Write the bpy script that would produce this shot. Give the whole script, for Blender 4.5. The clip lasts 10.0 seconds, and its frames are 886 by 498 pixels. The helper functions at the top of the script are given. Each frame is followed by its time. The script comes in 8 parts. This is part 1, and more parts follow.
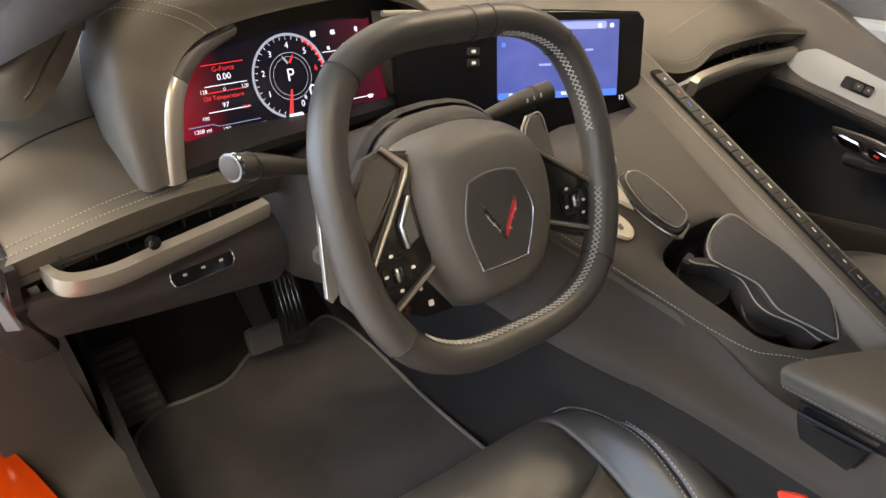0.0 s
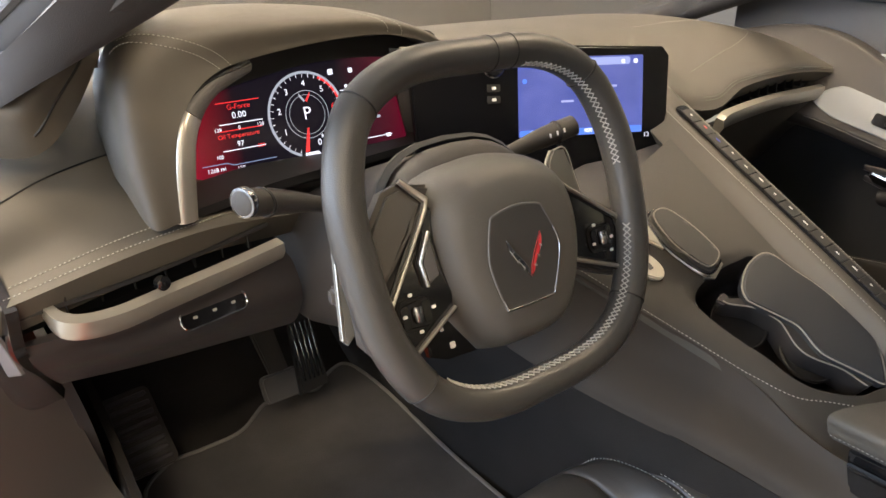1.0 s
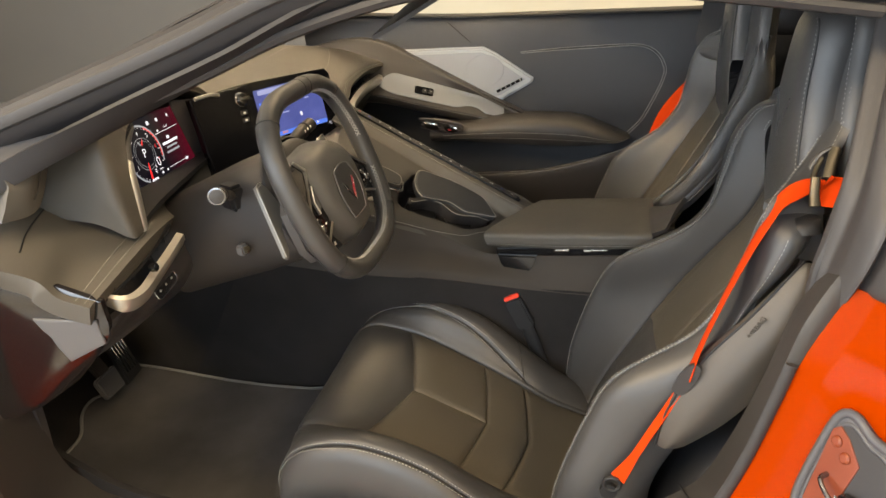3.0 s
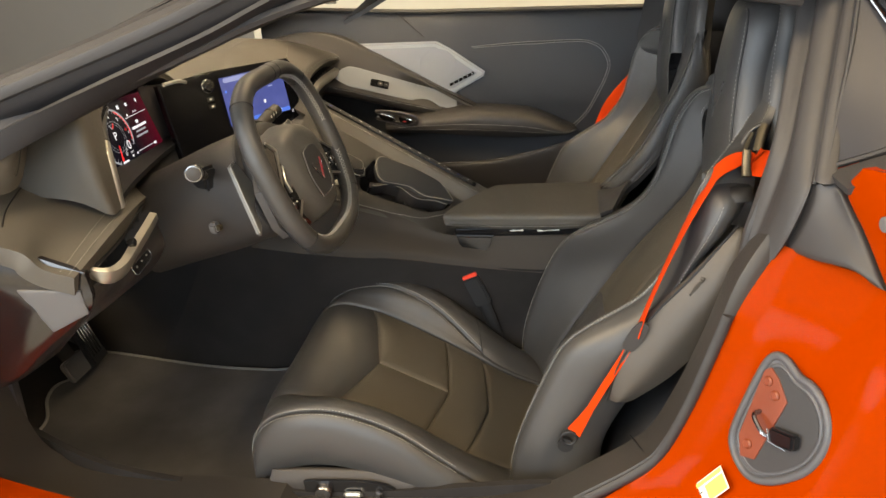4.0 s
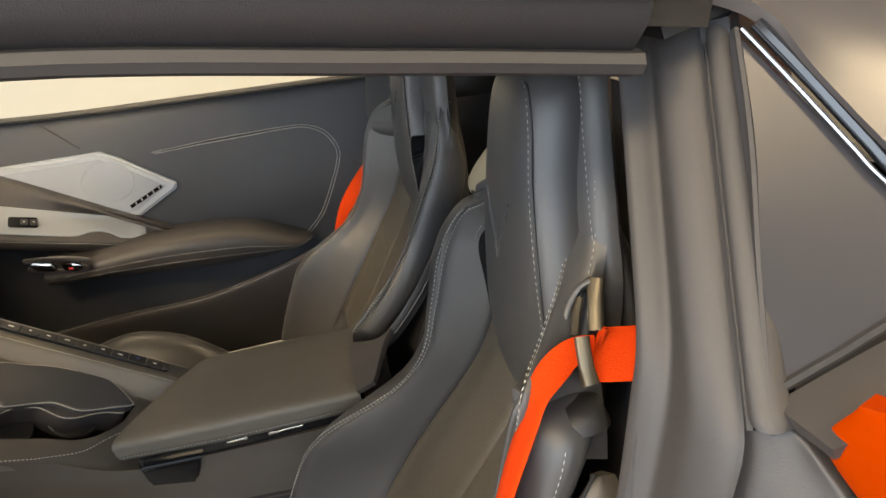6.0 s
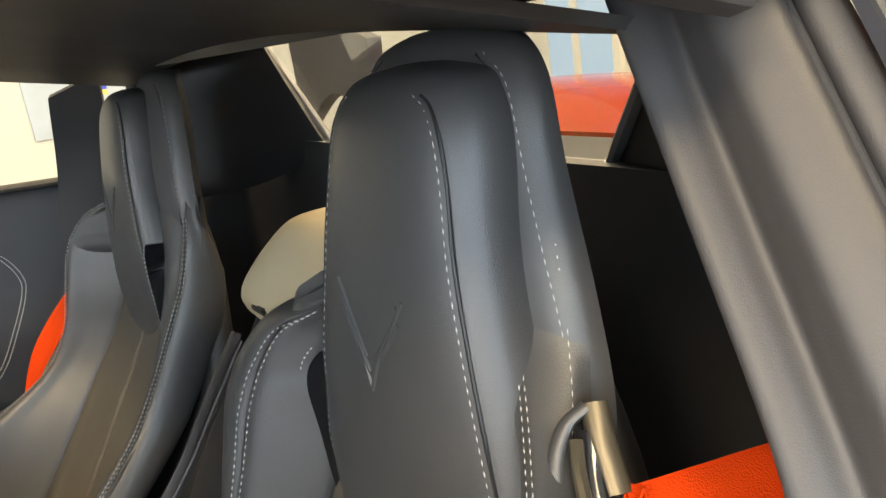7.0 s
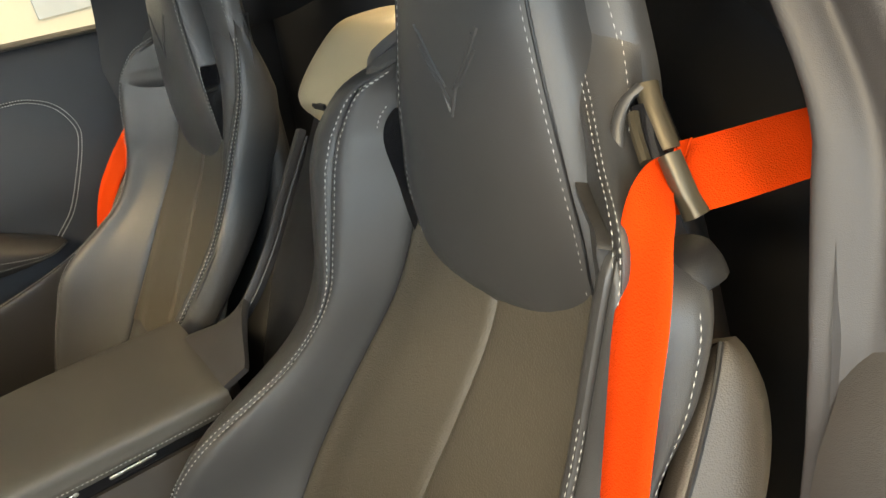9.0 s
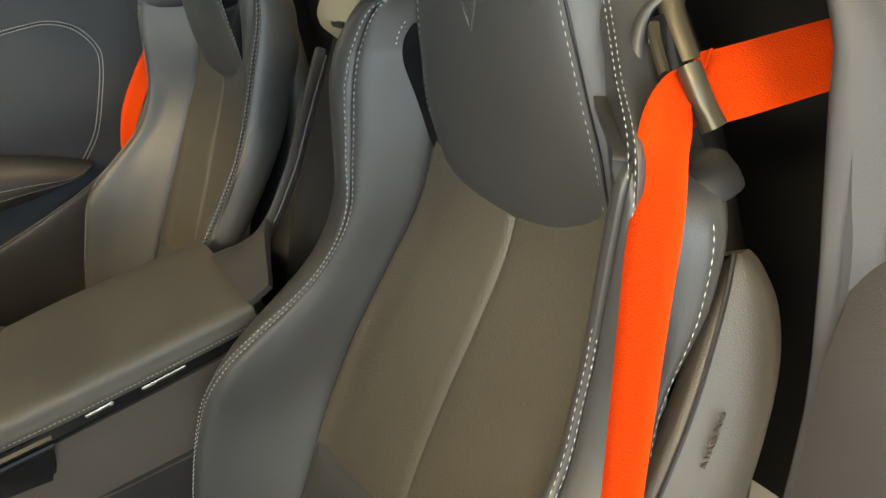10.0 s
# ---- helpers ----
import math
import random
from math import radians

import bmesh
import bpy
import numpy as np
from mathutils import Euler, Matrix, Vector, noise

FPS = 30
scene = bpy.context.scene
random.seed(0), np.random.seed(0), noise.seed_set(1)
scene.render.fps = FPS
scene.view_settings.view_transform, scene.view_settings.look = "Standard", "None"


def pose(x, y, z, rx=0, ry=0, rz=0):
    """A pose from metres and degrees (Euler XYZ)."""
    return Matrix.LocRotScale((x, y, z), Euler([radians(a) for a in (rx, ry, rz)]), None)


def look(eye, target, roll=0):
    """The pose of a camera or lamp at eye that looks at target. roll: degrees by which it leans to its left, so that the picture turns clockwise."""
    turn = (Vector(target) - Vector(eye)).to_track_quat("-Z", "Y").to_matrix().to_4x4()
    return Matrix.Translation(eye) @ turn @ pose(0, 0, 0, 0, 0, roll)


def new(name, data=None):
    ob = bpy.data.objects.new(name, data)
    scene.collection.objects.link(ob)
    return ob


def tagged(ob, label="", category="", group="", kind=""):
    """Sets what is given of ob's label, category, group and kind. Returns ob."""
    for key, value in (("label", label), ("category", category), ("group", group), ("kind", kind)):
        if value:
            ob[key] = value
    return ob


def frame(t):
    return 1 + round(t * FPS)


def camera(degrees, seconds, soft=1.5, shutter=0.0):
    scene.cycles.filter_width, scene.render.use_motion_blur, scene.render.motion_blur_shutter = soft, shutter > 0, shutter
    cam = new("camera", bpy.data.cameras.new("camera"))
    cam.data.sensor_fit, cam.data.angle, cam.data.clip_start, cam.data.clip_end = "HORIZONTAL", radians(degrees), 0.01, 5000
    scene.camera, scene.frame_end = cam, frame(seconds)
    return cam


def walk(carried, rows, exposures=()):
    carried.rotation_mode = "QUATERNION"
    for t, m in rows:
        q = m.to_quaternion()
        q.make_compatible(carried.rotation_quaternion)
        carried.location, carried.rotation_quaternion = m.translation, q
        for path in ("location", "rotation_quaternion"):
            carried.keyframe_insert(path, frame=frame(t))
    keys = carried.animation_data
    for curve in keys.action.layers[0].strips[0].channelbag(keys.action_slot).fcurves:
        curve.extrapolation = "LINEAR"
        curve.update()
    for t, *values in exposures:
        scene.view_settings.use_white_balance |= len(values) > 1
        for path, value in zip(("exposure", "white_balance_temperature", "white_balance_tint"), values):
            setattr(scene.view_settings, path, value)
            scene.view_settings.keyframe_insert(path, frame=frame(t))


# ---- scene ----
cam = camera(60.4, 10.0)
PATH = [
    (0, (-0.92, -0.525, 1.097), (0.217, 0.891, 0.259), -1.3),
    (0.5, (-0.907, -0.503, 1.076), (0.221, 0.968, 0.324), -1.4),
    (1, (-0.903, -0.5, 1.072), (0.229, 0.985, 0.356), -2.2),
    (1.5, (-0.942, -0.501, 1.073), (0.326, 0.869, 0.357), -4.1),
    (2, (-1.144, -0.462, 1.131), (0.432, 0.501, 0.364), -6.2),
    (2.5, (-1.416, -0.504, 1.188), (0.297, 0.162, 0.399), -7.3),
    (3, (-1.631, -0.499, 1.223), (0.143, -0.022, 0.432), -6.9),
    (4.5, (-1.731, -0.48, 1.211), (0.072, -0.15, 0.41), -5.7),
    (5, (-1.664, -0.504, 1.219), (0.133, -0.153, 0.414), -6.4),
    (5.5, (-1.394, -0.601, 1.205), (0.398, -0.216, 0.405), -9.5),
    (6, (-1.133, -0.566, 1.164), (0.711, -0.821, 0.434), -9.7),
    (6.2, (-1.029, -0.53, 1.161), (0.768, -1.074, 0.472), -10.1),
    (7.3, (-0.831, -0.532, 1.056), (0.773, -1.602, 0.524), -7.6),
    (7.5, (-0.83, -0.532, 1.055), (0.766, -1.613, 0.521), -7.7),
    (8, (-0.829, -0.531, 1.055), (0.765, -1.598, 0.489), -8.6),
    (8.5, (-0.858, -0.491, 1.058), (0.736, -1.463, 0.342), -11.3),
    (9, (-0.903, -0.429, 1.027), (0.672, -1.313, 0.169), -13.2),
    (9.5, (-0.913, -0.422, 1.021), (0.637, -1.246, 0.062), -14.6),
    (10, (-0.913, -0.424, 1.022), (0.639, -1.183, 0.014), -14.5),
]
walk(cam, [(t, look(eye, target, roll)) for t, eye, target, roll in PATH],
     [(0, 0.27, 6250, 16), (1.5, 0.27, 6250, 16), (2.5, 0.17, 6900, 16), (3.0, -0.05, 7000, 14), (5.0, -0.15, 7050, 13), (6.2, 0.05, 6650, 13), (7.3, 0.45, 6600, 10), (8.0, 0.45, 6600, 10), (9.0, 0.30, 7000, 8), (10.0, 0.22, 6850, 5)])

# ---------------------------------------------------------------- light
world = bpy.data.worlds.new("showroom_world")
scene.world = world
world.use_nodes = True
world.node_tree.nodes["Background"].inputs["Color"].default_value = (0.75, 0.8, 0.9, 1)
world.node_tree.nodes["Background"].inputs["Strength"].default_value = 0.03


def area_lamp(name, at, target, size, power, color):
    l = bpy.data.lights.new(name, "AREA")
    l.shape, l.size, l.size_y, l.energy, l.color = "RECTANGLE", size[0], size[1], power, color
    ob = new(name, l)
    ob.matrix_world = look(at, target)
    return ob


WARM, COOL = (1.0, 0.79, 0.48), (0.68, 0.84, 1.0)
CEIL = 3.3
# ceiling lamp panels of the showroom, ahead of and over the car
LAMPS = [(-2.3, 2.4), (0.7, 2.6), (-2.6, -2.6), (0.9, -2.8), (-2.6, 0.2), (1.6, 0.0)]
for k, (lx, ly) in enumerate(LAMPS):
    area_lamp("ceiling_light_lamp", (lx, ly, CEIL - 0.06), (lx, ly, 0), (1.2, 0.6), (240 if lx < 0 else 16) if ly > 1 else (120 if ly < -1 else 85) if lx < -2 else (140 if ly < -1 else 45), WARM)
# daylight through the glazed shop front beside the car
area_lamp("shopfront_daylight", (-4.5, 0.8, 2.0), (-0.4, -0.2, 0.9), (6.0, 1.8), 235, COOL)
# and through the glazing ahead of it
area_lamp("front_daylight", (-2.4, 5.8, 1.6), (-0.5, -0.8, 1.0), (4.2, 2.2), 410, (0.80, 0.91, 1.0))


# ---------------------------------------------------------------- materials
def mat(name, color, rough=0.5, metal=0.0, grain=0.0, grain_size=400.0, stain=0.0, stain_size=6.0, spec=0.5, coat=0.0, aniso=0.0, rand=0.0):
    m = bpy.data.materials.new(name)
    m.use_nodes = True
    nt = m.node_tree
    b = nt.nodes["Principled BSDF"]
    b.inputs["Roughness"].default_value = rough
    b.inputs["Metallic"].default_value = metal
    b.inputs["Specular IOR Level"].default_value = spec
    b.inputs["Coat Weight"].default_value = coat
    b.inputs["Coat Roughness"].default_value = 0.05
    b.inputs["Anisotropic"].default_value = aniso
    tc = nt.nodes.new("ShaderNodeTexCoord")
    big = nt.nodes.new("ShaderNodeTexNoise")
    big.inputs["Scale"].default_value = stain_size
    big.inputs["Detail"].default_value = 5
    nt.links.new(tc.outputs["Object"], big.inputs["Vector"])
    ramp = nt.nodes.new("ShaderNodeMixRGB")
    c = Vector(color)
    ramp.inputs[1].default_value = (*(c * (1 - stain)), 1)
    ramp.inputs[2].default_value = (*(c * (1 + stain)), 1)
    nt.links.new(big.outputs["Fac"], ramp.inputs[0])
    nt.links.new(ramp.outputs[0], b.inputs["Base Color"])
    mr = nt.nodes.new("ShaderNodeMapRange")
    mr.inputs["To Min"].default_value = max(0.02, rough - 0.08 - stain * 0.1)
    mr.inputs["To Max"].default_value = min(1, rough + 0.08 + stain * 0.1)
    nt.links.new(big.outputs["Fac"], mr.inputs["Value"])
    nt.links.new(mr.outputs[0], b.inputs["Roughness"])
    if grain:
        v = nt.nodes.new("ShaderNodeTexVoronoi")
        v.inputs["Scale"].default_value = grain_size
        n = nt.nodes.new("ShaderNodeTexNoise")
        n.inputs["Scale"].default_value = grain_size * 0.12
        n.inputs["Detail"].default_value = 4
        nt.links.new(tc.outputs["Object"], v.inputs["Vector"])
        nt.links.new(tc.outputs["Object"], n.inputs["Vector"])
        add = nt.nodes.new("ShaderNodeMath")
        add.operation = "ADD"
        nt.links.new(v.outputs["Distance"], add.inputs[0])
        nt.links.new(n.outputs["Fac"], add.inputs[1])
        bump = nt.nodes.new("ShaderNodeBump")
        bump.inputs["Strength"].default_value = grain
        bump.inputs["Distance"].default_value = 0.0006
        nt.links.new(add.outputs[0], bump.inputs["Height"])
        nt.links.new(bump.outputs[0], b.inputs["Normal"])
    return m


def glow(name, color, strength):
    m = bpy.data.materials.new(name)
    m.use_nodes = True
    b = m.node_tree.nodes["Principled BSDF"]
    b.inputs["Base Color"].default_value = (0.01, 0.01, 0.012, 1)
    b.inputs["Roughness"].default_value = 0.15
    b.inputs["Emission Color"].default_value = (*color, 1)
    b.inputs["Emission Strength"].default_value = strength
    return m


LEATHER = mat("black_leather", (0.040, 0.0395, 0.040), 0.40, grain=0.2, grain_size=1300, stain=0.12, stain_size=9)
PAD = mat("dash_leather", (0.064, 0.058, 0.049), 0.52, grain=0.45, grain_size=1100, stain=0.1, stain_size=7)
PERF = mat("perforated_leather", (0.060, 0.053, 0.042), 0.42, grain=0.6, grain_size=600, stain=0.1, stain_size=10)
SOFT = mat("soft_plastic", (0.042, 0.040, 0.040), 0.55, grain=0.3, grain_size=1500, stain=0.1, stain_size=6)
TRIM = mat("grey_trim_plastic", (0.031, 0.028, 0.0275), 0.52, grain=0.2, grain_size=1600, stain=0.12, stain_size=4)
GLOSS = mat("piano_black", (0.008, 0.008, 0.009), 0.10, stain=0.1, spec=0.6)
DARK = mat("dark_plastic", (0.007, 0.007, 0.008), 0.55, grain=0.2, grain_size=1500, stain=0.15)
CARPET = mat("black_carpet", (0.024, 0.0225, 0.0225), 0.95, grain=1.0, grain_size=700, stain=0.35, stain_size=14, spec=0.1)
MAT_PILE = mat("mat_pile", (0.075, 0.074, 0.077), 0.95, grain=1.0, grain_size=600, stain=0.4, stain_size=11, spec=0.1)
SILVER = mat("satin_silver", (0.62, 0.61, 0.58), 0.28, metal=1.0, stain=0.08, stain_size=12, aniso=0.4)
BRUSHED = mat("brushed_aluminium", (0.38, 0.40, 0.43), 0.42, metal=0.7, stain=0.06, stain_size=20, grain=0.15, grain_size=1500)
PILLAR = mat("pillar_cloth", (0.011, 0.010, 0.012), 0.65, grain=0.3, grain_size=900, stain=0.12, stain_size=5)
GUNMETAL = mat("gunmetal", (0.25, 0.25, 0.26), 0.25, metal=1.0, stain=0.1)
BRONZE = mat("bronze_guide", (0.085, 0.072, 0.050), 0.35, metal=0.6, stain=0.1)
CHROME = mat("chrome", (0.75, 0.75, 0.76), 0.08, metal=1.0, stain=0.03)
ORANGE = mat("orange_paint", (0.265, 0.0245, 0.0003), 0.10, stain=0.03, stain_size=3, spec=0.025)
REDORANGE = mat("belt_webbing", (0.50, 0.036, 0.001), 0.8, grain=0.8, grain_size=900, stain=0.05, spec=0.12)
BUCKLE_RED = mat("red_button", (0.75, 0.06, 0.03), 0.4)
THREAD = mat("white_thread", (0.35, 0.35, 0.33), 0.8)
GREYTHREAD = mat("grey_thread", (0.30, 0.30, 0.29), 0.8)
SATIN = mat("satin_metal_paint", (0.40, 0.385, 0.35), 0.33, metal=0.7, stain=0.08, stain_size=12)
STITCH = mat("bright_thread", (0.46, 0.46, 0.435), 0.75)
RIML = mat("wheel_leather", (0.046, 0.045, 0.044), 0.36, grain=0.3, grain_size=1000, stain=0.1, stain_size=8)
STRIP = mat("grey_switch_strip", (0.24, 0.255, 0.275), 0.40, metal=0.35, stain=0.08)
GRILLE = mat("perforated_metal", (0.27, 0.29, 0.32), 0.48, metal=0.6, grain=0.8, grain_size=700, stain=0.06)
DOORC = mat("door_console_leather", (0.030, 0.027, 0.026), 0.48, grain=0.35, grain_size=900, stain=0.1, stain_size=6)
GREYPAINT = mat("dark_glossy_roof", (0.050, 0.046, 0.048), 0.30, stain=0.05, stain_size=3)
BAND = mat("scuff_plastic", (0.027, 0.024, 0.0215), 0.5, grain=0.25, grain_size=1500, stain=0.12, stain_size=5)
POCKET = mat("pocket_plastic", (0.060, 0.060, 0.066), 0.42, grain=0.2, grain_size=1200, stain=0.15)
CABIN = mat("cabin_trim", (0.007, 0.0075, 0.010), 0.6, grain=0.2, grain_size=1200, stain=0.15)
PADDLE = mat("paddle_grey", (0.17, 0.17, 0.165), 0.4, metal=0.3, stain=0.08)
DOORL = mat("door_leather", (0.026, 0.028, 0.033), 0.45, grain=0.35, grain_size=900, stain=0.1, stain_size=6)
RUBBER = mat("rubber_seal", (0.023, 0.0215, 0.0225), 0.6, grain=0.2, grain_size=1200, stain=0.15, stain_size=5)
WHITE = mat("white_mark", (0.7, 0.7, 0.7), 0.6)
RED = mat("red_mark", (0.55, 0.03, 0.04), 0.35)
BLUE = mat("blue_mark", (0.03, 0.06, 0.5), 0.4)
YELLOW = mat("yellow_label", (0.8, 0.6, 0.12), 0.5)
CREAM = mat("cream_paper", (0.75, 0.72, 0.62), 0.6)
# hump leather with the warm light on it put into its colour
TAN = mat("lit_hump_beige", (0.34, 0.285, 0.185), 0.32, grain=0.2, grain_size=900, stain=0.15, stain_size=8)
SATINBLACK = mat("satin_plastic", (0.038, 0.035, 0.037), 0.32, grain=0.15, grain_size=1500, stain=0.15, stain_size=5)
HUB = mat("hub_vinyl", (0.078, 0.075, 0.071), 0.45, grain=0.35, grain_size=1300, stain=0.1, stain_size=7)
COLUMN = mat("column_plastic", (0.032, 0.028, 0.026), 0.6, grain=0.3, grain_size=1500, stain=0.1)
KEYMETAL = mat("pale_key_metal", (0.60, 0.57, 0.49), 0.34, metal=0.35, stain=0.06)
DECKL = mat("console_leather", (0.041, 0.038, 0.0345), 0.5, grain=0.4, grain_size=1100, stain=0.1, stain_size=7)
BOARD = mat("pale_board", (0.42, 0.46, 0.48), 0.6, stain=0.12, stain_size=6)
DARKGREY = mat("mid_grey_plastic", (0.10, 0.10, 0.105), 0.45, stain=0.1)


# ---------------------------------------------------------------- mesh tools
def thing(name, label, category, at=(0, 0, 0), group="", kind=""):
    ob = new(name)
    ob.location = at
    ob.empty_display_size = 0.05
    return tagged(ob, label, category, group, kind)


def link(name, me, material, parent, label="", angle=35):
    me.materials.append(material)
    me.polygons.foreach_set("use_smooth", [True] * len(me.polygons))
    me.set_sharp_from_angle(angle=radians(angle))
    ob = new(name, me)
    if parent:
        bpy.context.view_layer.update()
        ob.parent = parent
        ob.matrix_parent_inverse = parent.matrix_world.inverted()
    if label:
        ob["label"] = label
    return ob


def part(name, bm, material, parent, label="", angle=35):
    bmesh.ops.recalc_face_normals(bm, faces=bm.faces)
    me = bpy.data.meshes.new(name)
    bm.to_mesh(me)
    bm.free()
    return link(name, me, material, parent, label, angle)


def raw(name, verts, faces, material, parent, label="", angle=35):
    me = bpy.data.meshes.new(name)
    me.from_pydata([tuple(v) for v in verts], [], faces)
    me.update()
    return link(name, me, material, parent, label, angle)


def spline(ps, t):
    """A Catmull-Rom point at t in 0..1 along ps."""
    n = len(ps) - 1
    f = min(max(t, 0.0), 1.0) * n
    i = min(int(f), n - 1)
    f -= i
    p1, p2 = ps[i], ps[i + 1]
    p0 = ps[i - 1] if i else p1 * 2 - p2
    p3 = ps[i + 2] if i + 2 <= n else p2 * 2 - p1
    return 0.5 * ((2 * p1) + (p2 - p0) * f + (2 * p0 - 5 * p1 + 4 * p2 - p3) * f * f + (3 * p1 - p0 - 3 * p2 + p3) * f ** 3)


def curve(ps, n=24):
    ps = [Vector(p) for p in ps]
    return [spline(ps, i / n) for i in range(n + 1)]


def curve_xy(ps, n=24):
    return [(p.x, p.y) for p in curve([(x, y, 0) for x, y in ps], n)]


def loop(ps, n=48):
    """A closed smooth line through ps."""
    ps = [Vector(p) for p in ps]
    k = len(ps)
    out = []
    for i in range(n):
        f = i / n * k
        j = int(f)
        f -= j
        p0, p1, p2, p3 = (ps[(j + d) % k] for d in (-1, 0, 1, 2))
        out.append(0.5 * ((2 * p1) + (p2 - p0) * f + (2 * p0 - 5 * p1 + 4 * p2 - p3) * f * f + (3 * p1 - p0 - 3 * p2 + p3) * f ** 3))
    return out


class Surf:
    """A smooth sheet through rows of points: u runs along a row, v from row to row."""

    def __init__(self, rows, flip=False):
        self.rows = [[Vector(p) for p in r] for r in rows]
        self.flip = -1 if flip else 1

    def at(self, u, v):
        return spline([spline(r, u) for r in self.rows], v)

    def normal(self, u, v):
        e = 0.004
        a = self.at(min(u + e, 1), v) - self.at(max(u - e, 0), v)
        b = self.at(u, min(v + e, 1)) - self.at(u, max(v - e, 0))
        n = a.cross(b)
        return n.normalized() * self.flip if n.length > 1e-12 else Vector((0, 0, 1))

    def lift(self, u, v, d=0.0):
        return self.at(u, v) + self.normal(u, v) * d

    def line(self, uvs, n=30, d=0.001):
        uvs = [Vector((u, v, 0)) for u, v in uvs]
        out = []
        for i in range(n + 1):
            p = spline(uvs, i / n)
            out.append(self.lift(p.x, p.y, d))
        return out


EDGE = (0.0, 0.012, 0.03, 0.06)


def steps(n, roll):
    s = [i / n for i in range(n + 1)]
    if roll:
        s = sorted(set(EDGE) | {1 - e for e in EDGE} | {x for x in s if 0.08 < x < 0.92})
    return s


def panel(name, surf, material, parent, u0=0.0, u1=1.0, v0=0.0, v1=1.0, nu=16, nv=16, roll=0.0, thick=0.012, label="", puff=0.0, sides="lrtb", relief=None):
    """A padded piece of a sheet: its rims are rolled in by roll, its middle swells by puff. Bounds may be functions."""
    f = lambda b: b if callable(b) else (lambda s: b)
    fu0, fu1, fv0, fv1 = f(u0), f(u1), f(v0), f(v1)
    ss, ts = steps(nu, roll), steps(nv, roll)
    top, back = [], []
    for t in ts:
        for s in ss:
            u = fu0(t) + (fu1(t) - fu0(t)) * s
            v = fv0(s) + (fv1(s) - fv0(s)) * t
            near = min([1.0] + [x for k, x in (("l", s), ("r", 1 - s), ("b", t), ("t", 1 - t)) if k in sides])
            d = -roll * max(0.0, 1 - near / 0.06) ** 2 + puff * min(1, 4 * s * (1 - s) * 1.4) * min(1, 4 * t * (1 - t) * 1.4)
            if relief:
                d += relief(u, v)
            n = surf.normal(u, v)
            p = surf.at(u, v)
            top.append(p + n * d)
            back.append(p - n * thick)
    w, h = len(ss), len(ts)
    k = w * h
    faces = []
    for j in range(h - 1):
        for i in range(w - 1):
            a = j * w + i
            faces.append((a, a + 1, a + w + 1, a + w))
            faces.append((k + a, k + a + w, k + a + w + 1, k + a + 1))
    rim = [i for i in range(w)] + [j * w + w - 1 for j in range(1, h)] + [(h - 1) * w + i for i in range(w - 2, -1, -1)] + [j * w for j in range(h - 2, 0, -1)]
    for a, b in zip(rim, rim[1:] + rim[:1]):
        faces.append((b, a, k + a, k + b))
    me = bpy.data.meshes.new(name)
    me.from_pydata([tuple(p) for p in top + back], [], faces)
    me.update()
    bm = bmesh.new()
    bm.from_mesh(me)
    bpy.data.meshes.remove(me)
    return part(name, bm, material, parent, label, 50)


def frames(path, closed, up):
    out = []
    k = len(path)
    for i, p in enumerate(path):
        a = path[(i - 1) % k] if closed or i else path[0]
        b = path[(i + 1) % k] if closed or i < k - 1 else path[-1]
        t = (b - a).normalized()
        side = t.cross(up)
        if side.length < 1e-4:
            side = t.cross(Vector((1, 0, 0)))
        side.normalize()
        out.append((p, side, side.cross(t)))
    return out


def sweep(name, path, prof, material, parent, closed=False, up=(0, 0, 1), scale=None, label="", angle=40):
    """prof, a closed outline of (side, up) pairs, drawn along a dense path."""
    path = [Vector(p) for p in path]
    up = Vector(up)
    fr = frames(path, closed, up)
    m, k = len(prof), len(path)
    verts, faces = [], []
    for i, (p, s, u) in enumerate(fr):
        g = scale(i / (k - 1)) if scale else 1.0
        ga, gb = g if isinstance(g, tuple) else (g, g)
        verts += [p + s * a * ga + u * b * gb for a, b in prof]
    for i in range(k if closed else k - 1):
        j = (i + 1) % k
        for a in range(m):
            b = (a + 1) % m
            faces.append((i * m + a, i * m + b, j * m + b, j * m + a))
    if not closed:
        faces += [tuple(range(m - 1, -1, -1)), tuple((k - 1) * m + a for a in range(m))]
    bm = bmesh.new()
    vs = [bm.verts.new(v) for v in verts]
    for f in faces:
        try:
            bm.faces.new([vs[i] for i in f])
        except ValueError:
            pass
    return part(name, bm, material, parent, label, angle)


def oval(a, b=None, k=12, p=2.0):
    b = b or a
    out = []
    for i in range(k):
        t = 2 * math.pi * i / k
        c, s = math.cos(t), math.sin(t)
        out.append((a * math.copysign(abs(c) ** (2 / p), c), b * math.copysign(abs(s) ** (2 / p), s)))
    return out


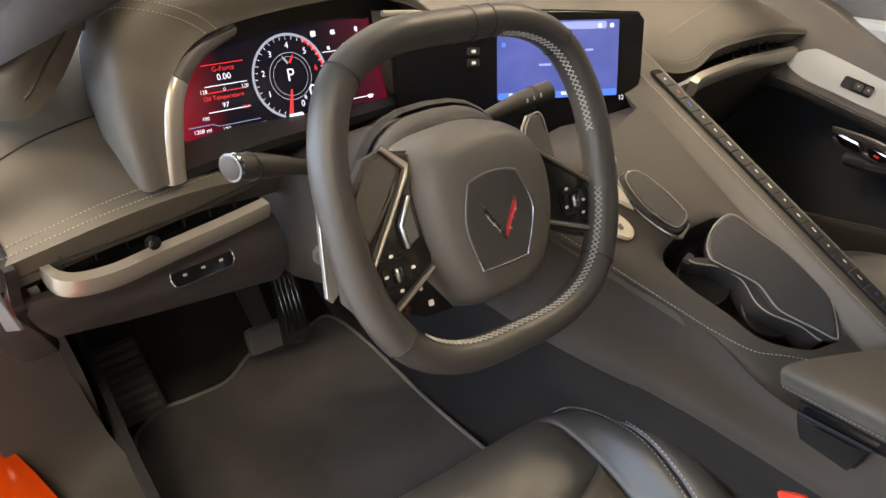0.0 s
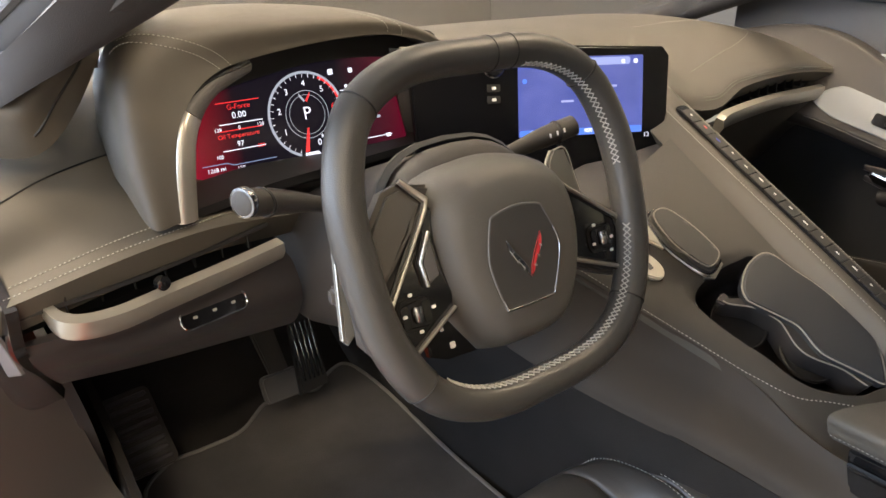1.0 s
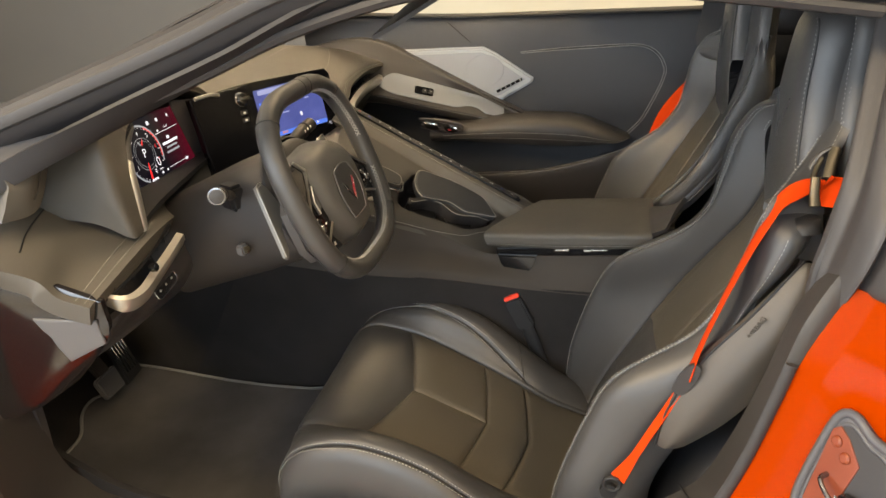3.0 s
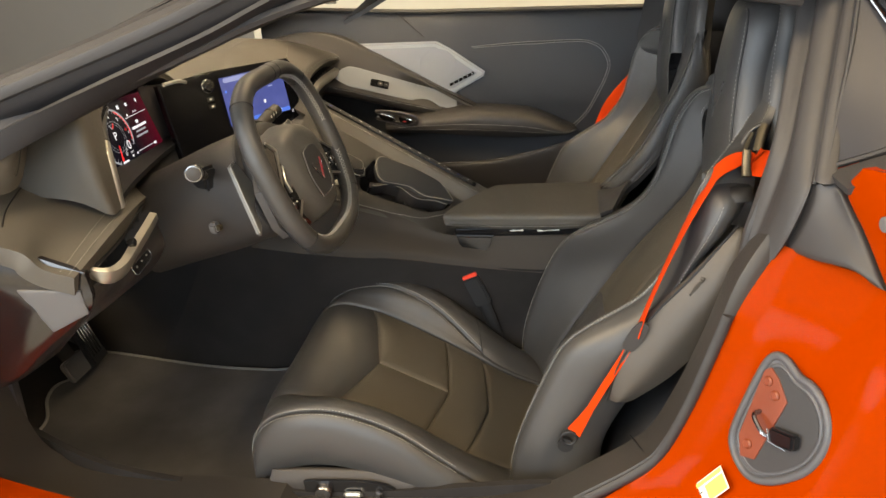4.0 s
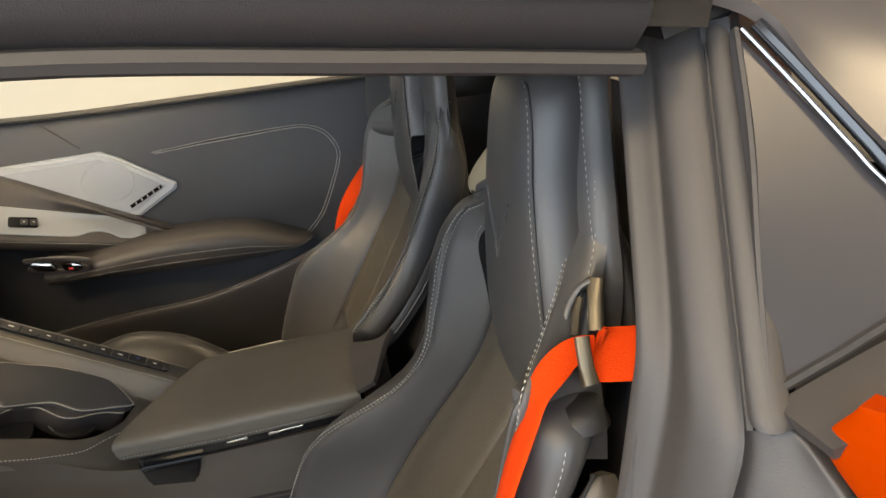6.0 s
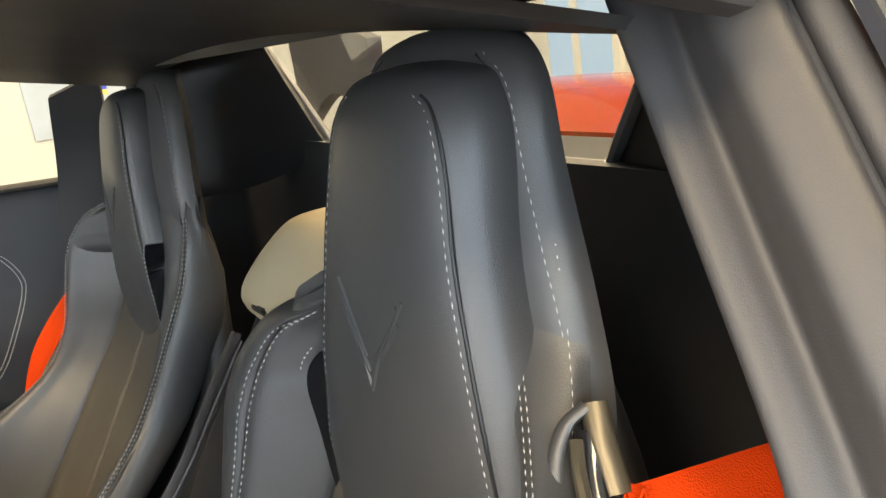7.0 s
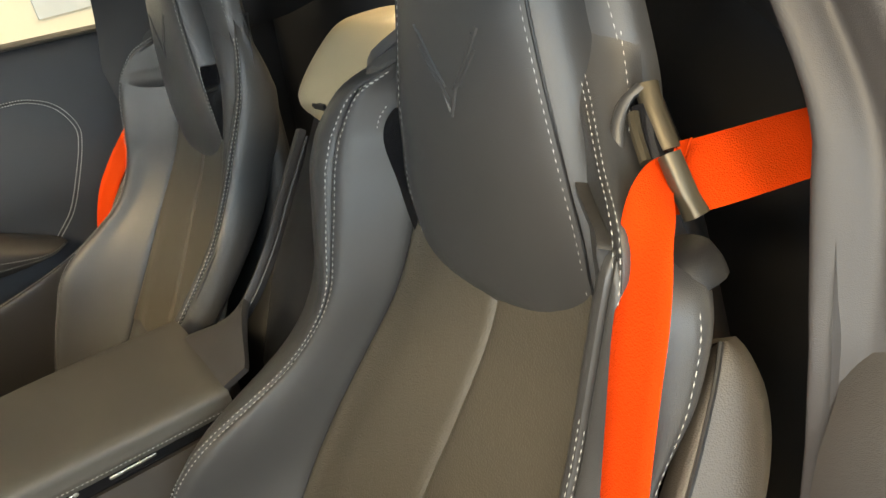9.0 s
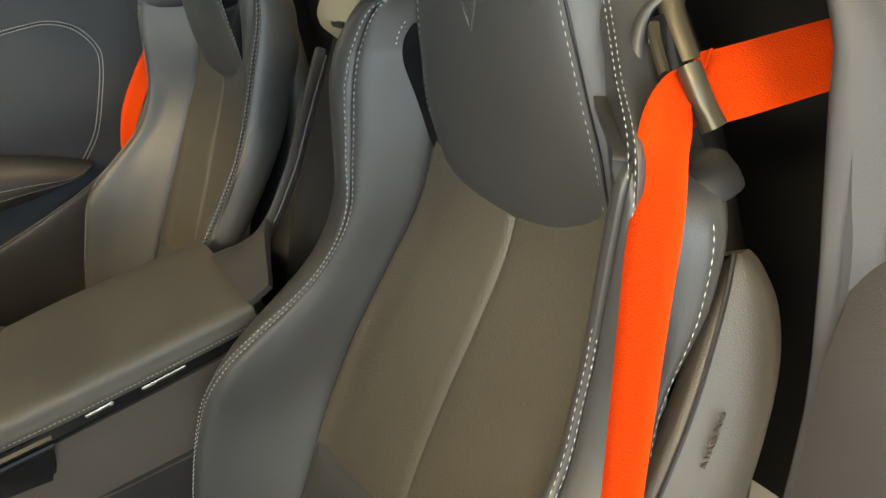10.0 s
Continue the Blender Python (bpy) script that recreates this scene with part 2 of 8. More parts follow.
def stack(name, levels, material, parent, k=32, p=3.0, label="", n=0, taper=0.0):
    """A closed body of rounded sections, one on another: z, centre x, half width, front y, back y."""
    if n:
        vs = [Vector(l[:3]) for l in levels], [Vector((l[3], l[4], 0)) for l in levels]
        levels = [(*spline(vs[0], i / n), *spline(vs[1], i / n)[:2]) for i in range(n + 1)]
    verts, faces = [], []
    for z, cx, w, f, b in levels:
        h = max(abs(f - b) / 2, 0.002)
        verts += [(cx + x * (1 - taper * max(0.0, -y / h)), (f + b) / 2 + y, z) for x, y in oval(max(w, 0.002), h, k, p)]
    m = len(levels)
    for i in range(m - 1):
        for a in range(k):
            c = (a + 1) % k
            faces.append((i * k + a, i * k + c, (i + 1) * k + c, (i + 1) * k + a))
    faces += [tuple(range(k - 1, -1, -1)), tuple((m - 1) * k + a for a in range(k))]
    return raw(name, verts, faces, material, parent, label, 60)


def plate(name, outline, depth, m, material, parent, bevel=0.0015, seg=2, label=""):
    """A flat outline in x, y, raised along z by depth, with softened rims, laid by the pose m."""
    bm = bmesh.new()
    vs = [bm.verts.new((x, y, 0)) for x, y in outline]
    f = bm.faces.new(vs)
    r = bmesh.ops.extrude_face_region(bm, geom=[f])
    for v in r["geom"]:
        if isinstance(v, bmesh.types.BMVert):
            v.co.z += depth
    if bevel:
        es = [e for e in bm.edges if all(abs(v.co.z - depth) < 1e-7 for v in e.verts)]
        bmesh.ops.bevel(bm, geom=es, offset=bevel, segments=seg, affect="EDGES", clamp_overlap=True)
    bmesh.ops.transform(bm, matrix=m, verts=bm.verts)
    return part(name, bm, material, parent, label, 40)


def rounded(w, h, r, k=4, cx=0.0, cy=0.0):
    """The outline of a rectangle with round corners."""
    out = []
    for sx, sy, a0 in ((1, 1, 0), (-1, 1, 90), (-1, -1, 180), (1, -1, 270)):
        for i in range(k + 1):
            a = radians(a0 + 90 * i / k)
            out.append((cx + sx * (w / 2 - r) + r * math.cos(a), cy + sy * (h / 2 - r) + r * math.sin(a)))
    return out


def block(name, size, m, material, parent, bevel=0.003, seg=2, label=""):
    bm = bmesh.new()
    bmesh.ops.create_cube(bm, size=1.0, matrix=Matrix.Diagonal((*size, 1)))
    if bevel:
        bmesh.ops.bevel(bm, geom=list(bm.edges), offset=bevel, segments=seg, affect="EDGES", clamp_overlap=True)
    bmesh.ops.transform(bm, matrix=m, verts=bm.verts)
    return part(name, bm, material, parent, label, 40)


def turned(name, prof, m, material, parent, k=24, label=""):
    """A body of revolution about local z: prof is (radius, z) pairs."""
    verts, faces = [], []
    for r, z in prof:
        verts += [m @ Vector((r * math.cos(2 * math.pi * i / k), r * math.sin(2 * math.pi * i / k), z)) for i in range(k)]
    for j in range(len(prof) - 1):
        for i in range(k):
            c = (i + 1) % k
            faces.append((j * k + i, j * k + c, (j + 1) * k + c, (j + 1) * k + i))
    faces += [tuple(range(k - 1, -1, -1)), tuple((len(prof) - 1) * k + i for i in range(k))]
    bm = bmesh.new()
    vs = [bm.verts.new(v) for v in verts]
    for f in faces:
        bm.faces.new([vs[i] for i in f])
    return part(name, bm, material, parent, label, 40)


def stitching(name, path, parent, pitch=0.0062, length=0.0042, r=0.00085, material=None):
    """Short threads laid one after another along a line."""
    path = [Vector(p) for p in path]
    verts, faces = [], []
    gone, nxt = 0.0, 0.0
    for a, b in zip(path, path[1:]):
        seg = (b - a).length
        if seg < 1e-9:
            continue
        t = (b - a) / seg
        side = t.cross(Vector((0.31, 0.52, 0.79))).normalized()
        up = side.cross(t)
        while nxt < gone + seg:
            c = a + t * (nxt - gone)
            k = len(verts)
            verts += [c - t * length / 2, c + side * r, c + up * r, c - side * r, c - up * r, c + t * length / 2]
            faces += [(k, k + 1, k + 2), (k, k + 2, k + 3), (k, k + 3, k + 4), (k, k + 4, k + 1), (k + 5, k + 2, k + 1), (k + 5, k + 3, k + 2), (k + 5, k + 4, k + 3), (k + 5, k + 1, k + 4)]
            nxt += pitch
        gone += seg
    return raw(name, verts, faces, material or THREAD, parent, "", 80)


def letters(name, text, size, m, material, parent, depth=0.0, align="CENTER"):
    cu = bpy.data.curves.new(name, "FONT")
    cu.body, cu.size, cu.extrude, cu.align_x, cu.align_y = text, size, depth, align, "CENTER"
    cu.resolution_u = 3
    ob = bpy.data.objects.new(name, cu)
    scene.collection.objects.link(ob)
    bpy.context.view_layer.update()
    me = bpy.data.meshes.new_from_object(ob.evaluated_get(bpy.context.evaluated_depsgraph_get()))
    bpy.data.objects.remove(ob)
    bpy.data.curves.remove(cu)
    me.transform(m)
    me.materials.clear()
    return link(name, me, material, parent, "", 30)


def basis(origin, xdir, ydir):
    """A pose with local x along xdir and local y near ydir."""
    x = Vector(xdir).normalized()
    z = x.cross(Vector(ydir)).normalized()
    y = z.cross(x)
    m = Matrix((x, y, z)).transposed().to_4x4()
    m.translation = origin
    return m


# ---------------------------------------------------------------- showroom
FLOOR = mat("polished_floor", (0.33, 0.32, 0.30), 0.25, stain=0.12, stain_size=2, grain=0.1, grain_size=60)
WALL = mat("cream_wall_paint", (0.60, 0.565, 0.455), 0.7, stain=0.05, stain_size=1.5, grain=0.2, grain_size=150)
CEILING = mat("ceiling_paint", (0.55, 0.53, 0.50), 0.8, stain=0.05, stain_size=1.5)
PANELGLOW = glow("lamp_diffuser", (1.0, 0.86, 0.62), 4.0)
DAYGLOW = glow("bright_outdoors", (0.80, 0.92, 1.0), 1.6)
SIGNBLUE = mat("sign_blue", (0.05, 0.16, 0.55), 0.5, stain=0.1)

box = lambda name, lo, hi, material, parent=None, bevel=0.0: block(name, [h - l for l, h in zip(lo, hi)], Matrix.Translation([(l + h) / 2 for l, h in zip(lo, hi)]), material, parent, bevel)
tagged(box("floor", (-5, -4.6, -0.1), (5, 6.2, 0), FLOOR), "polished grey showroom floor", "floor", kind="structure")
tagged(box("ceiling", (-5, -4.6, CEIL), (5, 6.2, CEIL + 0.1), CEILING), "plain grey showroom ceiling", "ceiling", kind="structure")
tagged(box("wall_east", (5, -4.6, 0), (5.12, 2.3, CEIL), WALL), "cream painted showroom wall", "wall", kind="structure")
# dark stretches of wall added to dim what shows in the windscreen
DARKWALL = mat("screen_dimming_grey", (0.14, 0.13, 0.115), 0.6, stain=0.1, stain_size=1.5)
board = thing("notice_board", "pale grey board with blue and yellow cards on the wall", "notice board", (4.99, -1.5, 0.7))
box("panel", (4.96, -1.95, 0.75), (5.0, -1.13, 1.75), BOARD, board)
for by, bz in ((-1.40, 1.20), (-1.58, 1.02), (-1.36, 1.42)):
    box("card", (4.952, by - 0.07, bz), (4.96, by + 0.07, bz + 0.07), BLUE, board)
    box("card_foot", (4.952, by - 0.07, bz - 0.035), (4.96, by + 0.07, bz), YELLOW, board)
tagged(box("wall_east_front", (5, 2.3, 0), (5.12, 6.2, CEIL), DARKWALL), "wall beside the car, added in dark grey to dim the windscreen", "wall", kind="structure")
tagged(box("wall_north", (-0.2, 6.2, 0), (5, 6.32, CEIL), DARKWALL), "wall ahead of the car, added in dark grey to dim the windscreen", "wall", kind="structure")
tagged(box("wall_north_sill", (-5, 6.2, 0), (-0.2, 6.32, 0.35), WALL), "cream sill under the glazing", "wall", kind="structure")
tagged(box("wall_north_head", (-5, 6.2, 2.9), (-0.2, 6.32, CEIL), WALL), "cream wall over the glazing", "wall", kind="structure")
tagged(box("backdrop_north", (-5.2, 6.7, 0.2), (-0.1, 6.75, 3.0), DAYGLOW), "bright daylight outside the glazing", "backdrop", kind="structure")
tagged(box("wall_south", (-5, -4.72, 0), (5, -4.6, CEIL), WALL), "cream painted showroom wall behind the car", "wall", kind="structure")
for name, lo, hi in (("wall_west_sill", (-5.12, -4.6, 0), (-5, 6.2, 0.35)), ("wall_west_head", (-5.12, -4.6, 2.9), (-5, 6.2, CEIL)),
                     ("wall_west_end", (-5.12, -4.6, 0.35), (-5, -2.2, 2.9)), ("wall_west_pier", (-5.12, 3.8, 0.35), (-5, 6.2, 2.9))):
    tagged(box(name, lo, hi, WALL), "cream painted wall beside the shop front glazing", "wall", kind="structure")
tagged(box("backdrop", (-5.6, -2.4, 0.2), (-5.55, 4.0, 3.0), DAYGLOW), "bright daylight outside the shop front", "backdrop", kind="structure")

for lx, ly in LAMPS:
    lamp = thing("ceiling_light", "rectangular ceiling light with a warm diffuser", "ceiling light", (lx, ly, CEIL), "showroom ceiling lights")
    box("frame", (lx - 0.64, ly - 0.34, CEIL - 0.045), (lx + 0.64, ly + 0.34, CEIL - 0.002), WHITE, lamp, 0.004)
    box("diffuser", (lx - 0.6, ly - 0.3, CEIL - 0.054), (lx + 0.6, ly + 0.3, CEIL - 0.047), PANELGLOW, lamp)

# glazed door and blue signs on the walls behind
sign = thing("wall_sign", "blue and white information sign on the cream wall", "sign", (4.98, -3.2, 1.3))
box("board", (4.97, -4.05, 1.21), (4.995, -3.48, 1.42), SIGNBLUE, sign, 0.004)
for k in range(3):
    box("stripe", (4.96, -4.0 + 0.19 * k, 1.25), (4.968, -3.86 + 0.19 * k, 1.37), WHITE, sign)
glazed = thing("glazed_door", "tall pale blue glazed door in the cream wall", "door", (3.4, -4.59, 0))
PALEGLASS = glow("pale_glazing", (0.62, 0.80, 0.88), 0.75)
box("frame", (2.90, -4.595, 0), (3.70, -4.55, 2.35), WALL, glazed, 0.006)
box("pane", (2.97, -4.548, 0.1), (3.27, -4.54, 2.27), PALEGLASS, glazed)
box("pane", (3.36, -4.548, 0.1), (3.60, -4.54, 2.27), PALEGLASS, glazed)
for k in range(4):
    poster = thing("notice", "small printed notice pinned to the wall", "notice", (2.1 + k * 0.2, -4.59, 0.75 + 0.1 * (k % 2)), "notices on the wall")
    x0, z0 = 2.1 + k * 0.2, 0.62 + 0.12 * (k % 2)
    box("sheet", (x0, -4.594, z0), (x0 + 0.12, -4.585, z0 + 0.16), CREAM, poster)
    for j in range(4):
        box("print_bar", (x0 + 0.015, -4.584, z0 + 0.03 + j * 0.03), (x0 + 0.105 - 0.02 * (j % 3), -4.582, z0 + 0.04 + j * 0.03), DARK, poster)


# ---------------------------------------------------------------- car body
CX = -0.075
body = thing("car_body", "glossy orange two-seat sports car body with the driver's door open", "car", (CX, 0, 0))

# windscreen pillar and roof rail over the open door
rail_path = curve([(-0.835, 0.95, 0.84), (-0.79, 0.70, 0.915), (-0.765, 0.5, 0.972), (-0.745, 0.34, 1.020), (-0.71, 0.07, 1.098), (-0.69, -0.09, 1.150), (-0.675, -0.25, 1.180), (-0.665, -0.40, 1.180), (-0.660, -0.62, 1.142), (-0.655, -0.775, 1.112)], 60)
rail_prof = [(-0.085, 0.012), (-0.070, -0.006), (-0.030, -0.028), (-0.012, -0.034), (0.014, -0.030), (0.034, -0.010), (0.038, 0.014), (0.026, 0.030), (0.0, 0.036), (-0.03, 0.034), (-0.08, 0.026)]
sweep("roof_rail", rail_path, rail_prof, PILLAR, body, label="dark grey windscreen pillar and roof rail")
seal_low = [p + Vector((-0.012, 0, -0.036)) for p in rail_path]
sweep("rail_seal", seal_low, oval(0.013, 0.009, 8), RUBBER, body, label="black rubber door seal along the roof rail")
sweep("roof_edge_trim", [p + Vector((0.016, 0, 0.046)) for p in rail_path[30:]] + [Vector((-0.650, -0.855, 1.128))], oval(0.0045, 0.004, 8), SILVER, body, label="bright trim along the roof panel edge")
edge_up = [p + Vector((-0.038, 0, 0.012)) for p in rail_path]
sweep("drip_moulding", edge_up, oval(0.006, 0.010, 8), RUBBER, body, label="gloss black drip moulding")
inner_pillar = Surf([[(-0.700, -0.34, 1.165), (-0.715, -0.16, 1.152), (-0.745, 0.0, 1.095), (-0.768, 0.15, 1.047), (-0.795, 0.30, 0.997), (-0.840, 0.46, 0.930), (-0.875, 0.60, 0.875)],
                     [(-0.660, -0.34, 1.150), (-0.655, -0.16, 1.130), (-0.705, 0.0, 1.080), (-0.745, 0.15, 1.028), (-0.790, 0.30, 0.972), (-0.845, 0.46, 0.905), (-0.885, 0.60, 0.850)],
                     [(-0.640, -0.34, 1.155), (-0.590, -0.16, 1.140), (-0.652, 0.0, 1.085), (-0.715, 0.15, 1.025), (-0.782, 0.30, 0.966), (-0.845, 0.46, 0.900), (-0.89, 0.60, 0.845)],
                     [(-0.630, -0.34, 1.170), (-0.585, -0.15, 1.175), (-0.645, 0.02, 1.130), (-0.700, 0.17, 1.080), (-0.755, 0.32, 1.025), (-0.815, 0.48, 0.960), (-0.86, 0.62, 0.90)],
                     [(-0.650, -0.34, 1.190), (-0.61, -0.15, 1.205), (-0.665, 0.02, 1.160), (-0.715, 0.17, 1.105), (-0.765, 0.32, 1.045), (-0.820, 0.48, 0.975), (-0.86, 0.62, 0.915)]])
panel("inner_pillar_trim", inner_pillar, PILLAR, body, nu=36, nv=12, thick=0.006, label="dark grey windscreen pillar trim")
# the same pillar on the far side
mirror_x = lambda p: Vector((2 * CX - p[0], p[1], p[2]))
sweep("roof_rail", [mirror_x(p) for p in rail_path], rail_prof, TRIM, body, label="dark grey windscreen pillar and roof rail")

# roof panel, headliner, windscreen
roof = Surf([[(CX + x, y, 1.180 + 0.03 * (1 - (x / 0.6) ** 2) + (-0.19 * (-0.35 - y) if y < -0.35 else -0.3 * (y + 0.35))) for x in (-0.6, -0.3, 0, 0.3, 0.6)] for y in (-0.12, -0.35, -0.6, -0.82)])
panel("roof_panel", roof, GLOSS, body, thick=0.03, label="dark glossy removable roof panel")
liner = Surf([[(CX + (p.x - CX) * 0.88, p.y - 0.04 if p.y > -0.2 else p.y, p.z - 0.030) for p in r] for r in roof.rows])
panel("headliner", liner, DARK, body, thick=0.006)
GLASS = bpy.data.materials.new("clear_glass")
GLASS.use_nodes = True
gb = GLASS.node_tree.nodes["Principled BSDF"]
gb.inputs["Transmission Weight"].default_value = 1.0
gb.inputs["Roughness"].default_value = 0.0
gb.inputs["IOR"].default_value = 1.45
gb.inputs["Specular IOR Level"].default_value = 0.5
screen_surf = Surf([[(CX + x, 0.98 - 0.25 * (x / 0.75) ** 2, 0.86) for x in (-0.72, -0.36, 0, 0.36, 0.72)],
                    [(CX + x, 0.45 - 0.15 * (x / 0.68) ** 2, 1.05 - 0.03 * (x / 0.68) ** 2) for x in (-0.68, -0.34, 0, 0.34, 0.68)],
                    [(CX + x, -0.13 - 0.05 * (x / 0.6) ** 2, 1.19 - 0.02 * (x / 0.6) ** 2) for x in (-0.6, -0.3, 0, 0.3, 0.6)]])
ws = panel("windscreen", screen_surf, GLASS, body, thick=0.004)
ws.visible_shadow = False
header = Surf([[(CX + x, -0.10, 1.172 - 0.02 * (x / 0.6) ** 2) for x in (-0.6, 0, 0.6)], [(CX + x, -0.17, 1.15 - 0.02 * (x / 0.6) ** 2) for x in (-0.6, 0, 0.6)]])
panel("windscreen_header", header, DARK, body, thick=0.02)
bonnet = Surf([[(CX + x, 1.08 - 0.25 * (x / 0.75) ** 2, 0.80 - 0.05 * (x / 0.8) ** 2) for x in (-0.9, -0.6, -0.3, 0, 0.3, 0.6, 0.9)],
               [(CX + x, 1.5, 0.74 + 0.05 * abs(x)) for x in (-0.92, -0.6, -0.3, 0, 0.3, 0.6, 0.92)],
               [(CX + x, 2.0, 0.66 + 0.02 * abs(x)) for x in (-0.9, -0.6, -0.3, 0, 0.3, 0.6, 0.9)]])
panel("bonnet", bonnet, ORANGE, body, thick=0.02)

# door opening: wide plastic scuff band down the pillar and along the sill
band_path = curve([(-0.86, 0.40, 0.86), (-0.845, 0.435, 0.74), (-0.825, 0.465, 0.62), (-0.802, 0.478, 0.50), (-0.782, 0.472, 0.405), (-0.762, 0.430, 0.345), (-0.754, 0.33, 0.318), (-0.752, 0.18, 0.308), (-0.752, -0.05, 0.305), (-0.755, -0.30, 0.312), (-0.757, -0.42, 0.338), (-0.757, -0.50, 0.385), (-0.757, -0.575, 0.438), (-0.757, -0.605, 0.475), (-0.757, -0.637, 0.550), (-0.757, -0.668, 0.645), (-0.755, -0.698, 0.740), (-0.748, -0.728, 0.800), (-0.738, -0.765, 0.845)], 110)
band_prof = [(-0.036, -0.010), (-0.035, -0.002), (-0.031, 0.003), (0.0, 0.0045), (0.030, 0.003), (0.035, -0.003), (0.036, -0.022), (-0.034, -0.022)]


def opening_sweep(name, path, prof, material, parent, label=""):
    """A strip round the door opening: its width lies across the body, its top faces into the opening."""
    path = [Vector(p) for p in path]
    k, m = len(path), len(prof)
    bm = bmesh.new()
    vs = []
    for i, p in enumerate(path):
        t = (path[min(i + 1, k - 1)] - path[max(i - 1, 0)]).normalized()
        side = Vector((1, 0, 0)) - t * t.x
        side.normalize()
        up = side.cross(t)
        if up.z < 0 and up.y < 0:
            up = -up
        wide = 1 + 1.4 * max(0.0, min(1.0, (p.y - 0.30) / 0.15))
        inner = 1 - 0.5 * max(0.0, min(1.0, (p.z - 0.50) / 0.15)) if p.y < 0 else 1.0
        slim = 1 - 0.62 * max(0.0, min(1.0, (p.z - 0.74) / 0.12)) if p.y < 0 else 1.0
        vs.append([bm.verts.new(p + side * (a * wide if a < 0 else a * inner) * slim + up * (b - 0.016 * (1 - slim) / 0.62)) for a, b in prof])
    for a, b in zip(vs, vs[1:]):
        for i in range(m):
            j = (i + 1) % m
            bm.faces.new((a[i], a[j], b[j], b[i]))
    bm.faces.new(vs[0])
    bm.faces.new(vs[-1][::-1])
    return part(name, bm, material, parent, label, 45)


opening_sweep("scuff_band", band_path, band_prof, BAND, body, "dark grey plastic band round the door opening")
sweep("band_joint", curve([(-0.719, -0.564, 0.436), (-0.757, -0.575, 0.444), (-0.794, -0.588, 0.448)], 10), oval(0.0016, 0.0016, 6), DARK, body)
opening_sweep("door_seal", [p + Vector((-0.039, 0, -0.006)) for p in band_path[:96]], oval(0.006, 0.008, 8), RUBBER, body, "black rubber door seal")

# painted jamb and quarter panel behind the door opening
jamb_rows = []
for x, y, z, o in ((-0.935, 0.42, 0.80, 0.0), (-0.912, 0.46, 0.66, 0.0), (-0.882, 0.475, 0.50, 0.0), (-0.842, 0.42, 0.412, 0.0), (-0.794, 0.25, 0.314, 0.0), (-0.792, 0.05, 0.30, 0.0), (-0.794, -0.33, 0.312, 0.1), (-0.796, -0.488, 0.362, 0.5), (-0.797, -0.592, 0.452, 0.9), (-0.797, -0.648, 0.560, 1.0), (-0.794, -0.695, 0.700, 1.0), (-0.780, -0.748, 0.792, 1.0)):
    jamb_rows.append([(x, y, z - 0.004), (x - 0.03, y - 0.035 * o, z - 0.012), (x - 0.085 - 0.015 * o, y - 0.085 * o, z - 0.05 * (1 - o) - 0.01),
                      (x - 0.13 - 0.05 * o, y - 0.125 * o, z - 0.10 * (1 - o) - 0.02), (x - 0.14 - 0.065 * o, y - 0.25 * o, z - 0.18 * (1 - o) - 0.02), (x - 0.14 - 0.10 * o, y - 0.60 * o, z - 0.24 * (1 - o) - 0.0)])
jamb = Surf(jamb_rows)
panel("quarter_panel", jamb, ORANGE, body, nu=30, nv=50, thick=0.01, label="glossy orange door jamb and quarter panel")

# grey triangular trim and the painted shoulder above it
tri_surf = Surf([[(-0.752, -0.742, 0.778), (-0.82, -0.772, 0.785), (-0.87, -0.80, 0.795), (-0.905, -0.825, 0.785)],
                 [(-0.762, -0.757, 0.830), (-0.79, -0.775, 0.842), (-0.82, -0.797, 0.84), (-0.855, -0.812, 0.83)],
                 [(-0.768, -0.775, 0.878), (-0.785, -0.781, 0.878), (-0.79, -0.793, 0.878), (-0.81, -0.80, 0.868)]])
panel("pillar_trim", tri_surf, TRIM, body, roll=0.003, thick=0.02, label="dark grey triangular trim at the pillar foot")
shoulder = Surf([[(-0.908, -0.828, 0.783), (-0.98, -0.85, 0.78), (-1.06, -0.90, 0.77)], [(-0.858, -0.815, 0.832), (-0.94, -0.84, 0.835), (-1.02, -0.89, 0.83)],
                 [(-0.818, -0.803, 0.872), (-0.90, -0.83, 0.885), (-0.98, -0.88, 0.885)], [(-0.832, -0.812, 0.905), (-0.89, -0.84, 0.912), (-0.95, -0.89, 0.915)]])
panel("shoulder_panel", shoulder, ORANGE, body, roll=0.002, thick=0.02)
turned("shoulder_plug", [(0.009, 0.0), (0.009, 0.003), (0.005, 0.004)], basis(shoulder.lift(0.35, 0.5, 0.001), shoulder.at(0.45, 0.5) - shoulder.at(0.25, 0.5), shoulder.at(0.35, 0.6) - shoulder.at(0.35, 0.4)), DARKGREY, body, 16)

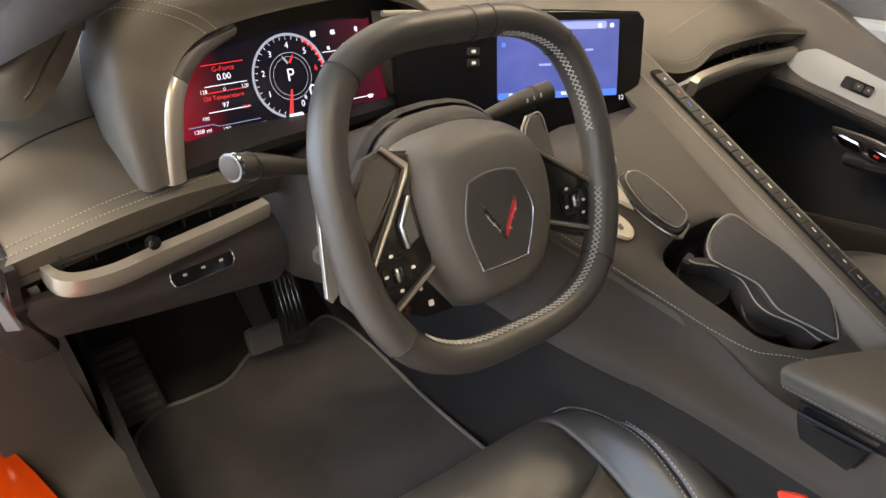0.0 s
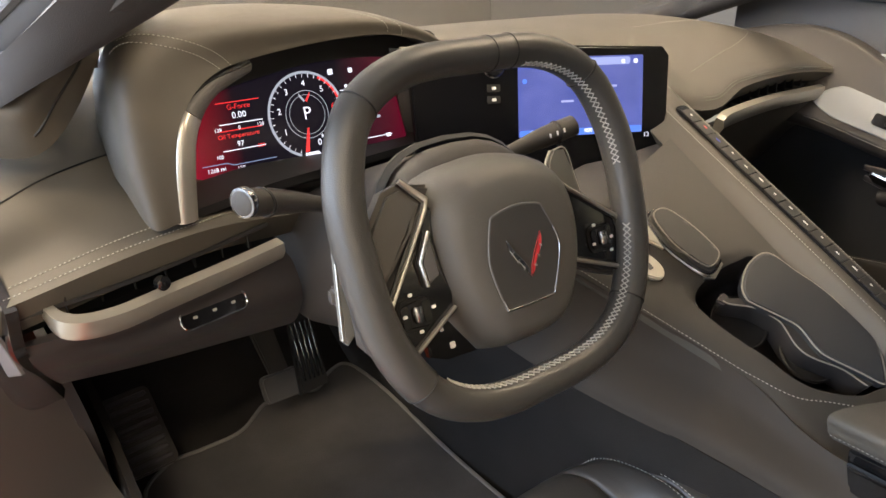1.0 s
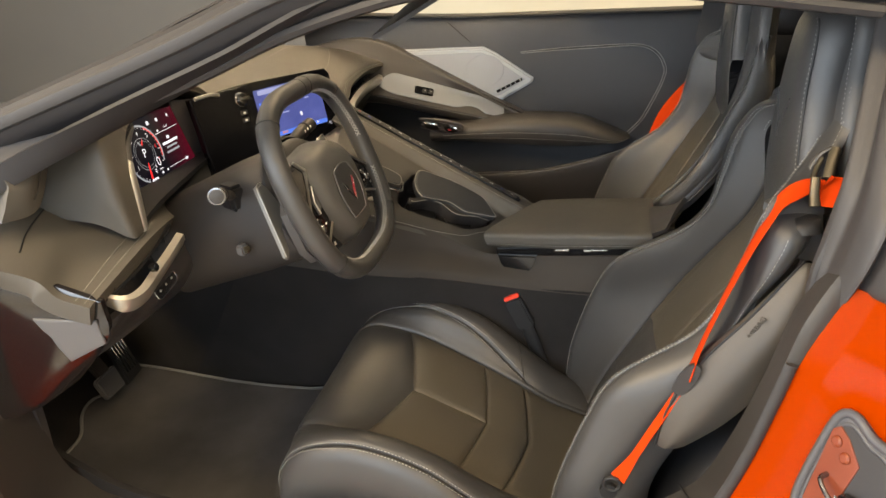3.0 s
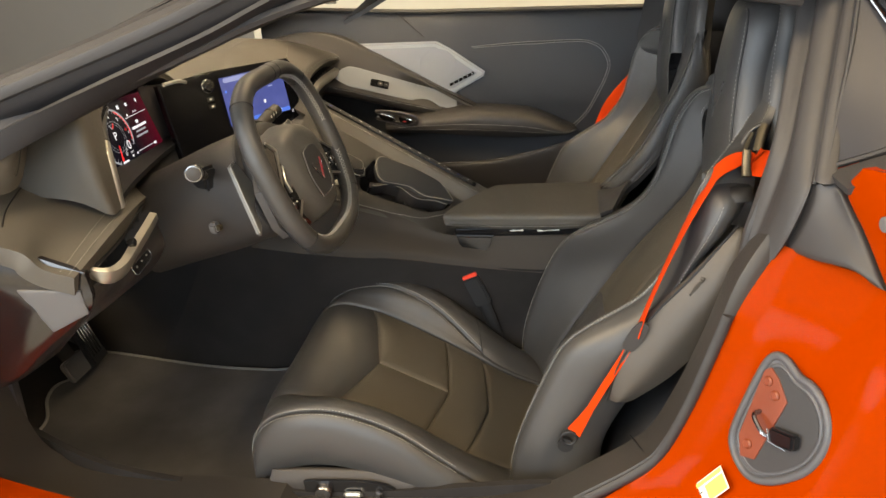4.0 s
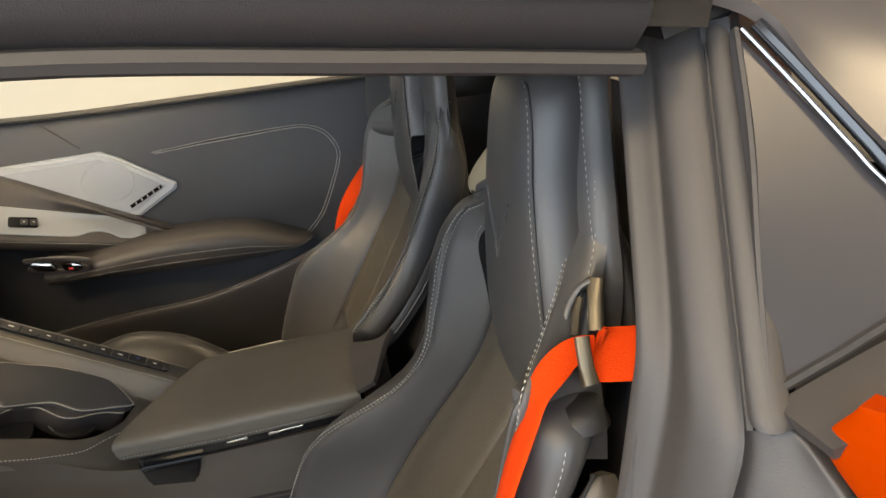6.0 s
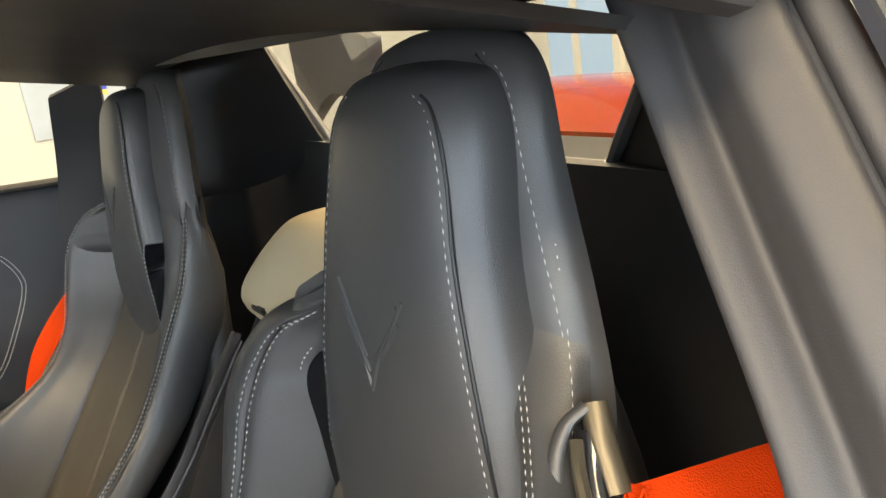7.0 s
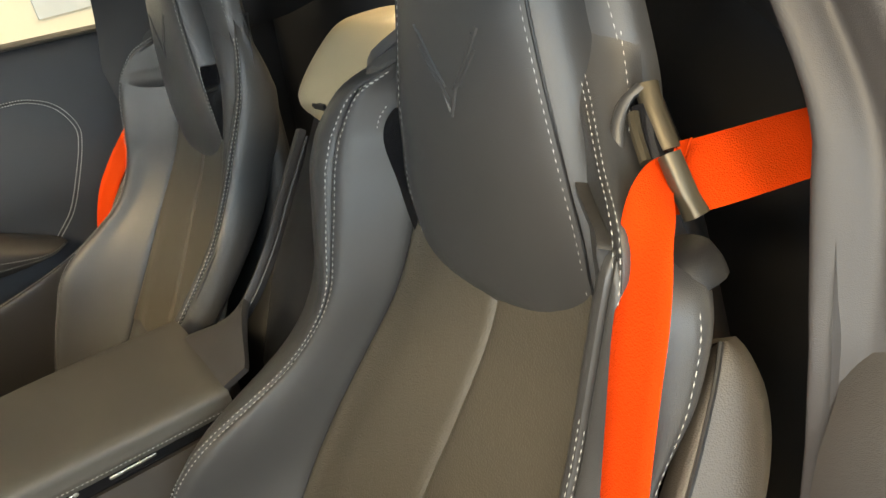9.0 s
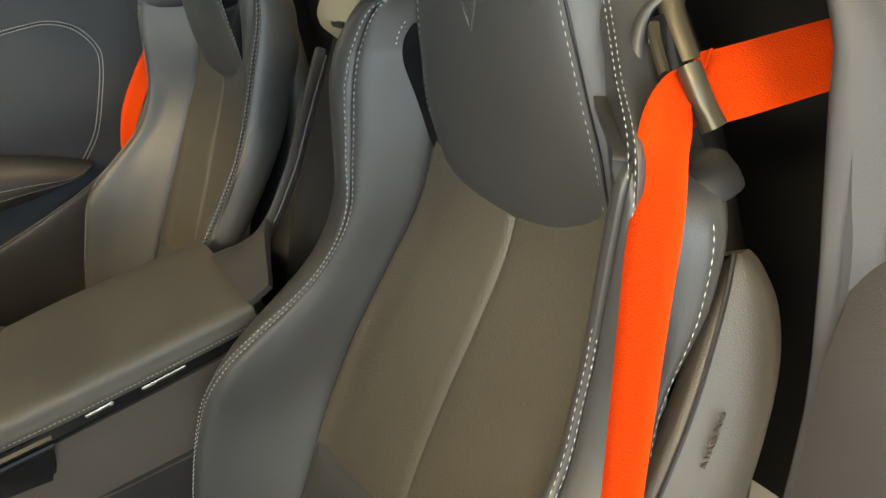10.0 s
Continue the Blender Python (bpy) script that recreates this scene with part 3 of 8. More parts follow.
# pillar behind the door: inner trim, outer moulding, quarter window
def pillar_row(z, spots, flat=1.0):
    """One level of the pillar: spots are shares of the way from the inner edge to the seam, and how far they stand out."""
    k = (1.08 - z) / 0.16
    hold = max(0.0, 0.90 - z)
    a = Vector((-0.588 - 0.106 * k + 0.50 * hold, -0.794 + 0.045 * k, z))
    b = Vector((-0.648 - 0.110 * k, -0.830 + 0.045 * k, z))
    if z < 0.868:
        b = Vector((-0.794 - 0.25 * (0.868 - z) + 3.5 * (0.868 - z) ** 2, -0.770 + 0.32 * (0.868 - z), z))
    if z < 0.775:
        y = -0.716 + 0.325 * (0.78 - z)
        a, b = Vector((-0.728, y - 0.010, z)), Vector((-0.768, y - 0.022, z))
    out = Vector((-0.49, 0.87, 0.0))
    return [a + (b - a) * f + out * d * flat for f, d in spots]


levels = ((1.106, 1.0), (1.085, 1.0), (1.04, 1.0), (0.98, 0.95), (0.92, 0.8), (0.89, 0.65), (0.866, 0.5), (0.84, 0.4), (0.81, 0.3), (0.78, 0.22), (0.70, 0.15), (0.60, 0.1), (0.50, 0.1))
main_spots = ((0.06, -0.030), (0.0, -0.004), (0.08, 0.002), (0.20, -0.002), (0.32, -0.009), (0.44, -0.001), (0.60, 0.009), (0.80, 0.009), (0.93, 0.004), (0.985, -0.004))
pil = Surf([pillar_row(z, [(f, d - (0.012 if z > 1.1 else 0.0)) for f, d in main_spots], flat) for z, flat in levels], flip=True)
panel("door_pillar_trim", pil, TRIM, body, nu=54, nv=30, thick=0.012, label="taupe grey trim on the pillar behind the door")
outer_spots = ((1.005, -0.012), (1.03, -0.002), (1.10, 0.002), (1.20, 0.001), (1.27, -0.004), (1.31, -0.014))
mould = Surf([pillar_row(z, outer_spots) for z in (1.102, 1.06, 1.0, 0.94, 0.900, 0.878)], flip=True)
panel("pillar_moulding", mould, TRIM, body, nu=30, nv=22, roll=0.001, thick=0.010, label="rounded grey moulding at the door's rear edge")
sweep("pillar_seam", [pillar_row(1.09 - 0.0115 * i, [(0.995, -0.006)])[0] for i in range(20)], oval(0.0035, 0.0030, 6), RUBBER, body)
TINT = mat("tinted_glass", (0.035, 0.035, 0.040), 0.30, stain=0.08, stain_size=3, spec=0.2)
qw = Surf([[(-0.672, -0.839, 1.085), (-0.699, -0.869, 1.040), (-0.730, -0.900, 0.990), (-0.770, -0.945, 0.930)],
           [(-0.735, -0.815, 0.985), (-0.741, -0.850, 0.973), (-0.752, -0.895, 0.955), (-0.771, -0.946, 0.929)],
           [(-0.786, -0.790, 0.892), (-0.782, -0.835, 0.904), (-0.777, -0.880, 0.915), (-0.772, -0.947, 0.928)]], flip=True)
panel("quarter_window", qw, TINT, body, thick=0.006, label="dark tinted quarter window")
low_edge = [(-0.787, -0.788, 0.892), (-0.783, -0.833, 0.903), (-0.778, -0.880, 0.915), (-0.772, -0.950, 0.926)]
sweep("window_seal", curve([(-0.670, -0.842, 1.085), (-0.712, -0.826, 1.020), (-0.752, -0.806, 0.948), (-0.787, -0.789, 0.893)], 24), oval(0.0028, 0.004, 6), RUBBER, body, label="thin black window seal")
sweep("window_seal", curve(low_edge, 20), oval(0.003, 0.004, 6), RUBBER, body, label="thin black window seal")
top_edge = [(-0.676, -0.842, 1.086), (-0.698, -0.864, 1.050), (-0.723, -0.887, 1.010), (-0.739, -0.902, 0.985), (-0.775, -0.945, 0.930)]
sweep("window_moulding", curve(top_edge, 24), oval(0.0018, 0.002, 8), GUNMETAL, body, label="bright window moulding")
sweep("window_moulding", [p + Vector((-0.001, -0.010, 0.002)) for p in curve(top_edge, 24)], oval(0.006, 0.005, 8), GLOSS, body, label="gloss black window moulding")
sweep("window_moulding", [p + Vector((-0.001, -0.019, 0.003)) for p in curve(top_edge, 24)], oval(0.0018, 0.002, 8), GUNMETAL, body, label="grey metal window moulding")
hatch = Surf([[(-0.668, -0.80, 1.114), (-0.63, -0.80, 1.130), (-0.56, -0.80, 1.142), (-0.50, -0.80, 1.148)],
              [(-0.676, -0.850, 1.090), (-0.63, -0.860, 1.122), (-0.56, -0.855, 1.135), (-0.50, -0.850, 1.14)],
              [(-0.700, -0.874, 1.050), (-0.67, -0.95, 1.078), (-0.60, -1.02, 1.095), (-0.50, -1.06, 1.10)],
              [(-0.740, -0.914, 0.988), (-0.73, -1.08, 1.025), (-0.66, -1.25, 1.05), (-0.50, -1.35, 1.06)],
              [(-0.783, -0.962, 0.930), (-0.83, -1.35, 0.97), (-0.76, -1.75, 1.00), (-0.50, -2.0, 1.02)]])
panel("hatch_side", hatch, GREYPAINT, body, nu=24, nv=24, thick=0.01, label="grey glossy panel beside the hatch")
beyond = Surf([[(-0.790, -0.790, 0.888), (-0.83, -0.80, 0.880)], [(-0.786, -0.880, 0.912), (-0.84, -0.88, 0.900)], [(-0.785, -0.96, 0.926), (-0.85, -0.97, 0.915)]])
panel("window_ledge", beyond, TRIM, body, thick=0.01)
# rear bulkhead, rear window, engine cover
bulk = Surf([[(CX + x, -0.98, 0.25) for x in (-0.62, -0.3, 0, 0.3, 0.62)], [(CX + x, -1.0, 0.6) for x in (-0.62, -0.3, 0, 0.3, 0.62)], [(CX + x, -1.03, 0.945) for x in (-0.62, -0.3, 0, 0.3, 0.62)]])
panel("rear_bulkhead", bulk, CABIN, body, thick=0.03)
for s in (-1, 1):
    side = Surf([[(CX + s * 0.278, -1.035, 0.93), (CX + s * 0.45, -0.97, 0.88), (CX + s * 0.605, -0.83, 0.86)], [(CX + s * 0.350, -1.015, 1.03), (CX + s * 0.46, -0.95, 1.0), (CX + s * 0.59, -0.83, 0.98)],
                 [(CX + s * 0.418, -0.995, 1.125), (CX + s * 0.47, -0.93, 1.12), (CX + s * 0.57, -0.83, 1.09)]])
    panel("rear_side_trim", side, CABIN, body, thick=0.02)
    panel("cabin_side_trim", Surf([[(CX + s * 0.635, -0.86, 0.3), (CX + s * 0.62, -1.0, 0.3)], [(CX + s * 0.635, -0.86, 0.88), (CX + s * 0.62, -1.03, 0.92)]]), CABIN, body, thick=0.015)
rear = Surf([[(CX + x, -1.035, 0.94) for x in (-0.280, 0, 0.280)], [(CX + x, -1.0, 1.125) for x in (-0.420, 0, 0.420)]])
rg = panel("rear_window", rear, GLASS, body, thick=0.004)
rg.visible_shadow = False
sweep("rear_window_frame", [q for a, b in (((-0.280, -1.03, 0.94), (0.280, -1.03, 0.94)), ((0.280, -1.03, 0.94), (0.420, -0.993, 1.125)), ((0.420, -0.993, 1.125), (-0.420, -0.993, 1.125)), ((-0.420, -0.993, 1.125), (-0.280, -1.03, 0.94))) for q in curve([(CX + a[0], a[1], a[2]), (CX + b[0], b[1], b[2])], 8)[:-1]], oval(0.008, 0.006, 8), DARKGREY, body, closed=True)
panel("rear_header", Surf([[(CX + x, -0.80, 1.085) for x in (-0.58, 0, 0.58)], [(CX + x, -1.0, 1.13) for x in (-0.58, 0, 0.58)]]), DARK, body, thick=0.03)
deck = Surf([[(CX + x, -1.38, 0.878) for x in (-0.85, -0.4, 0, 0.4, 0.85)], [(CX + x, -1.7, 0.918) for x in (-0.9, -0.4, 0, 0.4, 0.9)], [(CX + x, -2.1, 0.89) for x in (-0.9, -0.4, 0, 0.4, 0.9)]])
panel("engine_bay_edge", Surf([[(CX + x, -1.06, 0.90) for x in (-0.6, 0, 0.6)], [(CX + x, -1.37, 0.872) for x in (-0.6, 0, 0.6)]]), DARK, body, thick=0.02)
panel("buttress", Surf([[(0.50, -1.3, 0.90), (0.66, -1.3, 0.98), (0.84, -1.3, 0.90)], [(0.48, -1.3, 1.085), (0.66, -1.32, 1.13), (0.86, -1.3, 1.17)]]), TRIM, body, thick=0.03, label="dark grey buttress beside the hatch")
panel("engine_cover", deck, ORANGE, body, thick=0.02)

# striker pocket in the jamb
sm = basis((-0.8954, -0.747, 0.5957), (-0.850, -0.526, 0.0), (0.152, -0.245, 0.958))
pocket = loop([(-0.046, 0.074, 0), (-0.030, 0.075, 0), (-0.006, 0.064, 0), (0.018, 0.061, 0), (0.042, 0.045, 0), (0.057, 0.018, 0), (0.057, -0.012, 0), (0.042, -0.047, 0), (0.006, -0.084, 0), (-0.027, -0.099, 0), (-0.056, -0.089, 0), (-0.073, -0.067, 0), (-0.073, -0.032, 0), (-0.065, 0.024, 0), (-0.057, 0.060, 0)], 60)
mid = Vector((-0.010, -0.012, 0))
inset = lambda k: [((p - mid) * k + mid).xy for p in pocket]
striker = plate("striker_pocket", [tuple(p) for p in inset(1.0)], 0.008, sm, POCKET, body, 0.003, 3, "dark grey striker pocket in the jamb")
for k, h, r in ((0.96, 0.008, 0.0055), (0.83, 0.007, 0.0030)):
    sweep("pocket_rim", [sm @ Vector((*p, h)) for p in inset(k)], oval(r, r * 0.8, 10), POCKET, striker, closed=True, up=sm.to_3x3() @ Vector((0, 0, 1)))
plate("pocket_floor", [tuple(p) for p in inset(0.80)], 0.001, sm @ pose(0, 0, 0.008), RUBBER, striker, 0)
RUST = mat("brown_primer", (0.16, 0.030, 0.008), 0.45, stain=0.2, stain_size=20)
plate("striker_plate", [(-0.053, 0.046), (-0.045, 0.054), (-0.030, 0.046), (-0.008, 0.024), (-0.026, -0.070), (-0.048, -0.078), (-0.060, -0.052)][::-1], 0.002, sm @ pose(0, 0, 0.009), RUST, striker, 0.0006, 1, "brown painted striker plate")
for bx, by in ((-0.042, 0.036), (-0.026, 0.024), (-0.042, -0.056)):
    turned("bolt", [(0.0068, 0), (0.0068, 0.002), (0.0045, 0.004), (0.002, 0.004)], sm @ pose(bx, by, 0.011), RUST, striker, 14)
block("latch_hook", (0.038, 0.020, 0.016), sm @ pose(0.008, -0.017, 0.016, 0, 0, 12), GLOSS, striker, 0.003)
sweep("striker_loop", curve([sm @ Vector(p) for p in ((-0.040, -0.006, 0.011), (-0.038, -0.010, 0.022), (-0.026, -0.018, 0.025), (-0.012, -0.024, 0.024), (-0.010, -0.022, 0.011))], 20), oval(0.0032, 0.0032, 8), GUNMETAL, striker)
sweep("latch_edge", [sm @ Vector(p) for p in ((-0.012, -0.014, 0.025), (-0.004, -0.028, 0.025), (0.022, -0.025, 0.025))], oval(0.0012, 0.0012, 6), GUNMETAL, striker)
lab_m = basis((-0.8593, -0.6531, 0.4489), (-0.3015, -0.4682, 0.8306), (0.8678, 0.226, 0.4425))
lab = plate("caution_label", [(-0.050, -0.016), (0.050, -0.016), (0.050, 0.016), (-0.050, 0.016)], 0.001, lab_m, CREAM, body, 0, label="yellow and white printed label")
plate("label_field", [(0.008, -0.0145), (0.048, -0.0145), (0.048, 0.006), (0.008, 0.006)], 0.0006, lab_m @ pose(0, 0, 0.001), YELLOW, lab, 0)
plate("label_field", [(-0.048, 0.009), (0.048, 0.009), (0.048, 0.0145), (-0.048, 0.0145)], 0.0006, lab_m @ pose(0, 0, 0.001), YELLOW, lab, 0)
for k in range(3):
    plate("label_bar", [(-0.046, -0.012 + k * 0.006), (0.000 - 0.01 * (k % 2), -0.012 + k * 0.006), (0.000 - 0.01 * (k % 2), -0.010 + k * 0.006), (-0.046, -0.010 + k * 0.006)], 0.0005, lab_m @ pose(0, 0, 0.001), DARKGREY, lab, 0)


# ---------------------------------------------------------------- dashboard
dash = thing("dashboard", "black leather dashboard with white stitching and silver vent trim", "dashboard", (CX, 0.5, 0.85))
top_rows = []
for y, z in ((0.92, 0.90), (0.75, 0.935), (0.58, 0.945), (0.45, 0.937), (0.36, 0.918)):
    top_rows.append([(-0.86, y - 0.08, z - 0.075), (-0.66, y, z - 0.01 - 0.25 * max(0, 0.52 - y)), (-0.40, y, z + 0.012 - 0.75 * max(0, 0.54 - y)), (-0.075, y, z + 0.012), (0.20, y, z + 0.008), (0.45, y, z), (0.60, y - 0.02, z - 0.025), (0.70, y - 0.06, z - 0.06)])
top_rows.append([(-0.86, 0.25, 0.815), (-0.66, 0.29, 0.842), (-0.40, 0.33, 0.81), (-0.075, 0.28, 0.925), (0.16, 0.225, 0.862), (0.30, 0.240, 0.872), (0.50, 0.245, 0.866), (0.66, 0.235, 0.845)])
top_rows.append([(-0.86, 0.205, 0.80), (-0.66, 0.225, 0.822), (-0.40, 0.31, 0.79), (-0.075, 0.26, 0.89), (0.15, 0.192, 0.832), (0.30, 0.212, 0.850), (0.50, 0.228, 0.848), (0.66, 0.222, 0.830)])
dtop = Surf(top_rows, flip=True)
panel("top_pad", dtop, PAD, dash, nu=60, nv=40, thick=0.03, label="black leather dashboard pad")
stitching("stitch_line", dtop.line([(0.60, 0.55), (0.74, 0.50), (0.80, 0.52), (0.795, 0.62), (0.72, 0.735), (0.60, 0.78)], 50, 0.0005), dash, 0.004, 0.0036, 0.0005)
for v in (0.905, 0.93):
    stitching("stitch_line", dtop.line([(0.585, v - 0.02), (0.66, v), (0.80, v), (0.99, v)], 60, 0.0005), dash, 0.0045, 0.0034, 0.0006)

# hood over the instruments
rim = [(-0.673, 0.230, 0.834), (-0.666, 0.233, 0.89), (-0.648, 0.243, 0.938), (-0.61, 0.264, 0.966), (-0.555, 0.288, 0.977), (-0.45, 0.310, 0.985), (-0.36, 0.318, 0.985), (-0.29, 0.318, 0.968), (-0.255, 0.312, 0.94)]
outer = [(-0.700, 0.234, 0.833), (-0.706, 0.244, 0.91), (-0.700, 0.25, 0.985), (-0.655, 0.262, 1.014), (-0.56, 0.285, 1.016), (-0.45, 0.308, 1.012), (-0.36, 0.318, 1.004), (-0.29, 0.32, 0.982), (-0.245, 0.316, 0.95)]
mid = [(-0.704, 0.29, 0.86), (-0.700, 0.32, 0.93), (-0.682, 0.36, 0.99), (-0.64, 0.38, 1.022), (-0.56, 0.39, 1.030), (-0.45, 0.40, 1.024), (-0.36, 0.40, 1.010), (-0.29, 0.40, 0.985), (-0.24, 0.39, 0.955)]
back = [(-0.69, 0.42, 0.87), (-0.68, 0.45, 0.92), (-0.66, 0.50, 0.96), (-0.62, 0.53, 0.985), (-0.56, 0.54, 0.993), (-0.45, 0.54, 0.988), (-0.36, 0.54, 0.98), (-0.29, 0.52, 0.962), (-0.23, 0.48, 0.945)]
hood = Surf([rim, outer, mid, back])
panel("instrument_hood", hood, PAD, dash, nu=48, nv=30, thick=0.012, label="leather hood over the instrument screen")
for dv in (0.0, 0.035):
    stitching("stitch_line", hood.line([(0.30 - dv, 0.46), (0.345 - dv, 0.38), (0.375 - dv, 0.30), (0.405 - dv, 0.22), (0.43 - dv, 0.14), (0.445 - dv, 0.07), (0.455 - dv, 0.005)], 50, 0.0006), dash, 0.0045, 0.0036, 0.0007)
    stitching("stitch_line", hood.line([(0.70 + dv, 0.42), (0.735 + dv, 0.30), (0.755 + dv, 0.16), (0.76 + dv, 0.02)], 30, 0.0006), dash, 0.0045, 0.0036, 0.0006)
# seam across the left end of the pad
sweep("pad_joint", dtop.line([(0.035, 0.60), (0.0625, 0.60), (0.10, 0.61), (0.13, 0.61), (0.16, 0.60)], 24, 0.0), oval(0.0014, 0.0014, 6), DARK, dash)
# left end of the dash, vent and lower panel
lowl = Surf([[(-0.838, 0.212, 0.785), (-0.72, 0.218, 0.792), (-0.57, 0.255, 0.80)], [(-0.84, 0.25, 0.775), (-0.72, 0.29, 0.78), (-0.57, 0.31, 0.79)], [(-0.84, 0.25, 0.755), (-0.72, 0.28, 0.755), (-0.57, 0.31, 0.76)]], flip=True)
panel("vent_cavity", lowl, DARK, dash, thick=0.004)
for v in (0.92, 0.965):
    stitching("stitch_line", dtop.line([(0.005, v), (0.07, v), (0.14, v), (0.175, v - 0.02)], 40, 0.0008), dash, 0.0045, 0.0034, 0.0006)
strip = curve([(-0.806, 0.262, 0.800), (-0.808, 0.220, 0.786), (-0.795, 0.200, 0.772), (-0.757, 0.200, 0.767), (-0.70, 0.215, 0.768), (-0.62, 0.236, 0.770), (-0.562, 0.251, 0.773)], 40)
sweep("vent_trim", strip, [(-0.005, -0.012), (0.007, -0.010), (0.010, 0.0), (0.007, 0.010), (-0.005, 0.011)], SATIN, dash, up=(0, -0.3, 1), label="satin silver vent trim", scale=lambda t: 0.6 + 0.4 * max(0.0, min(1.0, (t - 0.15) / 0.15)))
for k in range(7):
    x = -0.79 + k * 0.033
    block("vent_vane", (0.002, 0.03, 0.020), pose(x, 0.228 + (x + 0.79) * 0.22, 0.789, 0, 0, -12), DARK, dash, 0.0006, 1)
turned("vent_knob", [(0.004, 0), (0.007, 0.004), (0.007, 0.012), (0.004, 0.014)], basis((-0.71, 0.212, 0.788), (1, 0.2, 0), (0, 0, 1)), GLOSS, dash, 14)
knee = Surf([[(-0.835, 0.205, 0.762), (-0.72, 0.212, 0.760), (-0.555, 0.252, 0.766)], [(-0.832, 0.208, 0.745), (-0.70, 0.228, 0.742), (-0.545, 0.255, 0.748)], [(-0.82, 0.235, 0.715), (-0.70, 0.240, 0.705), (-0.535, 0.262, 0.700)],
             [(-0.80, 0.31, 0.665), (-0.70, 0.33, 0.645), (-0.52, 0.34, 0.63)], [(-0.79, 0.46, 0.60), (-0.70, 0.48, 0.585), (-0.50, 0.50, 0.575)]], flip=True)
panel("knee_panel", knee, SATINBLACK, dash, nu=24, nv=24, thick=0.01)
sw = plate("lamp_switch", rounded(0.078, 0.020, 0.009, 5), 0.004, basis((-0.652, 0.2385, 0.729), (0.97, 0.16, 0.02), (0, 0.35, 0.93)), GLOSS, dash, 0.001, 2, "black row of lamp switches with a chrome rim")
swm = basis((-0.652, 0.2385, 0.729), (0.97, 0.16, 0.02), (0, 0.35, 0.93))
sweep("rim", [swm @ Vector((x, y, 0.004)) for x, y in rounded(0.079, 0.021, 0.009, 5)], oval(0.0009, 0.0009, 6), CHROME, sw, closed=True)
for k in (-1, 0, 1):
    plate("switch_mark", rounded(0.005, 0.003, 0.001, 2), 0.0006, swm @ pose(k * 0.023, 0, 0.004), GREYTHREAD, sw, 0)
CAPGLOSS = mat("gloss_cap", (0.012, 0.010, 0.010), 0.14, stain=0.1, spec=0.8)
# end cap of the dash behind the door hinge
cap = Surf([[(-0.845, 0.20, 0.80), (-0.852, 0.33, 0.85), (-0.86, 0.52, 0.88)], [(-0.845, 0.20, 0.755), (-0.862, 0.33, 0.765), (-0.87, 0.52, 0.77)], [(-0.825, 0.24, 0.71), (-0.85, 0.34, 0.69), (-0.865, 0.52, 0.68)], [(-0.80, 0.32, 0.64), (-0.83, 0.40, 0.60), (-0.85, 0.55, 0.57)]])
panel("end_cap", cap, CAPGLOSS, dash, nu=14, nv=14, thick=0.012, roll=0.002, label="gloss black dashboard end cap")
# this facet's reflection is painted as a lighter grey
panel("cap_facet_sheen", Surf([[(-0.863, 0.300, 0.783), (-0.853, 0.209, 0.775)], [(-0.848, 0.276, 0.706), (-0.842, 0.214, 0.733)]], flip=True), DARKGREY, dash, nu=8, nv=6, thick=0.004, roll=0.001, label="facet of the end cap, its reflection put into a lighter grey")
# side window defroster pod at the foot of the windscreen pillar
pod = Surf([[(-0.812, 0.345, 0.905), (-0.768, 0.325, 0.905), (-0.730, 0.325, 0.938), (-0.696, 0.328, 0.990), (-0.690, 0.345, 1.000)],
            [(-0.806, 0.330, 0.935), (-0.775, 0.318, 0.925), (-0.744, 0.318, 0.955), (-0.712, 0.322, 0.992), (-0.705, 0.345, 1.005)],
            [(-0.800, 0.325, 0.962), (-0.783, 0.315, 0.956), (-0.758, 0.312, 0.973), (-0.728, 0.320, 0.998), (-0.715, 0.350, 1.010)],
            [(-0.800, 0.365, 0.990), (-0.785, 0.36, 0.988), (-0.765, 0.36, 0.998), (-0.735, 0.365, 1.010), (-0.725, 0.375, 1.015)]])
podp = panel("defroster_pod", pod, PAD, dash, nu=16, nv=16, thick=0.02, label="side window defroster pod with dark slats")
sweep("pod_groove", pod.line([(0.28, 0.30), (0.5, 0.34), (0.72, 0.36), (0.9, 0.36)], 16, 0.0), oval(0.0016, 0.0016, 6), DARK, podp)
slot = Surf([[tuple(pod.lift(u, v, 0.0015)) for u in (0.08, 0.3, 0.5, 0.7)] for v in (0.72, 0.80, 0.88, 0.95)])
panel("slat_bed", slot, GLOSS, podp, nu=10, nv=6, thick=0.002)
for k in range(5):
    sweep("slat", curve([slot.lift(0.04, 0.08 + 0.21 * k, 0.002), slot.lift(0.5, 0.08 + 0.21 * k, 0.003), slot.lift(0.96, 0.08 + 0.21 * k, 0.002)], 10), oval(0.0012, 0.003, 6), SOFT, podp)

# passenger side vent
pv = curve([(0.175, 0.182, 0.806), (0.22, 0.192, 0.812), (0.40, 0.222, 0.808), (0.60, 0.236, 0.800), (0.648, 0.236, 0.806), (0.656, 0.243, 0.822)], 36)
sweep("vent_trim", pv, [(-0.006, -0.015), (0.007, -0.013), (0.011, 0.0), (0.007, 0.011), (-0.006, 0.012)], SATIN, dash, up=(0, -0.3, 1), label="satin silver vent trim")
panel("vent_cavity", Surf([[(0.15, 0.235, 0.838), (0.40, 0.262, 0.845), (0.66, 0.27, 0.83)], [(0.15, 0.235, 0.80), (0.40, 0.262, 0.80), (0.66, 0.27, 0.79)]]), DARK, dash, thick=0.004)
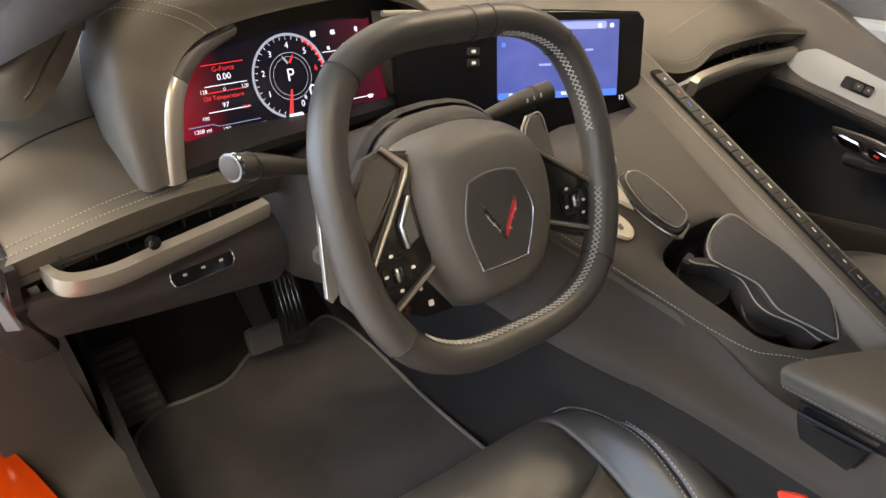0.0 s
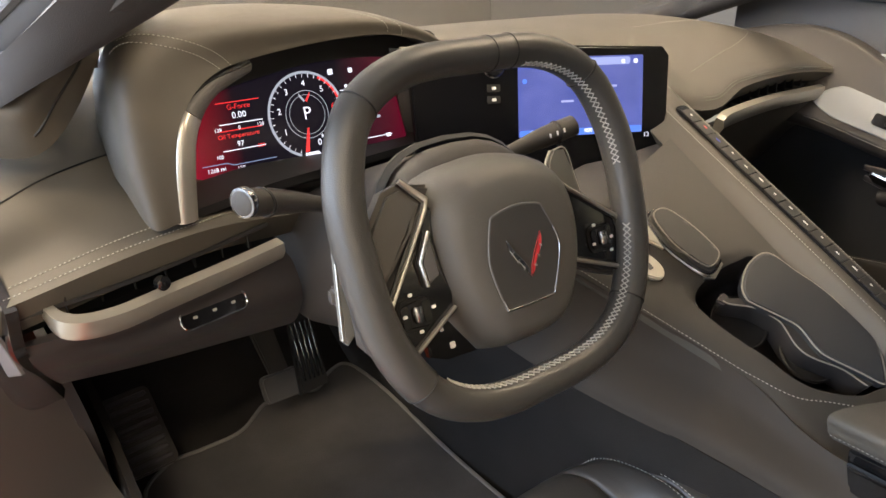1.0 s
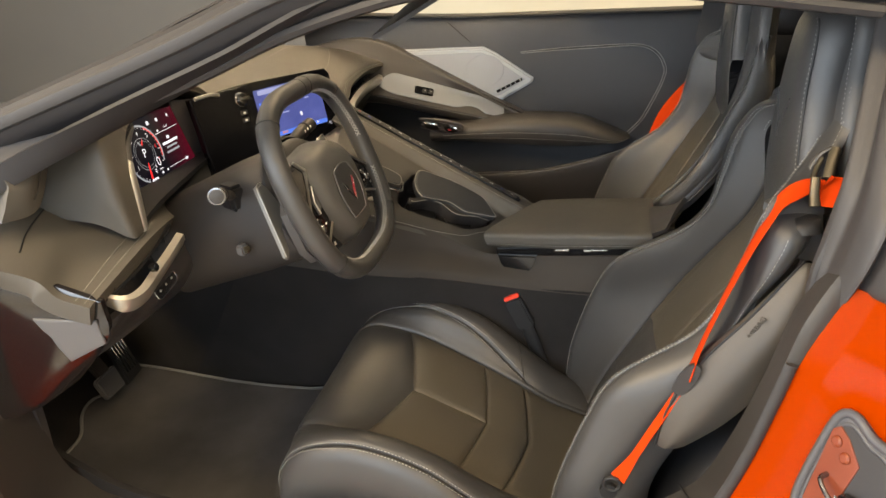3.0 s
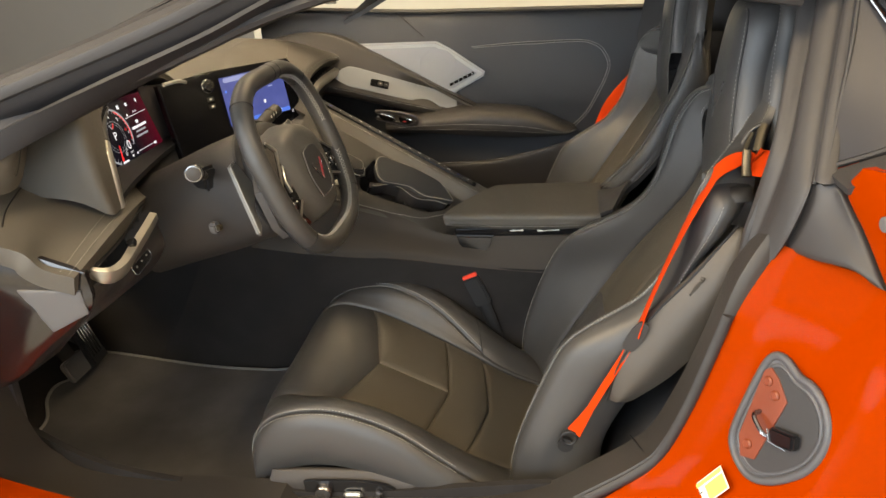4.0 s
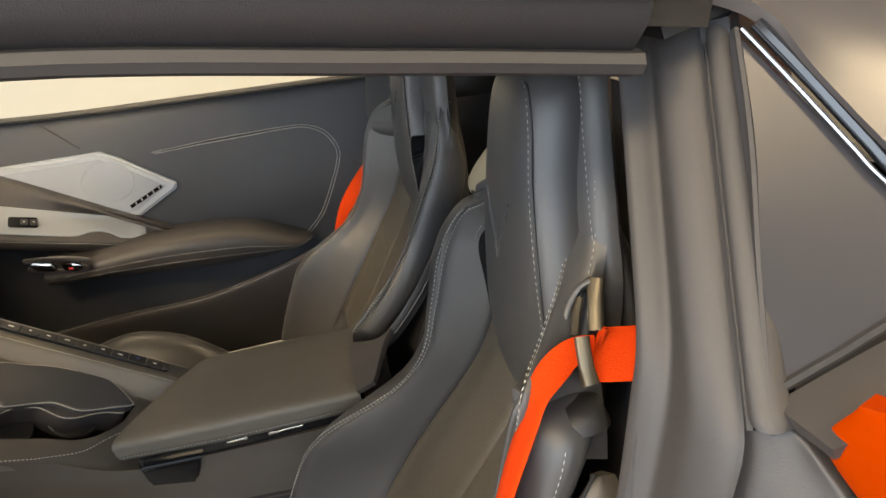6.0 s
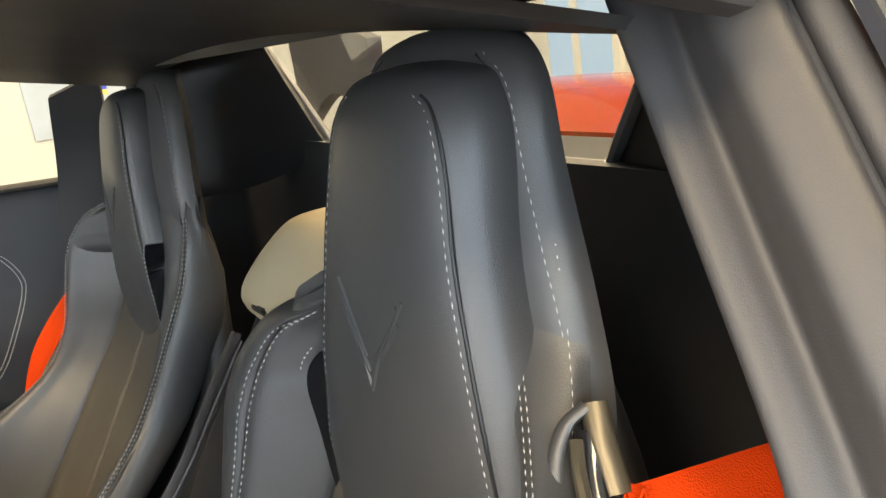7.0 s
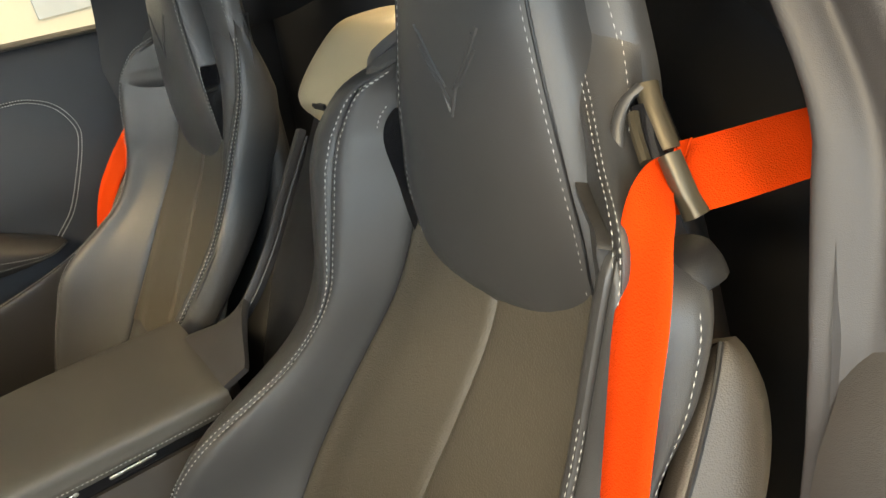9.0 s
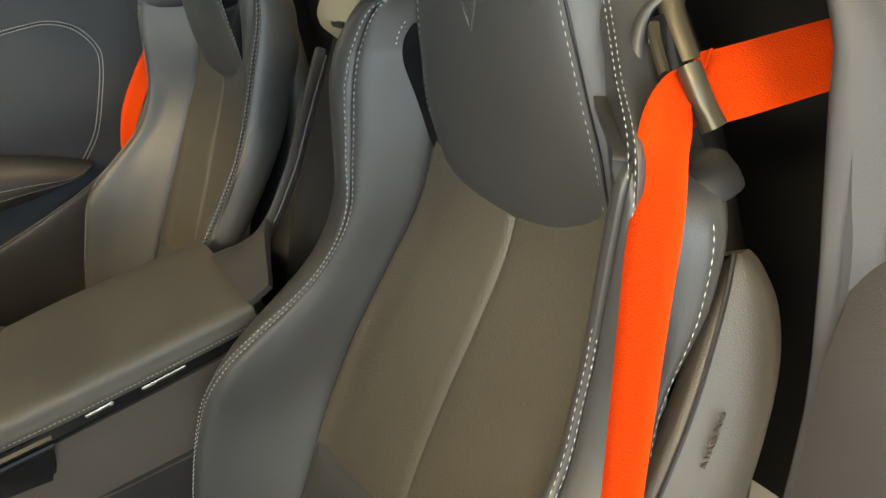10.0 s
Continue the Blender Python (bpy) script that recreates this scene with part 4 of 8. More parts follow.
for k in range(12):
    x = 0.25 + k * 0.033
    block("vent_vane", (0.002, 0.03, 0.020), pose(x, 0.236 + (x - 0.2) * 0.07, 0.825, 0, 0, -8), DARK, dash, 0.0006, 1)
glove = Surf([[(0.14, 0.188, 0.80), (0.40, 0.225, 0.80), (0.67, 0.24, 0.79)], [(0.14, 0.21, 0.775), (0.40, 0.245, 0.77), (0.67, 0.26, 0.76)], [(0.14, 0.30, 0.70), (0.40, 0.33, 0.68), (0.67, 0.34, 0.68)], [(0.14, 0.45, 0.52), (0.40, 0.47, 0.50), (0.67, 0.48, 0.50)], [(0.14, 0.50, 0.30), (0.40, 0.52, 0.28), (0.67, 0.52, 0.28)]], flip=True)
panel("glovebox_panel", glove, SOFT, dash, nu=20, nv=20, thick=0.01)

# instrument screen
cluster = thing("instrument_cluster", "lit digital instrument screen, red and black, in a silver bezel", "instrument cluster", (-0.46, 0.34, 0.84))
cm = basis((-0.455, 0.348, 0.897), (1, 0, 0), (0, 0.186, 0.982))
plate("housing", rounded(0.40, 0.17, 0.02, 4, 0.02, 0.0), 0.004, cm @ pose(0, 0, -0.012), DARK, cluster, 0)
scr_out = [(p.x, p.y) for p in loop([(-0.158, -0.056, 0), (-0.160, -0.046, 0), (-0.143, 0.002, 0), (-0.122, 0.034, 0), (-0.098, 0.043, 0), (-0.060, 0.050, 0), (0.0, 0.0585, 0), (0.060, 0.060, 0), (0.116, 0.056, 0), (0.122, 0.048, 0), (0.128, -0.046, 0), (0.124, -0.055, 0), (0.0, -0.057, 0)], 78)]
SCREEN = bpy.data.materials.new("instrument_picture")
SCREEN.use_nodes = True
nt = SCREEN.node_tree
bs = nt.nodes["Principled BSDF"]
bs.inputs["Base Color"].default_value = (0.01, 0.01, 0.012, 1)
bs.inputs["Roughness"].default_value = 0.12
bs.inputs["Specular IOR Level"].default_value = 0.15
tc = nt.nodes.new("ShaderNodeTexCoord")
sp = nt.nodes.new("ShaderNodeSeparateXYZ")
nt.links.new(tc.outputs["Generated"], sp.inputs[0])
rp = nt.nodes.new("ShaderNodeValToRGB")
el = rp.color_ramp.elements
el[0].position, el[0].color = 0.0, (0.26, 0.004, 0.02, 1)
el[1].position, el[1].color = 0.30, (0.002, 0.001, 0.006, 1)
for pos, col in ((0.10, (0.20, 0.003, 0.012, 1)), (0.24, (0.006, 0.001, 0.006, 1)), (0.70, (0.002, 0.001, 0.006, 1)), (0.90, (0.07, 0.002, 0.012, 1)), (1.0, (0.12, 0.003, 0.015, 1))):
    e = el.new(pos)
    e.color = [c * 0.8 for c in col[:3]] + [1]
nt.links.new(sp.outputs["X"], rp.inputs[0])
nt.links.new(rp.outputs[0], bs.inputs["Emission Color"])
bs.inputs["Emission Strength"].default_value = 1.0
plate("screen", scr_out, 0.003, cm, SCREEN, cluster, 0, label="lit screen with a red and black picture")
LW, LR = glow("lit_white", (0.9, 0.92, 1.0), 1.2), glow("lit_red", (0.9, 0.03, 0.03), 1.1)
LG = glow("lit_grey", (0.42, 0.45, 0.5), 0.9)
LB0 = glow("lit_steel", (0.30, 0.40, 0.62), 0.7)


def dial_ring(name, cx, cy, r, w, a0, a1, material, k=48):
    pts = [radians(a0 + (a1 - a0) * i / k) for i in range(k + 1)]
    v = [cm @ Vector((cx + rr * math.cos(a), cy + rr * math.sin(a), 0.0036)) for a in pts for rr in (r - w / 2, r + w / 2)]
    raw(name, v, [(2 * i, 2 * i + 1, 2 * i + 3, 2 * i + 2) for i in range(k)], material, cluster)


def say(text, x, y, s, material=LW, align="CENTER"):
    letters("display_text", text, s, cm @ pose(x, y, 0.0038), material, cluster, align=align)


GXc, GYc = -0.0065, -0.001
dial_ring("dial_ring", GXc, GYc, 0.0510, 0.0032, -110, -390, LG)
dial_ring("dial_red_arc", GXc, GYc, 0.0485, 0.003, 62, -20, LR)
dial_ring("dial_ring", GXc, GYc, 0.029, 0.0008, 0, 360, LG)
dial_ring("dial_ring", GXc, GYc, 0.024, 0.0006, 0, 360, LG)
for k in range(8):
    a = radians(-112 - k * 40)
    if k:
        say(str(k), GXc + 0.0375 * math.cos(a), GYc + 0.0375 * math.sin(a), 0.0105, LR if k > 5 else LW)
    else:
        say("0", GXc + 0.010, GYc - 0.036, 0.011)
for k in range(29):
    a = radians(-112 - k * 10)
    v = [cm @ (Matrix.Translation((GXc, GYc, 0.0037)) @ pose(0, 0, 0, 0, 0, math.degrees(a)) @ Vector(q)) for q in ((0.045, -0.0003, 0), (0.049, -0.0003, 0), (0.049, 0.0003, 0), (0.045, 0.0003, 0))]
    raw("dial_tick", v, [(0, 1, 2, 3)], LW, cluster)


def lit_shape(name, pts, material, z=0.0039):
    raw(name, [cm @ Vector((x, y, z)) for x, y in pts], [tuple(range(len(pts)))], material, cluster)


lit_shape("needle", [(GXc - 0.012, GYc - 0.045), (GXc - 0.006, GYc - 0.045), (GXc - 0.001, GYc - 0.016), (GXc - 0.0035, GYc - 0.016)], LR)
lit_shape("lit_foot", [(GXc - 0.014, GYc - 0.052), (GXc + 0.010, GYc - 0.052), (GXc + 0.006, GYc - 0.046), (GXc - 0.012, GYc - 0.046)], LW, 0.0041)
for sx in (-1, 1):
    lit_shape("dial_emblem", [(GXc, GYc + 0.017), (GXc + sx * 0.003, GYc + 0.021), (GXc + sx * 0.008, GYc + 0.027), (GXc + sx * 0.007, GYc + 0.022), (GXc + sx * 0.002, GYc + 0.015)][::sx], LR if sx > 0 else LG)
say("P", GXc, GYc + 0.001, 0.022)
say("0", 0.021, -0.0245, 0.024)
say("MPH", 0.021, -0.0385, 0.0055)
say("F", 0.036, -0.004, 0.007)
say("R", 0.009, -0.030, 0.007)
say("G-Force", -0.093, 0.0212, 0.0085, LR)
say("0.00", -0.094, 0.0115, 0.0105)
say("128", -0.123, -0.003, 0.0062)
say("0", -0.0965, -0.003, 0.0062)
say("128", -0.070, -0.003, 0.0062)
say("Oil Temperature", -0.099, -0.0115, 0.0075, LR)
say("97", -0.099, -0.0215, 0.0088)
say("100", -0.127, -0.0335, 0.0062)
say("300", -0.074, -0.0275, 0.0062, LR)
say("1268 mi", -0.134, -0.047, 0.0070)
say("129", -0.104, -0.0495, 0.0070)
say("Audio", 0.082, 0.0275, 0.0062)
bars = ((-0.120, -0.066, 0.002, 0.002, LW), (-0.120, -0.066, 0.0265, 0.0265, LR), (-0.122, -0.068, -0.028, -0.028, LW), (-0.122, -0.068, -0.0055, -0.0055, LR), (-0.089, -0.052, -0.051, -0.050, LW), (-0.150, -0.120, -0.0415, -0.0415, LB0), (-0.120, -0.112, -0.0415, -0.045, LB0), (-0.112, -0.058, -0.045, -0.045, LB0), (0.044, 0.112, -0.044, -0.044, LW), (0.044, 0.118, 0.021, 0.021, LW))
for x0, x1, y0, y1, ml in bars:
    lit_shape("display_line", [(x0, y0), (x1, y1), (x1, y1 + 0.0010), (x0, y0 + 0.0010)], ml, 0.0038)
for k, (w, x) in enumerate(((0.050, 0.078), (0.034, 0.078), (0.042, 0.077))):
    plate("message_bar", rounded(w, 0.0048 if k == 0 else 0.0036, 0.001, 2, x, -0.001 - 0.0085 * k), 0.0006, cm @ pose(0, 0, 0.0034), LW if k == 0 else LG, cluster, 0)
for x, y, w, h in ((0.035, 0.046, 0.007, 0.007), (0.064, 0.045, 0.006, 0.006), (0.100, 0.045, 0.004, 0.006), (0.054, 0.026, 0.004, 0.004), (0.076, 0.008, 0.008, 0.006), (0.106, -0.044, 0.007, 0.005), (0.020, -0.045, 0.005, 0.004), (0.037, -0.045, 0.004, 0.004)):
    plate("display_icon", rounded(w, h, 0.001, 2, x, y), 0.0006, cm @ pose(0, 0, 0.0034), LW, cluster, 0)
# silver bezel down the left of the screen
bez = Surf([[(-0.672, 0.236, 0.832), (-0.665, 0.237, 0.890), (-0.650, 0.246, 0.934), (-0.616, 0.264, 0.958), (-0.555, 0.286, 0.974)],
            [(-0.668, 0.233, 0.832), (-0.661, 0.234, 0.889), (-0.646, 0.243, 0.930), (-0.612, 0.263, 0.955), (-0.555, 0.288, 0.971)],
            [(-0.653, 0.246, 0.832), (-0.646, 0.248, 0.889), (-0.634, 0.256, 0.922), (-0.606, 0.271, 0.949), (-0.555, 0.293, 0.967)],
            [(-0.646, 0.310, 0.838), (-0.639, 0.312, 0.889), (-0.627, 0.316, 0.916), (-0.600, 0.324, 0.944), (-0.555, 0.335, 0.964)]])
panel("bezel_lip", bez, SOFT, cluster, u0=0.545, nu=14, nv=10, thick=0.004)
bezel_gap = sweep("bezel_gap", [bez.at(i / 40, 0.0) + Vector((-0.001, -0.001, 0.001)) for i in range(41)], oval(0.0022, 0.003, 6), GLOSS, cluster)
panel("bezel", bez, SATIN, cluster, u1=0.54, nu=20, nv=10, thick=0.004, label="satin silver bezel")
apron = Surf([[(-0.662, 0.245, 0.838), (-0.55, 0.272, 0.842), (-0.40, 0.30, 0.842), (-0.26, 0.31, 0.848)], [(-0.650, 0.31, 0.846), (-0.55, 0.335, 0.850), (-0.40, 0.36, 0.850), (-0.27, 0.385, 0.852)]])
panel("apron", apron, DARK, cluster, thick=0.01)
side_r = Surf([[(-0.235, 0.275, 0.825), (-0.228, 0.268, 0.87), (-0.240, 0.272, 0.905), (-0.262, 0.290, 0.945)], [(-0.272, 0.330, 0.832), (-0.262, 0.320, 0.875), (-0.275, 0.322, 0.915), (-0.290, 0.330, 0.955)], [(-0.322, 0.352, 0.835), (-0.318, 0.352, 0.885), (-0.322, 0.356, 0.925), (-0.325, 0.360, 0.962)]])
panel("side_wall", side_r, SATINBLACK, cluster, nu=14, nv=10, thick=0.008, label="satin black right wall of the instrument tub")
sweep("tub_edge", curve([(-0.262, 0.286, 0.952), (-0.30, 0.285, 0.962), (-0.36, 0.283, 0.968)], 12), oval(0.003, 0.004, 8), SATIN, cluster, label="satin edge under the hood")

# centre display
SCREENBLACK = mat("black_glass", (0.004, 0.004, 0.005), 0.22, stain=0.05, spec=0.15)
disp = thing("centre_display", "black glass touch screen showing a blue map picture", "touch screen", (-0.12, 0.21, 0.76))
dm = basis((-0.123, 0.2025, 0.890), (0.901, -0.434, -0.03), (0, 0.16, 1))
dout = [(-0.225, -0.11), (0.125, -0.145), (0.130, 0.050), (0.120, 0.062), (-0.10, 0.070), (-0.235, 0.064)]
plate("bezel", dout, 0.016, dm @ pose(0, 0, -0.018), SCREENBLACK, disp, 0.003, 3, "gloss black bezel")
MAPB = bpy.data.materials.new("map_picture")
MAPB.use_nodes = True
nt = MAPB.node_tree
bs = nt.nodes["Principled BSDF"]
bs.inputs["Base Color"].default_value = (0.01, 0.01, 0.012, 1)
bs.inputs["Roughness"].default_value = 0.2
tc = nt.nodes.new("ShaderNodeTexCoord")
nz = nt.nodes.new("ShaderNodeTexNoise")
nz.inputs["Scale"].default_value = 3.0
nt.links.new(tc.outputs["Generated"], nz.inputs["Vector"])
rp = nt.nodes.new("ShaderNodeValToRGB")
rp.color_ramp.elements[0].color = (0.05, 0.075, 0.30, 1)
rp.color_ramp.elements[1].color = (0.12, 0.15, 0.48, 1)
nt.links.new(nz.outputs["Fac"], rp.inputs[0])
nt.links.new(rp.outputs[0], bs.inputs["Emission Color"])
bs.inputs["Emission Strength"].default_value = 1.0
plate("screen", rounded(0.178, 0.104, 0.002, 2, 0.0, -0.0), 0.0012, dm, MAPB, disp, 0, label="lit blue map picture")
LB = glow("lit_blue", (0.10, 0.25, 0.95), 1.0)
LO = glow("lit_orange", (0.9, 0.35, 0.12), 0.8)
LP = glow("lit_pale", (0.45, 0.52, 0.9), 0.8)
for w, h, x, y, ml in ((0.150, 0.010, -0.005, 0.045, LP), (0.006, 0.006, 0.060, 0.044, LW), (0.006, 0.006, 0.078, 0.044, LW), (0.176, 0.009, 0, -0.047, LB), (0.016, 0.005, -0.035, -0.046, LO), (0.012, 0.005, 0.01, -0.046, LW), (0.022, 0.004, -0.01, 0.020, LW), (0.012, 0.003, 0.045, 0.012, LP), (0.018, 0.003, -0.02, -0.006, LP), (0.006, 0.006, -0.08, 0.022, LB), (0.006, 0.008, 0.02, -0.018, LW), (0.006, 0.006, -0.07, -0.046, LW), (0.006, 0.006, 0.06, -0.046, LW)):
    plate("display_mark", rounded(w, h, min(w, h) * 0.3, 2, x, y), 0.0006, dm @ pose(0, 0, 0.001), ml, disp, 0)
letters("clock_digits", "12", 0.009, dm @ pose(0.096, -0.056, 0.0005), LW, disp)
turned("volume_knob", [(0.013, 0), (0.013, 0.010), (0.011, 0.012), (0.004, 0.0125)], dm @ pose(-0.122, 0.042, -0.002), GLOSS, disp, 28, "gloss black volume knob")
turned("knob_rim", [(0.0145, 0), (0.0145, 0.003), (0.013, 0.004)], dm @ pose(-0.122, 0.042, -0.002), CHROME, disp, 28)
for y in (0.015, 0.0):
    plate("key", rounded(0.018, 0.010, 0.002, 2, -0.122, y), 0.002, dm @ pose(0, 0, -0.002), DARK, disp, 0.0005)
    plate("key_mark", rounded(0.006, 0.004, 0.001, 2, -0.122, y), 0.0005, dm @ pose(0, 0, 0.0001), WHITE, disp, 0)
block("display_foot", (0.030, 0.016, 0.055), dm @ pose(0.112, -0.112, 0.004, 90, 0, 0), SILVER, disp, 0.007, 4, "satin silver foot of the display")


# ---------------------------------------------------------------- steering wheel
wheel = thing("steering_wheel", "black leather flat-bottomed steering wheel with grey cross-stitching", "steering wheel", (-0.443, 0, 0.84))
wm = basis((-0.443, 0.0, 0.84), (1, 0, 0), (0, math.sin(radians(18)), math.cos(radians(18))))
WZ = wm.to_3x3() @ Vector((0, 0, 1))
W = lambda x, y, z=0.0: wm @ Vector((x, y, z))
half_rim = [(0.080, 0.1505), (0.136, 0.122), (0.163, 0.065), (0.167, 0.0), (0.157, -0.070), (0.127, -0.125), (0.074, -0.154)]
rim_pts = loop([(0.0, 0.154, 0)] + [(x, y, 0) for x, y in half_rim] + [(0.0, -0.160, 0)] + [(-x, y, 0) for x, y in half_rim[::-1]], 160)


def rim_piece(name, i0, i1, label, fat=1.0):
    """A stretch of the rim, counted clockwise from the top in 160ths."""
    pts = [W(*rim_pts[i % 160][:2]) for i in range(i0, i1 + 1)]
    return sweep(name, pts, oval(0.0165 * fat, 0.0185, 20), RIML, wheel, up=WZ, label=label)


rim_piece("rim_top", -19, 20, "smooth black leather upper rim")
rim_piece("rim_side", 20, 58, "black leather grip", 1.06)
rim_piece("rim_bottom", 58, 102, "smooth black leather lower rim")
rim_piece("rim_side", 102, 141, "black leather grip", 1.06)


def rim_ring(name, i, r, material):
    c, d = rim_pts[i % 160], rim_pts[(i + 1) % 160]
    t = (W(d.x, d.y) - W(c.x, c.y)).normalized()
    side = t.cross(WZ).normalized()
    sweep(name, [W(c.x, c.y) + side * a + WZ * b for a, b in oval(0.0172 if name == "rim_seam" else 0.0166, 0.0190 if name == "rim_seam" else 0.0186, 24)], oval(r, r, 6), material, wheel, closed=True, up=t)


for i in (-19, 20, 58, 102):
    rim_ring("rim_seam", i, 0.0009, DARK)
for i in (2, 5):
    rim_ring("top_mark", i, 0.0007, DARK)
# cross stitching inside the rim
for i0, i1 in ((7, 37), (46, 100)):
    for s in (-1, 1):
        zig = []
        for i in range(i0, i1):
            c = rim_pts[i % 160]
            n = Vector((-c.x, -c.y, 0)).normalized()
            zig.append(W(*(c + n * (0.0160 - 0.0012 * s * (1 if i % 2 else -1))).xy, 0.0085 + s * 0.0036 * (1 if i % 2 else -1)))
        sweep("cross_stitch", zig, oval(0.0009, 0.0009, 5), GREYTHREAD, wheel, up=WZ)
# hub cushion: a soft pentagon swelling towards the driver
hub_out = [(-0.087, -0.005), (-0.083, 0.030), (-0.062, 0.056), (-0.02, 0.064), (0.02, 0.064), (0.060, 0.052), (0.083, 0.026), (0.088, -0.010), (0.081, -0.052), (0.062, -0.092), (0.040, -0.113), (0.0, -0.118), (-0.040, -0.113), (-0.062, -0.092), (-0.080, -0.052)]
hl = loop([(x, y, 0) for x, y in hub_out], 60)
rings = ((1.05, -0.056), (1.04, -0.034), (1.01, -0.018), (0.965, -0.006), (0.905, 0.004), (0.83, 0.0115), (0.72, 0.0160), (0.5, 0.0190), (0.25, 0.0200))
hv = [W(p.x * s, (p.y + 0.038) * s - 0.038 - 0.010 * max(0.0, s - 0.72) * (p.y > 0), z) for s, z in rings for p in hl]
hf = [(j * 60 + i, j * 60 + (i + 1) % 60, (j + 1) * 60 + (i + 1) % 60, (j + 1) * 60 + i) for j in range(len(rings) - 1) for i in range(60)] + [tuple(range(8 * 60, 9 * 60))]
raw("hub_cushion", hv, hf, HUB, wheel, "soft black airbag cushion", 60)
BX, BY = -0.006, -0.034
bo = [(p.x + BX, p.y + BY) for p in loop([(-0.034, 0.036, 0), (-0.028, 0.043, 0), (0.0, 0.047, 0), (0.026, 0.043, 0), (0.032, 0.036, 0), (0.041, 0.012, 0), (0.041, -0.006, 0), (0.026, -0.038, 0), (0.018, -0.043, 0), (-0.030, -0.043, 0), (-0.036, -0.038, 0), (-0.043, -0.006, 0), (-0.042, 0.012, 0)], 66)]
badge = plate("badge_plate", bo, 0.0022, wm @ pose(0, 0, 0.0190), LEATHER, wheel, 0.0012, 2, "five-sided badge plate with a chrome lower edge")
sweep("badge_rim", [W(x, y, 0.0206) for x, y in bo], oval(0.0014, 0.0010, 6), DARKGREY, badge, closed=True, up=WZ)
sweep("badge_chrome", [W(x, y, 0.0216) for x, y in bo if y < BY - 0.030 or (x > BX + 0.022 and y < BY + 0.02)], oval(0.0008, 0.0007, 6), GUNMETAL, badge, up=WZ)
# crossed-flags shape: two swept wings meeting in a point
for s, ma in ((-1, GUNMETAL), (1, RED)):
    wing = [(0.0, -0.021), (s * 0.0035, -0.009), (s * 0.009, 0.000), (s * 0.021, 0.018), (s * 0.0205, 0.009), (s * 0.014, -0.002), (s * 0.010, -0.006), (s * 0.006, -0.013)]
    plate("emblem_wing", [(x + BX, y + BY) for x, y in (wing if s > 0 else wing[::-1])], 0.0018, wm @ pose(0, 0, 0.0208), ma, badge, 0.0003)
    sweep("emblem_edge", [W(x + BX, y + BY, 0.0228) for x, y in wing], oval(0.0004, 0.0004, 5), CHROME, badge, closed=True, up=WZ)
    for k in range(3):
        f = 0.25 + 0.27 * k
        sweep("emblem_check", [W(BX + s * 0.0200 * f, BY - 0.021 + 0.030 * f + 0.004, 0.0228), W(BX + s * (0.0200 * f + 0.004), BY - 0.021 + 0.030 * f + 0.001, 0.0228)], oval(0.0005, 0.0004, 5), CHROME, badge, up=WZ)

